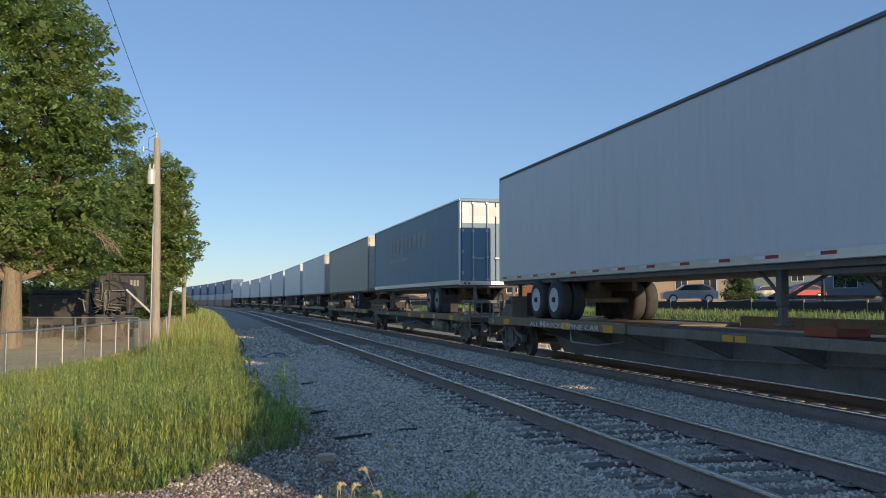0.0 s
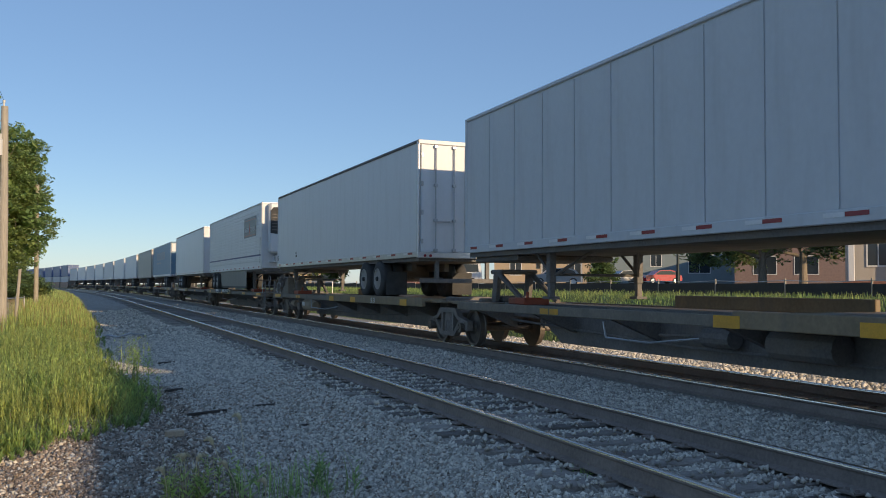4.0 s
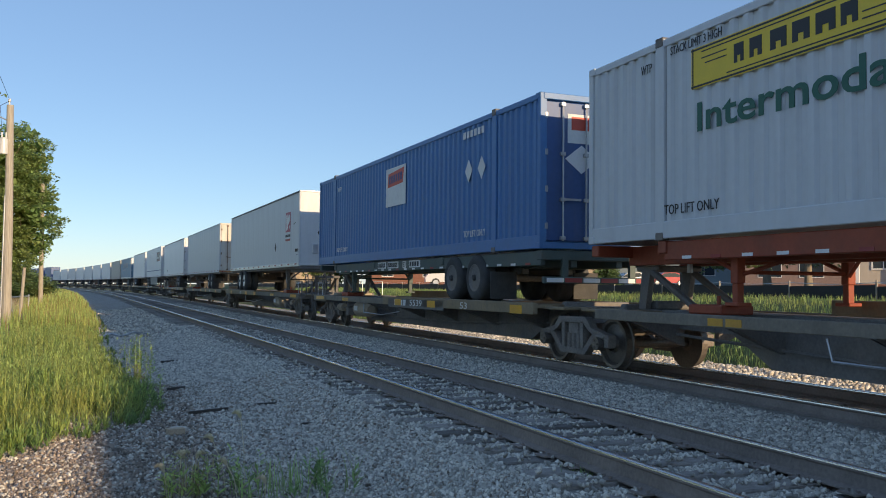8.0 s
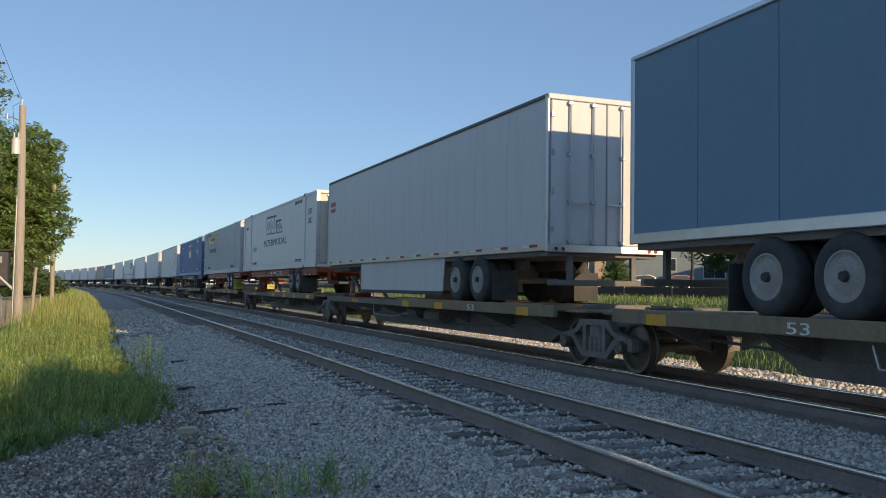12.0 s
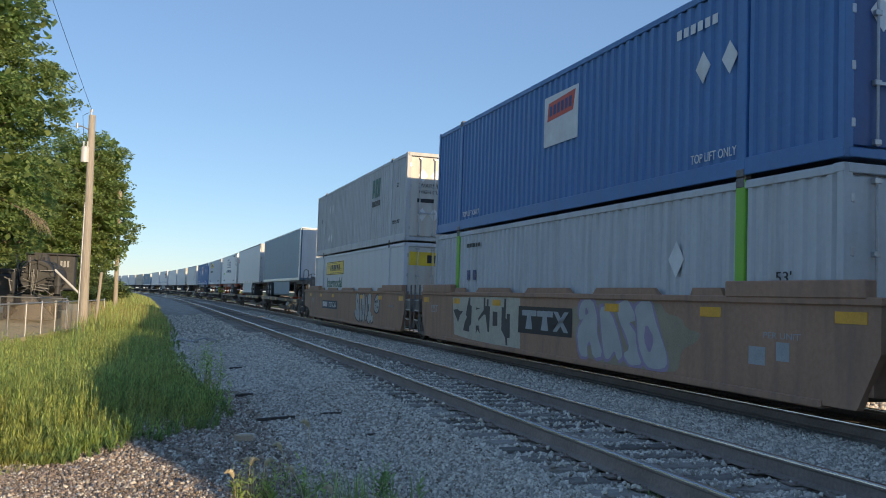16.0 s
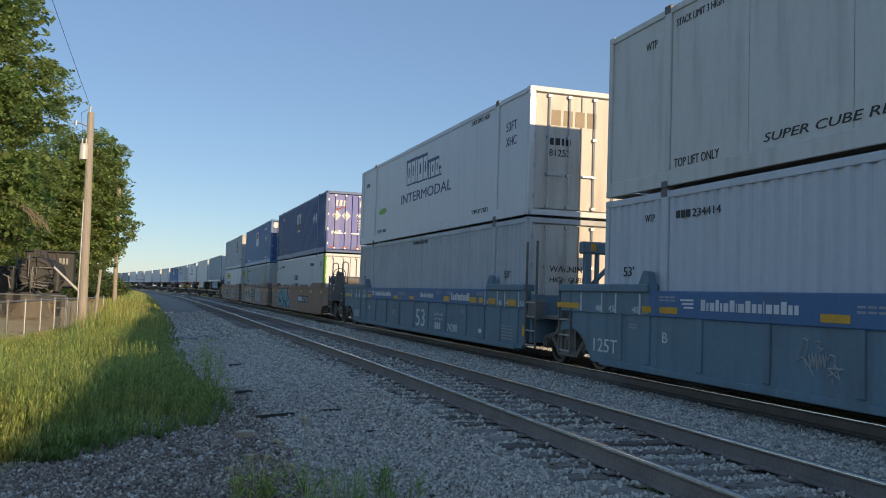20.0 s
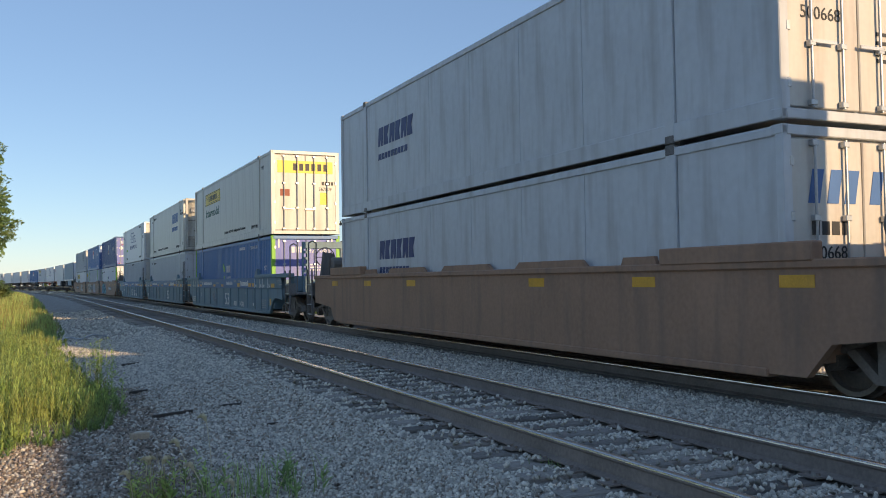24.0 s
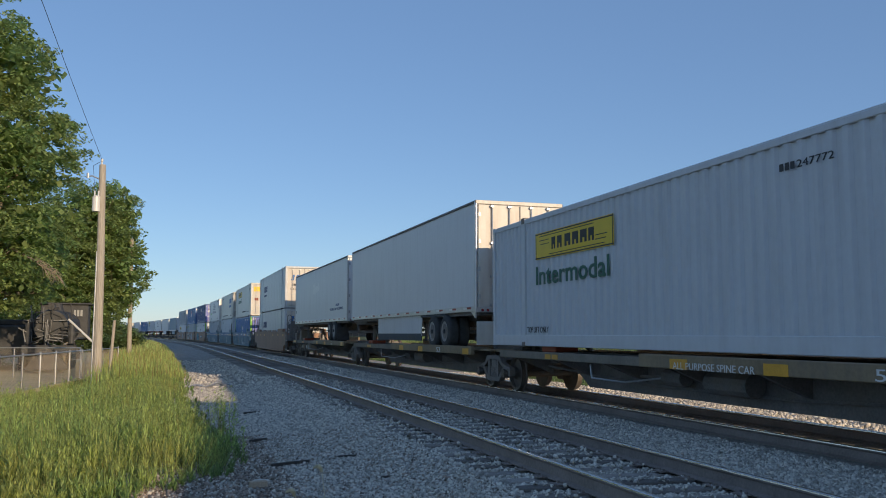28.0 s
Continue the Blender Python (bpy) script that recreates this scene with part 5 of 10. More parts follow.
def leaf(c, y0, y1, z0, z1, x, mat=None):
    """A round sign of a leaf with short rays beside it."""
    w, h = y0 - y1, z1 - z0
    patch(c, "leaf_sign", [(y1 + 0.35 * w, z0 + 0.5 * h), (y1 + 0.45 * w, z1), (y1 + 0.1 * w, z0 + 0.8 * h), (y1, z0 + 0.55 * h)], x, 0.006, green_paint, "green leaf sign")
    patch(c, "leaf_sign", [(y1 + 0.3 * w, z0 + 0.28 * h), (y1 + 0.02 * w, z0 + 0.3 * h), (y1 + 0.05 * w, z0), (y1 + 0.32 * w, z0 + 0.05 * h)], x, 0.006, green_paint)
    for i in range(5):
        a = radians(100 + i * 40)
        y, z = y1 + 0.45 * w - 0.42 * w * math.cos(a) * -1 * -1, z0 + 0.5 * h + 0.45 * h * math.sin(a)
        patch(c, "sign_ray", [(y - 0.05 * w, z - 0.03 * h), (y + 0.06 * w, z - 0.02 * h), (y + 0.05 * w, z + 0.04 * h), (y - 0.05 * w, z + 0.02 * h)], x, 0.006, ink_bright_blue if i in (2, 3) else green_paint)


def lean_blocks(c, y0, y1, z0, z1, n, x, mat, lean=0.06, fill=0.8, name="sign_block"):
    """n leaning blocks where the letters of a name stand."""
    w = (y0 - y1) / n
    for i in range(n):
        a = y0 - i * w
        k = w * fill
        patch(c, name, [(a, z0), (a - lean, z1), (a - lean - k, z1), (a - k * 0.72 - lean * 0.5, (z0 + z1) / 2), (a - k, z0)] if i % 2 else
              [(a, z0), (a - lean, z1), (a - lean - k, z1), (a - k, z0), (a - k * 0.7, z0), (a - k * 0.5, z0 + (z1 - z0) * 0.45), (a - k * 0.35, z0)], x, 0.006, mat)


ink_night = material("midnight_blue_sign_vinyl", (0.02, 0.025, 0.05), 0.4, vary=0.08)
trim_grey = material("grey_box_frame_paint", (0.45, 0.45, 0.43), 0.5, vary=0.1)
pale_red = material("sun_bleached_red_vinyl", (0.46, 0.11, 0.14), 0.5, vary=0.1)
sign_red = material("orange_red_sign_paint", (0.60, 0.085, 0.05), 0.5, vary=0.06)
TLO, SLH, RX, PX, TX = "TOP LIFT ONLY", "STACK LIMIT 3 HIGH", -1.268, -1.256, -1.276
END = -HALF + 0.016

# leading part of the train, already far along the line
lead_trailer = put(trailer("semi_trailer", "plain white box trailer far along the line", white_paint, 1, rail_mat=white_paint), 101.0)
put(trailer("semi_trailer", "white ribbed refrigerated trailer on a spine car", white_paint, 1, ribs=0.16, rail_mat=white_paint, doors_mat=door_white), 82.3)
lead_grey = put(trailer("semi_trailer", "pale grey box trailer far along the line", grey_paint, 1, rail_mat=alu), 119.5)
for lead, what in ((138.0, lead_trailer), (156.5, lead_grey), (175.0, lead_trailer), (193.5, lead_grey)):
    put(copy_thing(what, pose(0, 0, 0)), lead)
put(trailer("semi_trailer", "dull tan box trailer with grimy doors", tan_paint, 1, rail_mat=tan_paint, doors_mat=door_white), 63.3)
we = put(trailer("semi_trailer", "slate blue box trailer with white rear corner posts", slate_paint, 1, panels=2.7, rail_mat=alu, doors_mat=slate_paint, tape=False), 45.0)
for x in (-1.19, 0.03):
    part("door_band", Shape().box(x, x + 1.16, -HALF - 0.016, -HALF - 0.011, 4.16, 4.86), white_paint, we, "white band on the doors")
bars(we, -0.95, -HALF - 0.017, 4.4, (0.34, 0.26, 0.26), 0.32, grey_paint, True, 0.06)
lean_blocks(we, 4.2, -3.4, 3.6, 4.3, 9, TX, faded_white, 0.05, 0.7)
bars(we, TX, 4.2, 3.25, (1.2, 0.9, 1.6), 0.14, faded_white, gap=0.2)
t0 = put(trailer("semi_trailer", "clean white box trailer with its nose trailing", white_paint, -1, panels=16.0, rail_mat=alu, rim_mat=grey_paint, z1=5.1), 24.6)
for i in range(8):
    bars(t0, -1.296, -HALF + 0.26, 4.55 - i * 0.17, (0.1,), 0.11, ink_black)
re_ = put(trailer("semi_trailer", "white ribbed refrigerated trailer with a dark stripe and a cooling unit", white_paint, -1, ribs=0.155, rail_mat=white_paint, skirt=slate_skirt, reefer=True, wheels_at=2.65, z1=5.1), 5.75)
part("stripe", Shape().box(-1.285, -1.275, -HALF + 0.2, HALF - 0.2, 2.67, 2.74), ink_blue, re_, "dark blue side stripe")
patch(re_, "sign", [(-3.72, 3.63), (-3.72, 4.58), (-6.74, 4.58), (-6.74, 3.63)], -1.275, 0.012, ink_night, "near-black company sign with red lines")
for z in (3.7, 4.44):
    part("sign_edge", Shape().box(-1.29, -1.286, -6.66, -3.8, z, z + 0.025), bar_red, re_)
lean_blocks(re_, -3.9, -4.95, 3.9, 4.1, 7, -1.287, ink_white, 0.04, 0.5)
lean_blocks(re_, -5.35, -6.55, 3.9, 4.1, 9, -1.287, ink_white, 0.04, 0.5)
patch(re_, "sign_block", [(-5.02, 3.8), (-5.12, 4.32), (-5.28, 4.05), (-5.25, 3.78)], -1.287, 0.005, bar_red)
for i, ch in enumerate("531572"):
    write(re_, ch, 0.24, -1.296, -HALF + 0.32, 3.35 - i * 0.2, ink_black)
t2 = put(trailer("semi_trailer", "white box trailer with its nose leading", white_paint, 1, panels=4.0, rail_mat=alu, legs_at=6.3), -13.8)
write(t2, "53", 0.26, -1.3, HALF - 0.1, 2.35, ink_black)
word(t2, "LIFT", 4.90, 4.68, 2.52, 2.60, TX, ink_black)
word(t2, "HERE", 4.90, 4.68, 2.42, 2.50, TX, ink_black)
rust_beige = material("rusted_beige_bumper_paint", (0.42, 0.25, 0.13), 0.75, vary=0.25, scale=4, fine=25, dirt=RUST, dirt_amount=0.6)
rr = put(trailer("semi_trailer", "grey-white panelled trailer with rust-streaked white doors", grey_paint, 1, panels=1.15, doors_mat=door_white, seams=0.03, rail_mat=grey_paint, rod_mat=rust_steel, guard_mat=rust_beige), -32.7)
write(rr, "5361", 0.3, 0.52, -HALF - 0.0125, 4.35, ink_black, True)
bars(rr, 0.52, -HALF - 0.0125, 4.62, (0.12, 0.12, 0.14, 0.12), 0.2, ink_black, True, 0.03)
part("rust_sill", Shape().box(-1.29, 1.29, -HALF - 0.05, -HALF - 0.04, 2.06, 2.17), rust_beige, rr, "rusty beige door sill")
wa = put(trailer("semi_trailer", "white trailer with a bleached red square sign, nose trailing", grey_paint, -1, panels=1.22, rail_mat=alu, rim_mat=alu), -53.1)
patch(wa, "sign", [(-5.67, 3.48), (-5.67, 4.28), (-6.52, 4.28), (-6.52, 3.48)], TX, 0.008, pale_red, "bleached red square company sign")
swoosh = [(0.06, 0.86), (0.2, 0.88), (0.3, 0.6), (0.38, 0.9), (0.5, 0.88), (0.56, 0.64), (0.62, 0.86), (0.84, 0.86), (0.95, 0.72), (0.88, 0.55), (0.6, 0.42), (0.42, 0.24), (0.54, 0.26), (0.26, 0.05), (0.07, 0.22), (0.19, 0.2), (0.14, 0.5)]
patch(wa, "sign_block", [(-5.67 - 0.85 * u, 3.48 + 0.8 * v) for u, v in swoosh], TX - 0.009, 0.004, ink_white, "white swoosh on the sign")
patch(wa, "sign_block", [(-6.37 + 0.07 * math.cos(a), 3.67 + 0.08 * math.sin(a)) for a in [math.pi * k / 5 for k in range(10)]], TX - 0.009, 0.004, ink_white)
patch(wa, "scrawl", [(-7.01, 3.75), (-7.13, 3.77), (-7.28, 3.765), (-7.36, 3.81), (-7.47, 3.76), (-7.36, 3.79), (-7.25, 3.73), (-7.12, 3.73)], TX, 0.004, ink_black)
bars(wa, TX, -5.64, 3.28, (0.4, 0.4), 0.1, ink_black, gap=0.06)
bars(wa, TX, -5.64, 3.12, (0.86,), 0.08, bar_red)
diamonds(wa, ((-3.7, 2.93),), TX, 0.15, ink_black)
bars(wa, TX, -7.36, 2.64, (0.05, 0.05, 0.05, 0.05), 0.12, ink_black, gap=0.012)
word(wa, "4615", -7.61, -7.86, 2.64, 2.76, TX - 0.003, ink_black)
bars(wa, TX, -7.6, 2.5, (0.2,), 0.025, ink_black)
bars(wa, -0.28, -HALF + 0.038, 3.70, (0.09, 0.07, 0.05, 0.08, 0.07, 0.16, 0.09, 0.07, 0.07, 0.08, 0.1), 0.085, ink_night, True, 0.015)
bars(wa, -0.28, -HALF + 0.038, 3.54, (0.07, 0.07, 0.07, 0.12, 0.07, 0.07, 0.07, 0.12, 0.07, 0.07), 0.085, ink_night, True, 0.015)
part("sign", Shape().box(-0.05, 0.25, -HALF + 0.032, -HALF + 0.038, 4.3, 4.58), pale_red, wa, "small bleached red sign")
part("placard", Shape().prism([(-0.56, 3.38), (-0.42, 3.55), (-0.28, 3.38), (-0.42, 3.21)], "y", -HALF + 0.032, -HALF + 0.038), ink_black, wa)

box = part("connection_box", Shape().box(0.45, 1.0, -HALF + 0.02, -HALF + 0.05, 2.35, 3.0, 0.01), cream_paint, wa, "pale recessed connection box")
part("box_frame", Shape().box(0.43, 1.02, -HALF + 0.005, -HALF + 0.03, 2.98, 3.03).box(0.43, 1.02, -HALF + 0.005, -HALF + 0.03, 2.32, 2.37).box(0.43, 0.48, -HALF + 0.005, -HALF + 0.03, 2.37, 2.98).box(0.97, 1.02, -HALF + 0.005, -HALF + 0.03, 2.37, 2.98), trim_grey, box)
for x, z, r in ((0.72, 2.5, 0.07), (0.6, 2.8, 0.04), (0.8, 2.82, 0.05)):
    part("air_coupling", Shape().tube((x, -HALF + 0.005, z), (x, -HALF + 0.022, z), r, 12), black_steel, box)
for x, r in ((-0.02, 0.07), (0.2, 0.08)):
    part("socket", Shape().tube((x, -HALF + 0.01, 2.84), (x, -HALF + 0.045, 2.84), r, 14), black_steel, wa, "round cable socket")
part("document_holder", Shape().box(-0.75, -0.5, -HALF + 0.0, -HALF + 0.045, 2.55, 2.95, 0.015), alu, wa, "small metal document holder")
bl = put(container("container", "royal blue ribbed container with a small white sign", 2.06, blue_paint, True, navy_paint), -72.25)
white_sign(bl, 0.82, -0.77, 3.5, 4.55, RX)
diamonds(bl, ((-4.8, 3.87), (-5.47, 3.87)), RX)
word(bl, TLO, -4.55, -5.67, 2.42, 2.56, RX, ink_white)
word(bl, TLO, 5.83, 4.58, 2.42, 2.56, RX, ink_white)
word(bl, "WTP", 5.76, 5.35, 4.40, 4.54, RX, ink_white)
bars(bl, RX, -4.5, 4.6, (0.13,) * 6, 0.15, ink_white, gap=0.06)
part("sign", Shape().box(-0.7, 0.15, -HALF + 0.013, -HALF + 0.018, 4.05, 4.6), ink_white, bl, "white door sign")
part("sign_block", Shape().box(-0.62, 0.08, -HALF + 0.008, -HALF + 0.012, 4.3, 4.55), sign_red, bl)
part("placard", Shape().prism([(-0.75, 3.75), (-0.4, 4.02), (-0.05, 3.75), (-0.4, 3.48)], "y", -HALF + 0.012, -HALF + 0.018), tape_white, bl)
chassis_green = material("dull_dark_green_chassis_paint", (0.075, 0.105, 0.10), 0.6, vary=0.15, dirt=GRIME, dirt_amount=0.3)
ch1 = put(chassis("chassis", "dark green skeletal chassis with tape under a blue container", chassis_green, black_steel), -72.25)
for y0, y1, n in ((1.6, 0.9, 8), (0.75, -0.12, 9), (-0.95, -1.75, 4)):
    plate = part("plate", Shape().box(-1.219, -1.212, y1, y0, 1.82, 2.0), ink_white, ch1, "small white lettered plate")
    w = (y0 - y1 - 0.1) / n
    for i in range(n):
        part("sign_block", Shape().box(-1.222, -1.219, y0 - 0.05 - (i + 0.72) * w, y0 - 0.05 - i * w, 1.85, 1.97), ink_black, plate)
plate = part("plate", Shape().box(-1.219, -1.212, -0.72, -0.46, 1.82, 2.0), ink_white, ch1)
word(plate, "53", -0.5, -0.68, 1.85, 1.97, -1.22, ink_black)

jb = put(container("container", "white ribbed container with a yellow sign and green lettering", 2.06, grey_paint, True, door_white), -89.95)
banner(jb, 5.35, 1.68, 4.08, 4.64, RX)
word(jb, "Intermodal", 5.23, 1.88, 3.48, 3.88, RX, ink_green, weight=0.015)
word(jb, TLO, 5.99, 4.78, 2.40, 2.54, RX, ink_black)
word(jb, TLO, -4.63, -5.76, 2.36, 2.5, RX, ink_black)
word(jb, SLH, 5.84, 4.72, 4.68, 4.8, RX, ink_black)
word(jb, "WTP", 6.58, 6.3, 4.55, 4.68, RX, ink_black)
end_banner(jb, 4.1, 4.6)
part("door_sign", Shape().box(-1.0, -0.55, -HALF + 0.013, -HALF + 0.018, 3.35, 3.65), ink_black, jb, "small dark notice")
write(jb, "LOCAL", 0.13, -0.97, -HALF + 0.011, 3.53, ink_white, True)
write(jb, "DEDICATED", 0.09, -0.97, -HALF + 0.011, 3.4, ink_white, True)
wide = material("yellow_mudflap_rubber", (0.55, 0.50, 0.08), 0.6, vary=0.1, dirt=GRIME, dirt_amount=0.5)
ch2 = put(chassis("chassis", "faded red-orange skeletal chassis with yellow mudflaps", orange_paint, white_paint, flap=wide), -89.95)
for x in (-1.22, 0.74):
    write(ch2, "WIDE", 0.2, x, -HALF + 3.5 - 1.4 - 0.014, 1.36, ink_black, True)
    write(ch2, "CAUTION", 0.1, x, -HALF + 3.5 - 1.4 - 0.014, 1.56, ink_black, True)
    write(ch2, "TURNS", 0.1, x + 0.06, -HALF + 3.5 - 1.4 - 0.014, 1.22, ink_black, True)


def prime_container(lead, z0, number):
    c = put(container("container", "white insulated container with dark block sign and blue lettering", z0, white_paint, False, door_white, alu, reefer=True), lead)
    # dark slanting blocks with pale faces, and a dark edge that gives them depth
    for a, w, low, high in ((1.83, 0.40, 1.72, 2.42), (1.36, 0.40, 1.72, 2.42), (0.90, 0.17, 1.72, 2.42), (0.66, 0.56, 1.70, 2.40), (0.03, 0.37, 1.70, 2.40),
                            (-0.52, 0.14, 1.68, 2.14), (-0.74, 0.36, 1.68, 2.14), (-1.18, 0.32, 1.68, 2.14), (-1.58, 0.13, 1.68, 1.82)):
        patch(c, "sign_block", [(a + 0.05, z0 + low - 0.05), (a + 0.16, z0 + high + 0.10), (a - w + 0.02, z0 + high + 0.10), (a - w - 0.05, z0 + low - 0.05)], PX, 0.003, ink_blue)
        patch(c, "sign_face", [(a, z0 + low), (a, z0 + high), (a - w, z0 + high), (a - w * 0.97, z0 + (low + high) / 2), (a - w, z0 + low)], PX - 0.003, 0.002, white_paint)
        if w > 0.3:
            patch(c, "sign_block", [(a - w * 0.36, z0 + low + 0.30 * (high - low)), (a - w * 0.36, z0 + high - 0.22 * (high - low)), (a - w * 0.62, z0 + high - 0.22 * (high - low)), (a - w * 0.62, z0 + low + 0.30 * (high - low))], PX - 0.005, 0.002, ink_blue)
    word(c, "INTERMODAL", 2.49, -2.67, z0 + 1.11, z0 + 1.42, PX, ink_blue)
    word(c, TLO, -4.39, -5.58, z0 + 0.23, z0 + 0.37, PX, ink_black)
    word(c, TLO, 5.65, 4.41, z0 + 0.31, z0 + 0.43, PX, ink_black)
    word(c, SLH, -4.2, -5.5, z0 + 2.62, z0 + 2.74, PX, ink_black)
    patch(c, "leaf_sign", [(5.51, z0 + 1.05), (5.3, z0 + 1.17), (4.6, z0 + 1.2), (4.41, z0 + 1.08), (4.6, z0 + 0.99), (5.3, z0 + 0.97)], PX, 0.005, green_paint, "small green leaf sign")
    word(c, "53FT", -6.63, -7.27, z0 + 2.06, z0 + 2.28, PX, ink_blue)
    word(c, "XHC", -6.63, -7.27, z0 + 1.7, z0 + 1.92, PX, ink_blue)
    bars(c, PX, 7.6, z0 + 2.2, (0.1, 0.1, 0.1, 0.1), 0.14, ink_black, gap=0.04)
    for i in range(4):
        part("sign_block", Shape().box(-0.75 + i * 0.3, -0.52 + i * 0.3, -HALF + 0.013, -HALF + 0.018, z0 + 2.05, z0 + 2.4), steel_beige if z0 > 3 else ink_black, c)
    write(c, number, 0.22, -0.8, END, z0 + 1.35, ink_black, True)
    bars(c, -0.8, -HALF + 0.018, z0 + 1.6, (0.12, 0.12, 0.06, 0.12), 0.16, ink_black, True, 0.04)
    return c


prime_container(-107.6, 2.06, "8144")
ch3 = put(chassis("chassis", "orange skeletal chassis with black rear boxes", orange_paint, rim_dust), -107.6)
plate = part("plate", Shape().box(-1.219, -1.212, -1.6, -0.5, 1.84, 1.99), ink_white, ch3, "white lettered plate")
for i in range(9):
    part("sign_block", Shape().box(-1.222, -1.219, -0.64 - i * 0.105, -0.56 - i * 0.105, 1.87, 1.96), ink_black, plate)
bars(ch3, -1.212, 0.9, 1.86, (0.3, 0.55), 0.1, ink_white, gap=0.3)
write(ch3, "53 FT", 0.14, -1.216, 6.0, 1.88, ink_white)
tw = put(trailer("semi_trailer", "grey-white box trailer with a tall aerodynamic skirt", grey_paint, 1, panels=1.6, rail_mat=alu, skirt=grey_paint, seams=0.008), -125.5)
bars(tw, TX, HALF - 0.3, 4.1, (0.13, 0.13, 0.13, 0.13), 0.15, bar_red, gap=0.04)
bars(tw, TX, HALF - 0.3, 3.9, (0.1, 0.1, 0.1, 0.1, 0.1), 0.13, bar_red, gap=0.03)
bt = put(trailer("semi_trailer", "slate blue trailer with white nose and a skirt, nose trailing", slate_paint, -1, panels=1.6, rail_mat=alu, skirt=slate_paint, tape=False), -144.25)
part("nose_panel", Shape().box(-1.2, 1.2, -HALF - 0.012, -HALF + 0.02, 2.2, 4.95, 0.005), grey_paint, bt, "white nose panel")
part("corner_post", Shape().box(-1.3, -1.255, -HALF - 0.01, -HALF + 0.35, 2.1, 4.95, 0.02), alu, bt, "bright metal corner")
part("notice", Shape().box(-0.35, -0.18, -HALF - 0.018, -HALF - 0.013, 4.0, 4.4), deck_yellow, bt)
for i in range(8):
    bars(bt, -1.302, -HALF + 0.25, 4.1 - i * 0.18, (0.1,), 0.12, ink_black)


def stack(lead, lower, upper):
    put(lower, lead)
    put(upper, lead)


# the brown well cars
lo = container("container", "white panelled container with a yellow sign in a well car", 0.36, grey_paint, False, door_white, panel=1.0, height=2.79)
banner(lo, 5.28, 1.5, 2.23, 2.83, PX)
word(lo, "Intermodal", 5.11, 1.76, 1.66, 2.1, PX, ink_green, weight=0.015)
end_banner(lo, 2.4, 2.85, -1.1, 1.1)
up = container("container", "pale grey ribbed container with a dark green sign", 3.22, ribbed_grey, True, door_white, height=2.94)
lean_blocks(up, -3.27, -4.5, 5.03, 5.72, 3, RX, ink_green, 0.08, 0.75)
bars(up, RX, -3.27, 4.7, (0.26, 0.26, 0.26, 0.26), 0.2, ink_black, gap=0.06)
diamonds(up, ((4.96, 5.28), (4.31, 5.28), (5.0, 3.92), (4.41, 3.94)), RX, 0.17)
word(up, "53'", -6.76, -7.05, 5.1, 5.25, RX, ink_black)
write(up, "53'", 0.24, RX, 7.0, 4.8, ink_black)
word(up, TLO, -6.32, -7.27, 3.85, 3.98, RX, ink_black)
write(up, "WARNING", 0.2, -0.85, END, 5.0, ink_black, True)
write(up, "HIGH CUBE", 0.17, -0.85, END, 4.8, ink_black, True)
write(up, "53'", 0.24, -0.2, END, 4.5, ink_black, True)
bars(up, -0.9, -HALF + 0.018, 4.5, (0.6,), 0.13, ink_black, True)
write(up, "100242", 0.22, 0.3, END, 5.3, ink_black, True)
part("notice", Shape().box(0.25, 0.75, -HALF + 0.013, -HALF + 0.018, 4.2, 4.45), sign_yellow, up)
for x in (-0.72, -0.3):
    for z in (5.4, 4.1):
        part("placard", Shape().prism([(x - 0.17, z), (x, z + 0.22), (x + 0.17, z), (x, z - 0.22)], "y", -HALF + 0.013, -HALF + 0.018), tape_white, up)
stack(-165.4, lo, up)
lo = container("container", "grey-white ribbed container with lime lifting posts", 0.36, ribbed_grey, True, ribbed_grey, lift_mat=green_paint, height=2.79)
diamonds(lo, ((-4.5, 2.09),), RX, 0.22)
word(lo, "53'", -6.85, -7.15, 1.7, 1.86, RX, ink_black)
bars(lo, RX, 5.4, 2.7, (0.2, 0.12, 0.2, 0.12, 0.16), 0.1, ink_black, gap=0.05)
lean_blocks(lo, 5.3, 4.4, 1.85, 2.1, 2, RX, ink_blue, 0.0, 0.5)
up = container("container", "royal blue ribbed container with small white sign, stacked on top", 3.22, blue_paint, True, navy_paint, height=2.94)
white_sign(up, 0.66, -0.93, 4.63, 5.7, RX)
diamonds(up, ((-5.13, 5.0), (-5.79, 5.0)), RX)
word(up, TLO, -4.84, -5.97, 3.54, 3.68, RX, ink_white)
word(up, TLO, 5.83, 4.58, 3.54, 3.68, RX, ink_white)
bars(up, RX, -4.4, 5.6, (0.13,) * 6, 0.15, ink_white, gap=0.06)
part("sign", Shape().box(-1.1, 1.1, -HALF + 0.013, -HALF + 0.018, 5.6, 5.98), tape_white, up, "white door sign")
for x in (-0.7, -0.25, 0.4, 0.85):
    part("placard", Shape().prism([(x - 0.2, 5.05), (x, 5.3), (x + 0.2, 5.05), (x, 4.8)], "y", -HALF + 0.013, -HALF + 0.018), tape_white, up)
for x in (-0.7, 0.3):
    part("sign_block", Shape().box(x, x + 0.5, -HALF + 0.008, -HALF + 0.012, 5.65, 5.92), sign_red, up)
stack(-184.85, lo, up)
lo = container("container", "clean white ribbed container with lime green end posts", 0.36, white_paint, True, white_paint, green_paint, height=2.79)
word(lo, "53'", 7.84, 7.45, 2.56, 2.74, RX, ink_black)
word(lo, "WTP", 6.85, 6.5, 2.6, 2.74, RX, ink_black)
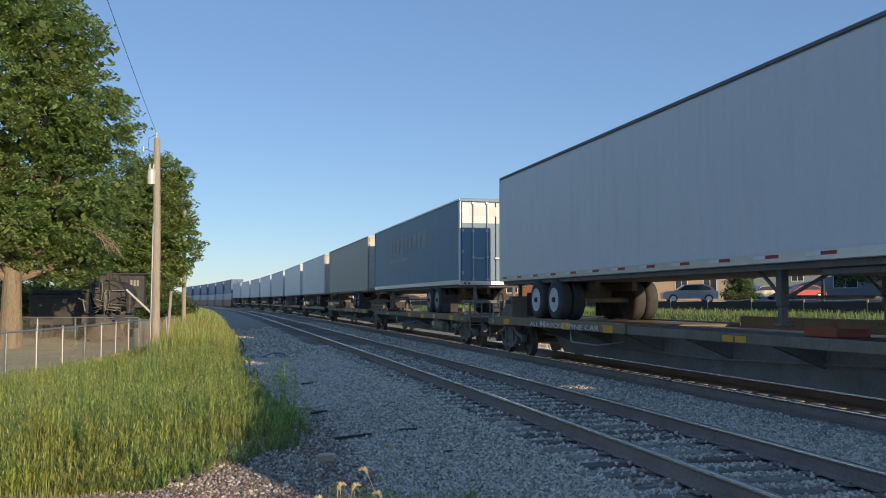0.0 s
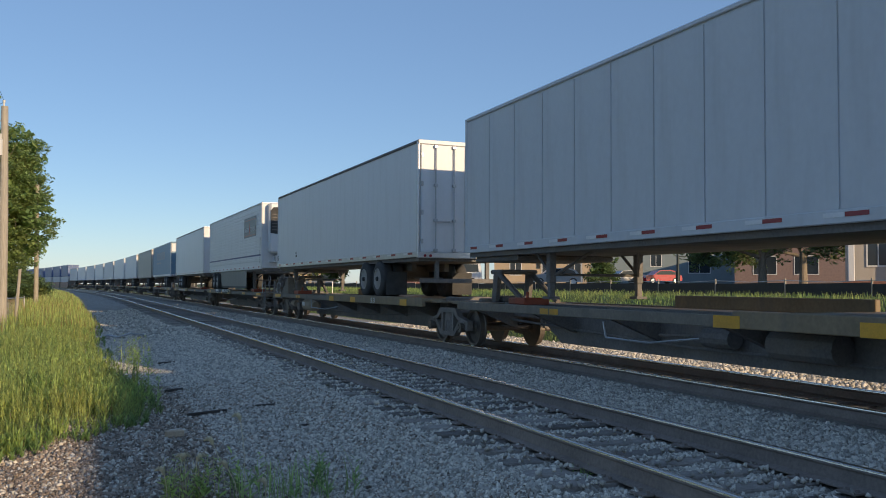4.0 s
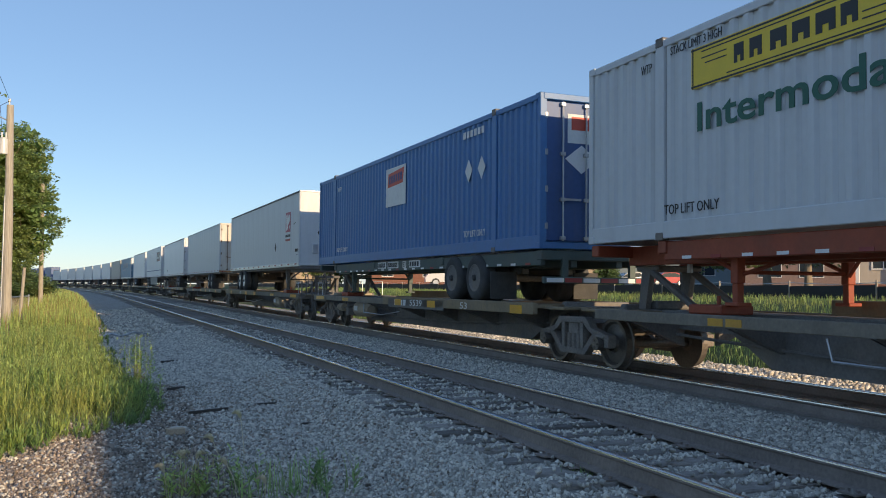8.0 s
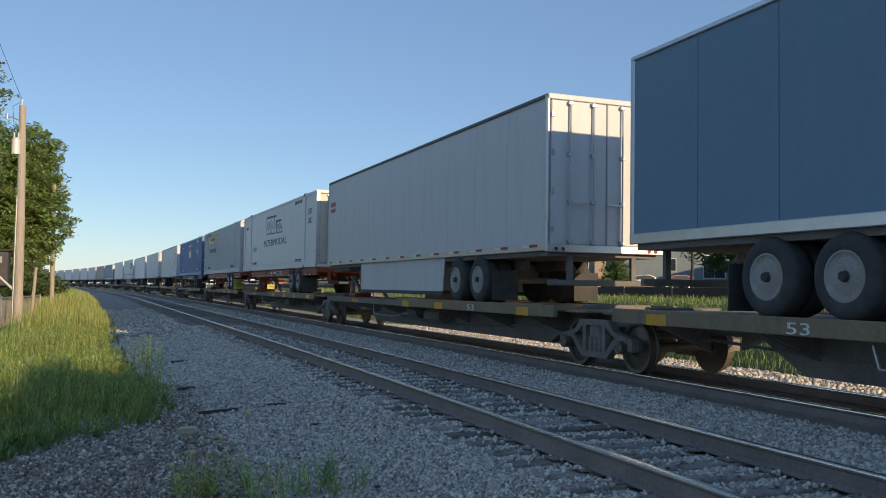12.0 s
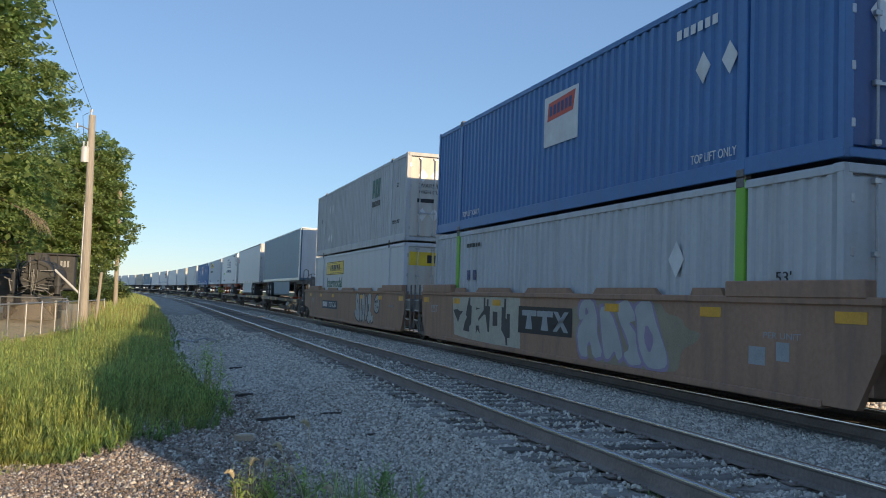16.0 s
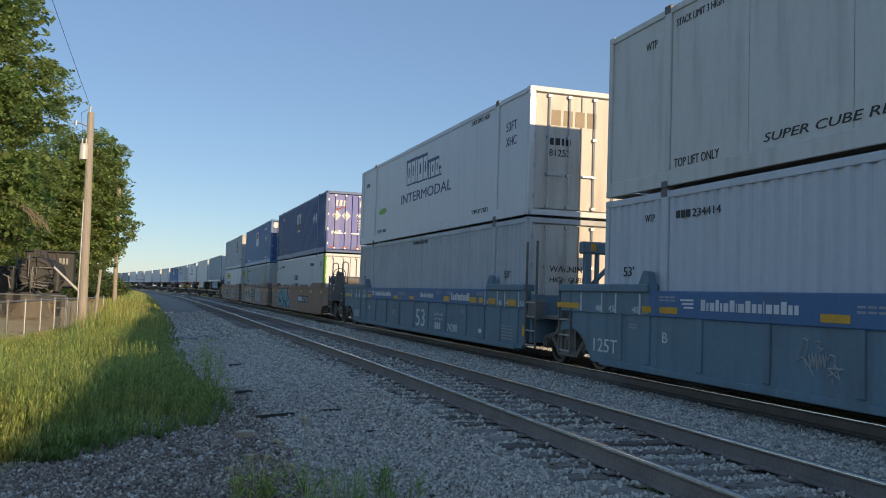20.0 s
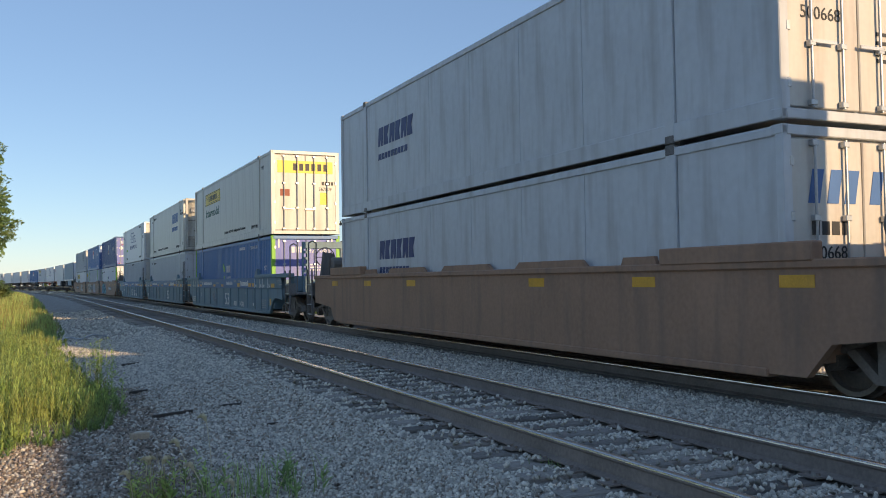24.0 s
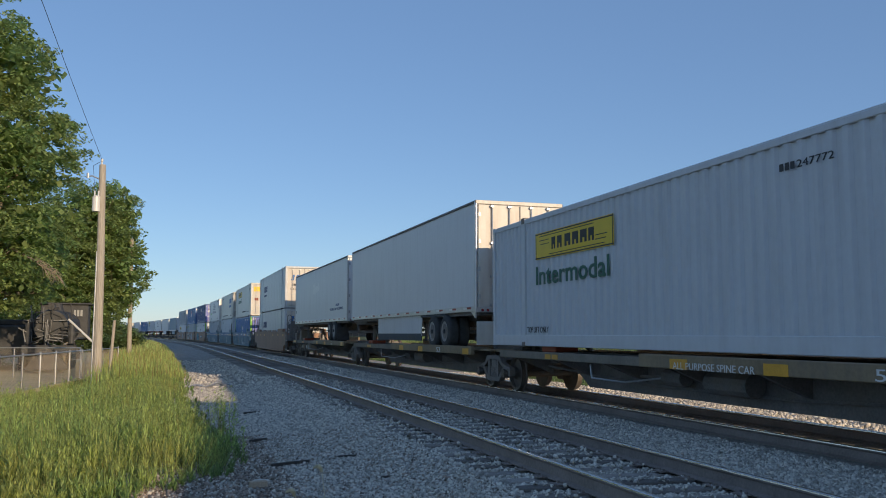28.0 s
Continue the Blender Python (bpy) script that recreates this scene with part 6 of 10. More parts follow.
word(lo, SLH, 5.8, 4.7, 2.66, 2.78, RX, ink_black)
word(lo, "53'", -7.0, -7.4, 2.56, 2.74, RX, ink_black)
bars(lo, RX, -4.35, 2.6, (0.12,) * 6, 0.15, ink_black, gap=0.06)
diamonds(lo, ((-4.9, 2.2),), RX, 0.18, cream_paint)
leaf(lo, 1.35, 0.66, 1.63, 2.15, RX)
lean_blocks(lo, 0.44, -0.43, 1.91, 2.18, 4, RX, ink_blue, 0.0, 0.82)
word(lo, "Logistics", 0.44, -0.43, 1.6, 1.75, RX, ink_blue)
up = container("container", "navy blue ribbed container with faded violet doors", 3.22, navy_paint, True, violet_paint, navy_paint, height=2.94)
lean_blocks(up, 0.6, -0.82, 5.05, 5.6, 3, RX, ink_white, 0.1, 0.7)
patch(up, "sign_block", [(0.7, 4.7), (0.65, 4.82), (-0.8, 5.02), (-0.5, 4.9)], RX, 0.005, orange_paint, "orange sweep of the company sign")
bars(up, RX, 0.2, 4.6, (0.15, 0.15, 0.15, 0.15), 0.12, ink_white, gap=0.05)
word(up, TLO, 5.9, 4.7, 3.54, 3.68, RX, ink_white)
word(up, "WTP", 5.8, 5.4, 5.6, 5.74, RX, ink_white)
diamonds(up, ((-4.85, 5.03), (-5.48, 5.03)), RX, 0.2)
for x0 in (-0.85, 0.35):
    for i in range(3):
        part("sign_block", Shape().prism([(x0 + i * 0.2, 5.45), (x0 + 0.04 + i * 0.2, 5.75), (x0 + 0.17 + i * 0.2, 5.75), (x0 + 0.13 + i * 0.2, 5.45)], "y", -HALF + 0.013, -HALF + 0.018), ink_white, up)
    part("sign_block", Shape().prism([(x0, 5.3), (x0 + 0.5, 5.46), (x0 + 0.5, 5.4), (x0 + 0.05, 5.24)], "y", -HALF + 0.013, -HALF + 0.018), orange_paint, up)
for x in (-0.75, -0.28):
    part("placard", Shape().prism([(x - 0.22, 5.0), (x, 5.25), (x + 0.22, 5.0), (x, 4.75)], "y", -HALF + 0.013, -HALF + 0.018), ink_white, up)
bars(up, 0.22, -HALF + 0.018, 4.95, (0.1,) * 7, 0.16, ink_white, True, 0.03)
for i in range(4):
    bars(up, 0.25, -HALF + 0.018, 4.75 - i * 0.13, (0.24, 0.3), 0.06, ink_white, True)
part("notice", Shape().box(0.6, 1.0, -HALF + 0.013, -HALF + 0.018, 3.95, 4.2), ink_white, up)
part("notice", Shape().box(-0.98, -0.72, -HALF + 0.013, -HALF + 0.018, 4.1, 4.25), ink_white, up)
part("notice", Shape().box(-0.68, -0.5, -HALF + 0.013, -HALF + 0.018, 4.1, 4.3), ink_white, up)
for x in (-0.9, -0.3, 0.3, 0.9):
    part("reflector_tape", Shape().box(x - 0.15, x + 0.15, -HALF + 0.013, -HALF + 0.018, 3.42, 3.5), tape_red, up)
stack(-204.6, lo, up)
# the blue well cars
lo = container("container", "pale grey ribbed container with a hazard notice on its doors", 0.36, ribbed_grey, True, door_white, height=2.79)
word(lo, "WARNING HIGH CUBE", 0.85, -0.73, 2.9, 3.0, RX - 0.01, ink_black)
word(lo, "53'", -6.8, -7.15, 1.8, 1.97, RX, ink_black)
word(lo, "53'", 7.5, 7.15, 1.8, 1.97, RX, ink_black)
write(lo, "WARNING", 0.2, -0.7, END, 1.95, ink_black, True)
write(lo, "HIGH CUBE", 0.17, -0.7, END, 1.72, ink_black, True)
put(lo, -228.4)
prime_container(-228.4, 3.21, "81252")
lo = container("container", "grey-white panelled container low in a well car", 0.36, grey_paint, True, worn_insulated, height=2.79)
word(lo, "234414", 5.3, 4.57, 2.68, 2.8, RX, ink_black)
bars(lo, RX, 5.75, 2.68, (0.11, 0.11, 0.11), 0.12, ink_black, gap=0.03)
word(lo, "WTP", 6.7, 6.4, 2.68, 2.8, RX, ink_black)
word(lo, "53'", 7.4, 7.05, 1.78, 1.95, RX, ink_black)
word(lo, "53'", -6.8, -7.15, 1.85, 2.02, RX, ink_black)
up = container("container", "cream insulated container with blue sign, cooling unit trailing", 3.22, cream_paint, False, cream_paint, cream_paint, nose=-1, panel=2.0, height=2.94, cut=0.46)
lean_blocks(up, -3.05, -5.35, 5.0, 5.55, 6, PX, ink_bright_blue, 0.08, 0.82)
lean_blocks(up, -2.97, -5.2, 4.52, 4.77, 9, PX, ink_bright_blue, 0.05, 0.75)
word(up, TLO, -4.59, -5.82, 3.47, 3.61, PX, ink_black)
word(up, TLO, 5.86, 4.66, 3.5, 3.64, PX, ink_black)
word(up, SLH, 5.86, 4.6, 5.78, 5.9, PX, ink_black)
word(up, "SUPER CUBE REEFER CONTAINER", 3.64, -1.2, 3.56, 3.68, PX, ink_black, slant=0.2)
word(up, "WTP", 6.8, 6.45, 5.6, 5.74, PX, ink_black)
word(up, "WTP", -6.34, -6.7, 5.5, 5.64, PX, ink_black)
word(up, "500019", -6.7, -7.41, 5.34, 5.47, PX, ink_black)
bars(up, PX, -6.34, 5.34, (0.1, 0.1, 0.1), 0.13, ink_black, gap=0.02)
word(up, "53'", -7.0, -7.35, 3.58, 3.74, PX, ink_black)
e = -HALF + 0.46
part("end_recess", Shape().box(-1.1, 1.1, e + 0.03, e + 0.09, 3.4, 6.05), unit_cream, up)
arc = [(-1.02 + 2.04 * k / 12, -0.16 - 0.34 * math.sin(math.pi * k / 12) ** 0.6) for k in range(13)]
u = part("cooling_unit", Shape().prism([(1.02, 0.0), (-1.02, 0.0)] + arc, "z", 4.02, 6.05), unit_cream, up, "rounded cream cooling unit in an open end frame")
u.location = (0, e + 0.05, 0)
part("grille", Shape().prism([(-0.88, -0.40), (-0.2, -0.497), (-0.2, -0.515), (-0.9, -0.42)], "z", 5.36, 5.66), black_steel, u, "dark louvred grille")
for k in range(4):
    part("louvre", Shape().prism([(-0.88, -0.425), (-0.2, -0.517), (-0.2, -0.53), (-0.9, -0.44)], "z", 5.40 + k * 0.07, 5.42 + k * 0.07), bright_steel, u)
part("panel", Shape().prism([(0.1, -0.49), (0.85, -0.40), (0.86, -0.42), (0.1, -0.512)], "z", 4.80, 5.86), trim_grey, u, "dull metal panel")
part("brow", Shape().prism([(-1.04, 0.0)] + [(p * 1.03, q - 0.05) for p, q in arc] + [(1.04, 0.0)], "z", 5.95, 6.07), unit_cream, u)
part("lip", Shape().prism([(-1.04, 0.0)] + [(p * 1.02, q - 0.03) for p, q in arc] + [(1.04, 0.0)], "z", 4.90, 4.93), black_steel, u, "dark seam round the unit")
for i in range(6):
    x = -0.35 + i * 0.16
    part("sign_block", Shape().prism([(x, 4.50), (x + 0.04, 4.72), (x + 0.16, 4.72), (x + 0.12, 4.50)], "y", -0.515, -0.508), ink_black, u)
for x in (-0.72, 0.66, 0.82):
    part("latch", Shape().box(x - 0.05, x + 0.05, -0.47, -0.40, 4.3, 4.36, 0.01), black_steel, u)
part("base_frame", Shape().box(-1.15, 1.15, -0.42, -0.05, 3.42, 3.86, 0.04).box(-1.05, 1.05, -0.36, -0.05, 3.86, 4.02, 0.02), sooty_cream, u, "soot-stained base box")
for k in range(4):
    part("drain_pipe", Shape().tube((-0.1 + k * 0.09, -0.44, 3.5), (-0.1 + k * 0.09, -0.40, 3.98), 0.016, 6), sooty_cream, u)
for x in (-1.18, 1.18):
    fr = Shape().box(x - 0.07, x + 0.07, e - 0.60, e - 0.48, 3.26, 6.16, 0.012)
    for z in (3.3, 4.35, 5.3, 6.02):
        fr.box(x - 0.04, x + 0.04, e - 0.48, e + 0.02, z, z + 0.07)
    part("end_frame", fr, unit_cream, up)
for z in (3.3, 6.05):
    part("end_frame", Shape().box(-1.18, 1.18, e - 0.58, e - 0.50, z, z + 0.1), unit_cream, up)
stack(-248.0, lo, up)
lo = container("container", "bright blue ribbed container with green corner posts and violet doors", 0.36, blue_paint, True, violet_paint, green_paint, height=2.68)
leaf(lo, 1.34, 0.52, 1.42, 2.22, RX)
lean_blocks(lo, 0.18, -0.7, 1.8, 2.1, 4, RX, ink_white, 0.0, 0.8)
word(lo, "Logistics", 0.18, -0.7, 1.5, 1.66, RX, ink_white)
bars(lo, RX, -2.59, 2.68, (0.1,) * 7, 0.12, ink_white, gap=0.055)
word(lo, SLH, -4.58, -5.8, 2.66, 2.78, RX, ink_white)
word(lo, "53'", -6.85, -7.2, 1.8, 1.97, RX, ink_white)
write(lo, "420061", 0.3, 0.05, END, 2.42, ink_white, True)
bars(lo, -0.55, -HALF + 0.018, 2.42, (0.12, 0.12, 0.12), 0.22, ink_white, True, 0.04)
for x in (-1.05, 0.72):
    part("notice", Shape().box(x, x + 0.3, -HALF + 0.013, -HALF + 0.018, 2.95, 3.02).box(x if x < 0 else x + 0.24, x + 0.06 if x < 0 else x + 0.3, -HALF + 0.013, -HALF + 0.018, 2.6, 3.0), ink_white, lo)
for i in range(3):
    bars(lo, 0.15, -HALF + 0.018, 1.95 - i * 0.1, (0.3, 0.35), 0.05, ink_white, True)
up = container("container", "cream panelled refrigerated container with a yellow sign", 3.10, cream_paint, False, door_white, cream_paint, panel=1.35, reefer=True, height=3.06)
banner(up, 5.32, 1.6, 5.15, 5.72, PX)
word(up, "Intermodal", 5.2, 1.89, 4.56, 4.95, PX, ink_green, weight=0.015)
word(up, '30 Pallets (48"X40")  Refrigerated Container', 0.66, -3.68, 3.5, 3.66, PX, ink_black)
word(up, TLO, -4.67, -5.9, 3.47, 3.6, PX, ink_black)
word(up, "WTP", -6.5, -6.85, 5.6, 5.74, PX, ink_black)
end_banner(up, 5.35, 5.8)
part("notice", Shape().box(-0.95, -0.6, -HALF + 0.013, -HALF + 0.018, 4.5, 4.75), orange_paint, up)
part("notice", Shape().box(0.55, 0.85, -HALF + 0.013, -HALF + 0.018, 4.2, 4.65), sign_yellow, up)
write(up, "567809", 0.17, 0.5, END, 4.72, ink_black, True)
bars(up, 0.62, -HALF + 0.018, 4.92, (0.09,) * 4, 0.13, ink_black, True, 0.03)
stack(-267.85, lo, up)


def marten_container(z0):
    c = container("container", "weathered grey insulated container with white doors and blue sign", z0, worn_insulated, False, door_white, panel=2.0, height=2.82 if z0 > 1 else 2.75)
    lean_blocks(c, 5.17, 2.87, z0 + 1.54, z0 + 2.0, 6, PX, ink_blue, 0.06, 0.82)
    lean_blocks(c, 5.17, 3.22, z0 + 1.2, z0 + 1.35, 9, PX, ink_blue, 0.03, 0.75)
    for i, x in enumerate((-0.78, -0.48, -0.2, 0.22, 0.5, 0.78)):
        part("sign_block", Shape().prism([(x - 0.12, z0 + 1.85), (x - 0.04, z0 + 2.25), (x + 0.14, z0 + 2.25), (x + 0.06, z0 + 1.85)], "y", -HALF + 0.013, -HALF + 0.018), ink_bright_blue, c)
    write(c, "500668", 0.22, -0.95, END, z0 + 1.2, ink_black, True)
    bars(c, -0.85, -HALF + 0.018, z0 + 1.48, (0.12,) * 4, 0.16, ink_black, True, 0.04)
    for i in range(4):
        bars(c, 0.3, -HALF + 0.018, z0 + 1.1 - i * 0.11, (0.3, 0.28), 0.045, ink_black, True)
    return c


stack(-291.9, marten_container(0.34), marten_container(3.16))
sw = put(trailer("semi_trailer", "white box trailer with a pale faded sign", white_paint, 1, panels=5.3, rail_mat=alu, doors_mat=white_paint, z0=1.98, z1=4.93), -313.1)
patch(sw, "faded_sign", [(1.6, 3.65), (1.3, 3.9), (1.5, 4.1), (1.1, 4.05), (0.9, 4.2), (0.75, 3.95), (0.0, 3.95), (-0.4, 4.1), (-0.6, 3.7), (0.4, 3.6), (1.0, 3.5)], TX, 0.004, tape_white, "pale star-shaped faded sign")
word(sw, "OUR DRIVERS MAKE THE DIFFERENCE!", -3.78, -7.14, 2.52, 2.64, TX, ink_blue)
word(sw, "DEDICATED", -5.32, -6.2, 2.72, 2.82, TX, ink_blue)
write(sw, "53", 0.24, -1.29, HALF - 0.3, 2.6, ink_black)
st = put(trailer("semi_trailer", "white box trailer with a grey skirt and sunlit doors", white_paint, 1, panels=16.0, rail_mat=alu, skirt=grey_paint, doors_mat=door_white, flap=cream_paint, flap_at=-0.08, wheels_at=3.3, wheel_z=1.46, dark_rims=True, legs_at=4.2, z0=1.98, z1=4.97), -330.3)
bars(st, -1.25, -HALF + 0.12, 1.2, (0.45,), 0.14, ink_black, True)
jc = put(container("container", "white ribbed container with a yellow sign on a low spine car", 1.12, grey_paint, True, door_white), -347.7)
banner(jc, 5.37, 1.71, 3.02, 3.6, RX)
word(jc, "Intermodal", 5.37, 1.9, 2.46, 2.87, RX, ink_green, weight=0.015)
word(jc, TLO, 5.9, 4.7, 1.42, 1.55, RX, ink_black)
word(jc, "247772", -3.3, -3.98, 3.54, 3.64, RX, ink_black)
bars(jc, RX, -2.96, 3.54, (0.08, 0.08, 0.08), 0.1, ink_black, gap=0.03)
# unseen copy behind the last load, added only to cast its shadow forward
put(copy_thing(st, pose(0, 0, 0)), -365.4)
# far leading double stacks
far_low = put(container("container", "grey container low in a distant well car", 0.36, ribbed_grey, False, panel=4, height=2.79), 214.0)
far_up = put(container("container", "dark blue container high in a distant well car", 3.22, navy_paint, False, panel=4, height=2.94), 214.0)
for k in range(1, 6):
    put(copy_thing(far_low, pose(0, 0, 0)), 214.0 + 19.6 * k)
    put(copy_thing(far_up, pose(0, 0, 0)), 214.0 + 19.6 * k)

# ---- the cars under the loads ----
def car_set(kind, leads, noses, head, tail, blue=False, low=0.27, slim=False):
    """An articulated car: the leading ends of its loads, and where its own ends are."""
    cars = []
    joints = [head] + [(a - 16.15 + b) / 2 for a, b in zip(leads, leads[1:])] + [tail]
    for i, lead in enumerate(leads):
        mid = lead - HALF
        f, b = joints[i] - mid, joints[i + 1] - mid
        if kind == "spine":
            c = spine_car(f, b, mid, noses[i], i == 0, i == len(leads) - 1, i + len(TRAIN), low, slim)
        else:
            c = well_car(f, b, mid, i == 0, i == len(leads) - 1, blue)
        TRAIN.append((c, mid, HALF))
        cars.append(c)
    return cars


car_set("well", [214.0 + 19.6 * k for k in range(5, -1, -1)], None, 316.0, 195.2)
car_set("spine", [193.5, 175.0, 156.5, 138.0, 119.5], (1, 1, 1, 1, 1), 194.3, 103.0)
car_set("spine", [101.0, 82.3, 63.3, 45.0], (1, 1, 1, 1), 101.4, 27.5)
sett = car_set("spine", [24.6, 5.6], (-1, -1), 25.9, -11.4, low=0.18)
car_set("spine", [-13.8, -32.7, -53.1], (1, 1, -1), -13.0, -69.9)
setc = car_set("spine", [-72.25, -89.95, -107.6, -125.5, -144.25], (1, 1, 1, 1, -1), -71.5, -160.8, slim=True)
setw = car_set("well", [-165.4, -184.85, -204.6], None, -162.4, -223.8)
setf = car_set("well", [-228.4, -248.0, -267.85], None, -225.4, -287.1, True)
car_set("well", [-291.9], None, -288.7, -310.6)
# the last unit here is unseen too; it carries the shadow-casting trailer
setd = car_set("spine", [-313.1, -330.5, -347.7, -365.4], (1, 1, 1, 1), -312.2, -383.0)

# ---- markings and spray paint on single cars ----
WELL = -1.421
bare = set(bpy.data.objects)
a, b, c = setw
patch(a, "number_panel", [(5.4, 0.7), (5.4, 1.06), (2.0, 1.06), (2.0, 0.7)], WELL + 0.002, 0.003, spray_navy, "dark panel behind the car number")
bars(a, WELL, 5.28, 0.78, (0.22, 0.2, 0.2, 0.24), 0.22, ink_white, gap=0.07)
word(a, "727126", 3.9, 2.3, 0.78, 1.0, WELL, ink_white)
patch(b, "sign_panel", [(1.62, 0.66), (1.62, 1.24), (-1.0, 1.24), (-1.0, 0.68)], WELL - 0.006, 0.002, ink_black, "dark panel behind the car owner's sign")
for y, w, k in ((1.42, 0.76, 0), (0.62, 0.76, 0), (-0.16, 0.70, 1)):
    if k:
        blocks = ([(y, 1.16), (y - 0.2, 1.16), (y - w, 0.76), (y - w + 0.2, 0.76)], [(y - w + 0.2, 1.16), (y - w, 1.16), (y, 0.76), (y - 0.2, 0.76)])
    else:
        blocks = ([(y, 1.16), (y - w, 1.16), (y - w, 1.04), (y, 1.04)], [(y - 0.28, 1.04), (y - w + 0.28, 1.04), (y - w + 0.2, 0.76), (y - 0.2, 0.76)])
    for n, q in enumerate(blocks):
        patch(b, "sign_block", q, WELL - 0.008 - 0.002 * n * k, 0.002, faded_white)
for y, z, w in ((-6.3, 0.62, 0.34), (-6.85, 0.7, 0.25)):
    patch(b, "notice", [(y, z), (y, z + 0.24), (y - w, z + 0.24), (y - w, z)], WELL, 0.003, faded_white)
patch(c, "number_panel", [(-1.5, 0.70), (-1.5, 1.06), (-4.58, 1.06), (-4.58, 0.70)], WELL + 0.002, 0.003, spray_navy, "dark panel behind the car number")
bars(c, WELL, -1.6, 0.76, (0.22, 0.22, 0.22, 0.26), 0.24, ink_white, gap=0.08)
word(c, "727126", -2.98, -4.48, 0.76, 1.0, WELL, ink_white)
for k in setw:
    word(k, "125T", 8.1, 7.5, 0.95, 1.15, WELL, faded_white)
    word(k, "PER UNIT", -6.6, -7.3, 0.98, 1.06, WELL, faded_white)
for y, z in ((-9.25, 1.16), (-9.25, 1.38)):
    part("marking", Shape().box(WELL - 0.002, WELL, y - 0.45, y, z, z + 0.02), faded_white, c)
for y in (-9.25, -9.46, -9.68):
    part("marking", Shape().box(WELL - 0.002, WELL, y - 0.02, y, 1.16, 1.4), faded_white, c)
part("notice", Shape().box(WELL - 0.002, WELL, -9.35, -9.17, 0.86, 1.06), faded_white, c)
part("number_panel", Shape().box(-1.35, -1.31, -3.6, 0.28, 0.78, 1.02, 0.01), black_steel, setc[0], "dark panel with the car's number")
bars(setc[0], -1.351, -0.23, 0.84, (0.16, 0.16, 0.18, 0.18), 0.15, ink_white, gap=0.06)
word(setc[0], "5539", -1.39, -2.24, 0.85, 1.0, -1.352, ink_white)
FLAT, CHORD = -1.425, -1.463


def soft_blocks(c, y0, y1, z0, z1, widths, x, mat):
    """Plain blocks of unlike height and width where the letters of a name stand."""
    total = sum(widths) + 0.22 * len(widths)
    k, y = (y0 - y1) / total, y0
    for i, w in enumerate(widths):
        t = z1 if i % 3 == 0 else z0 + (z1 - z0) * 0.74
        part("sign_block", Shape().box(x - 0.004, x, y - w * k, y, z0, t), mat, c)
        y -= (w + 0.22) * k


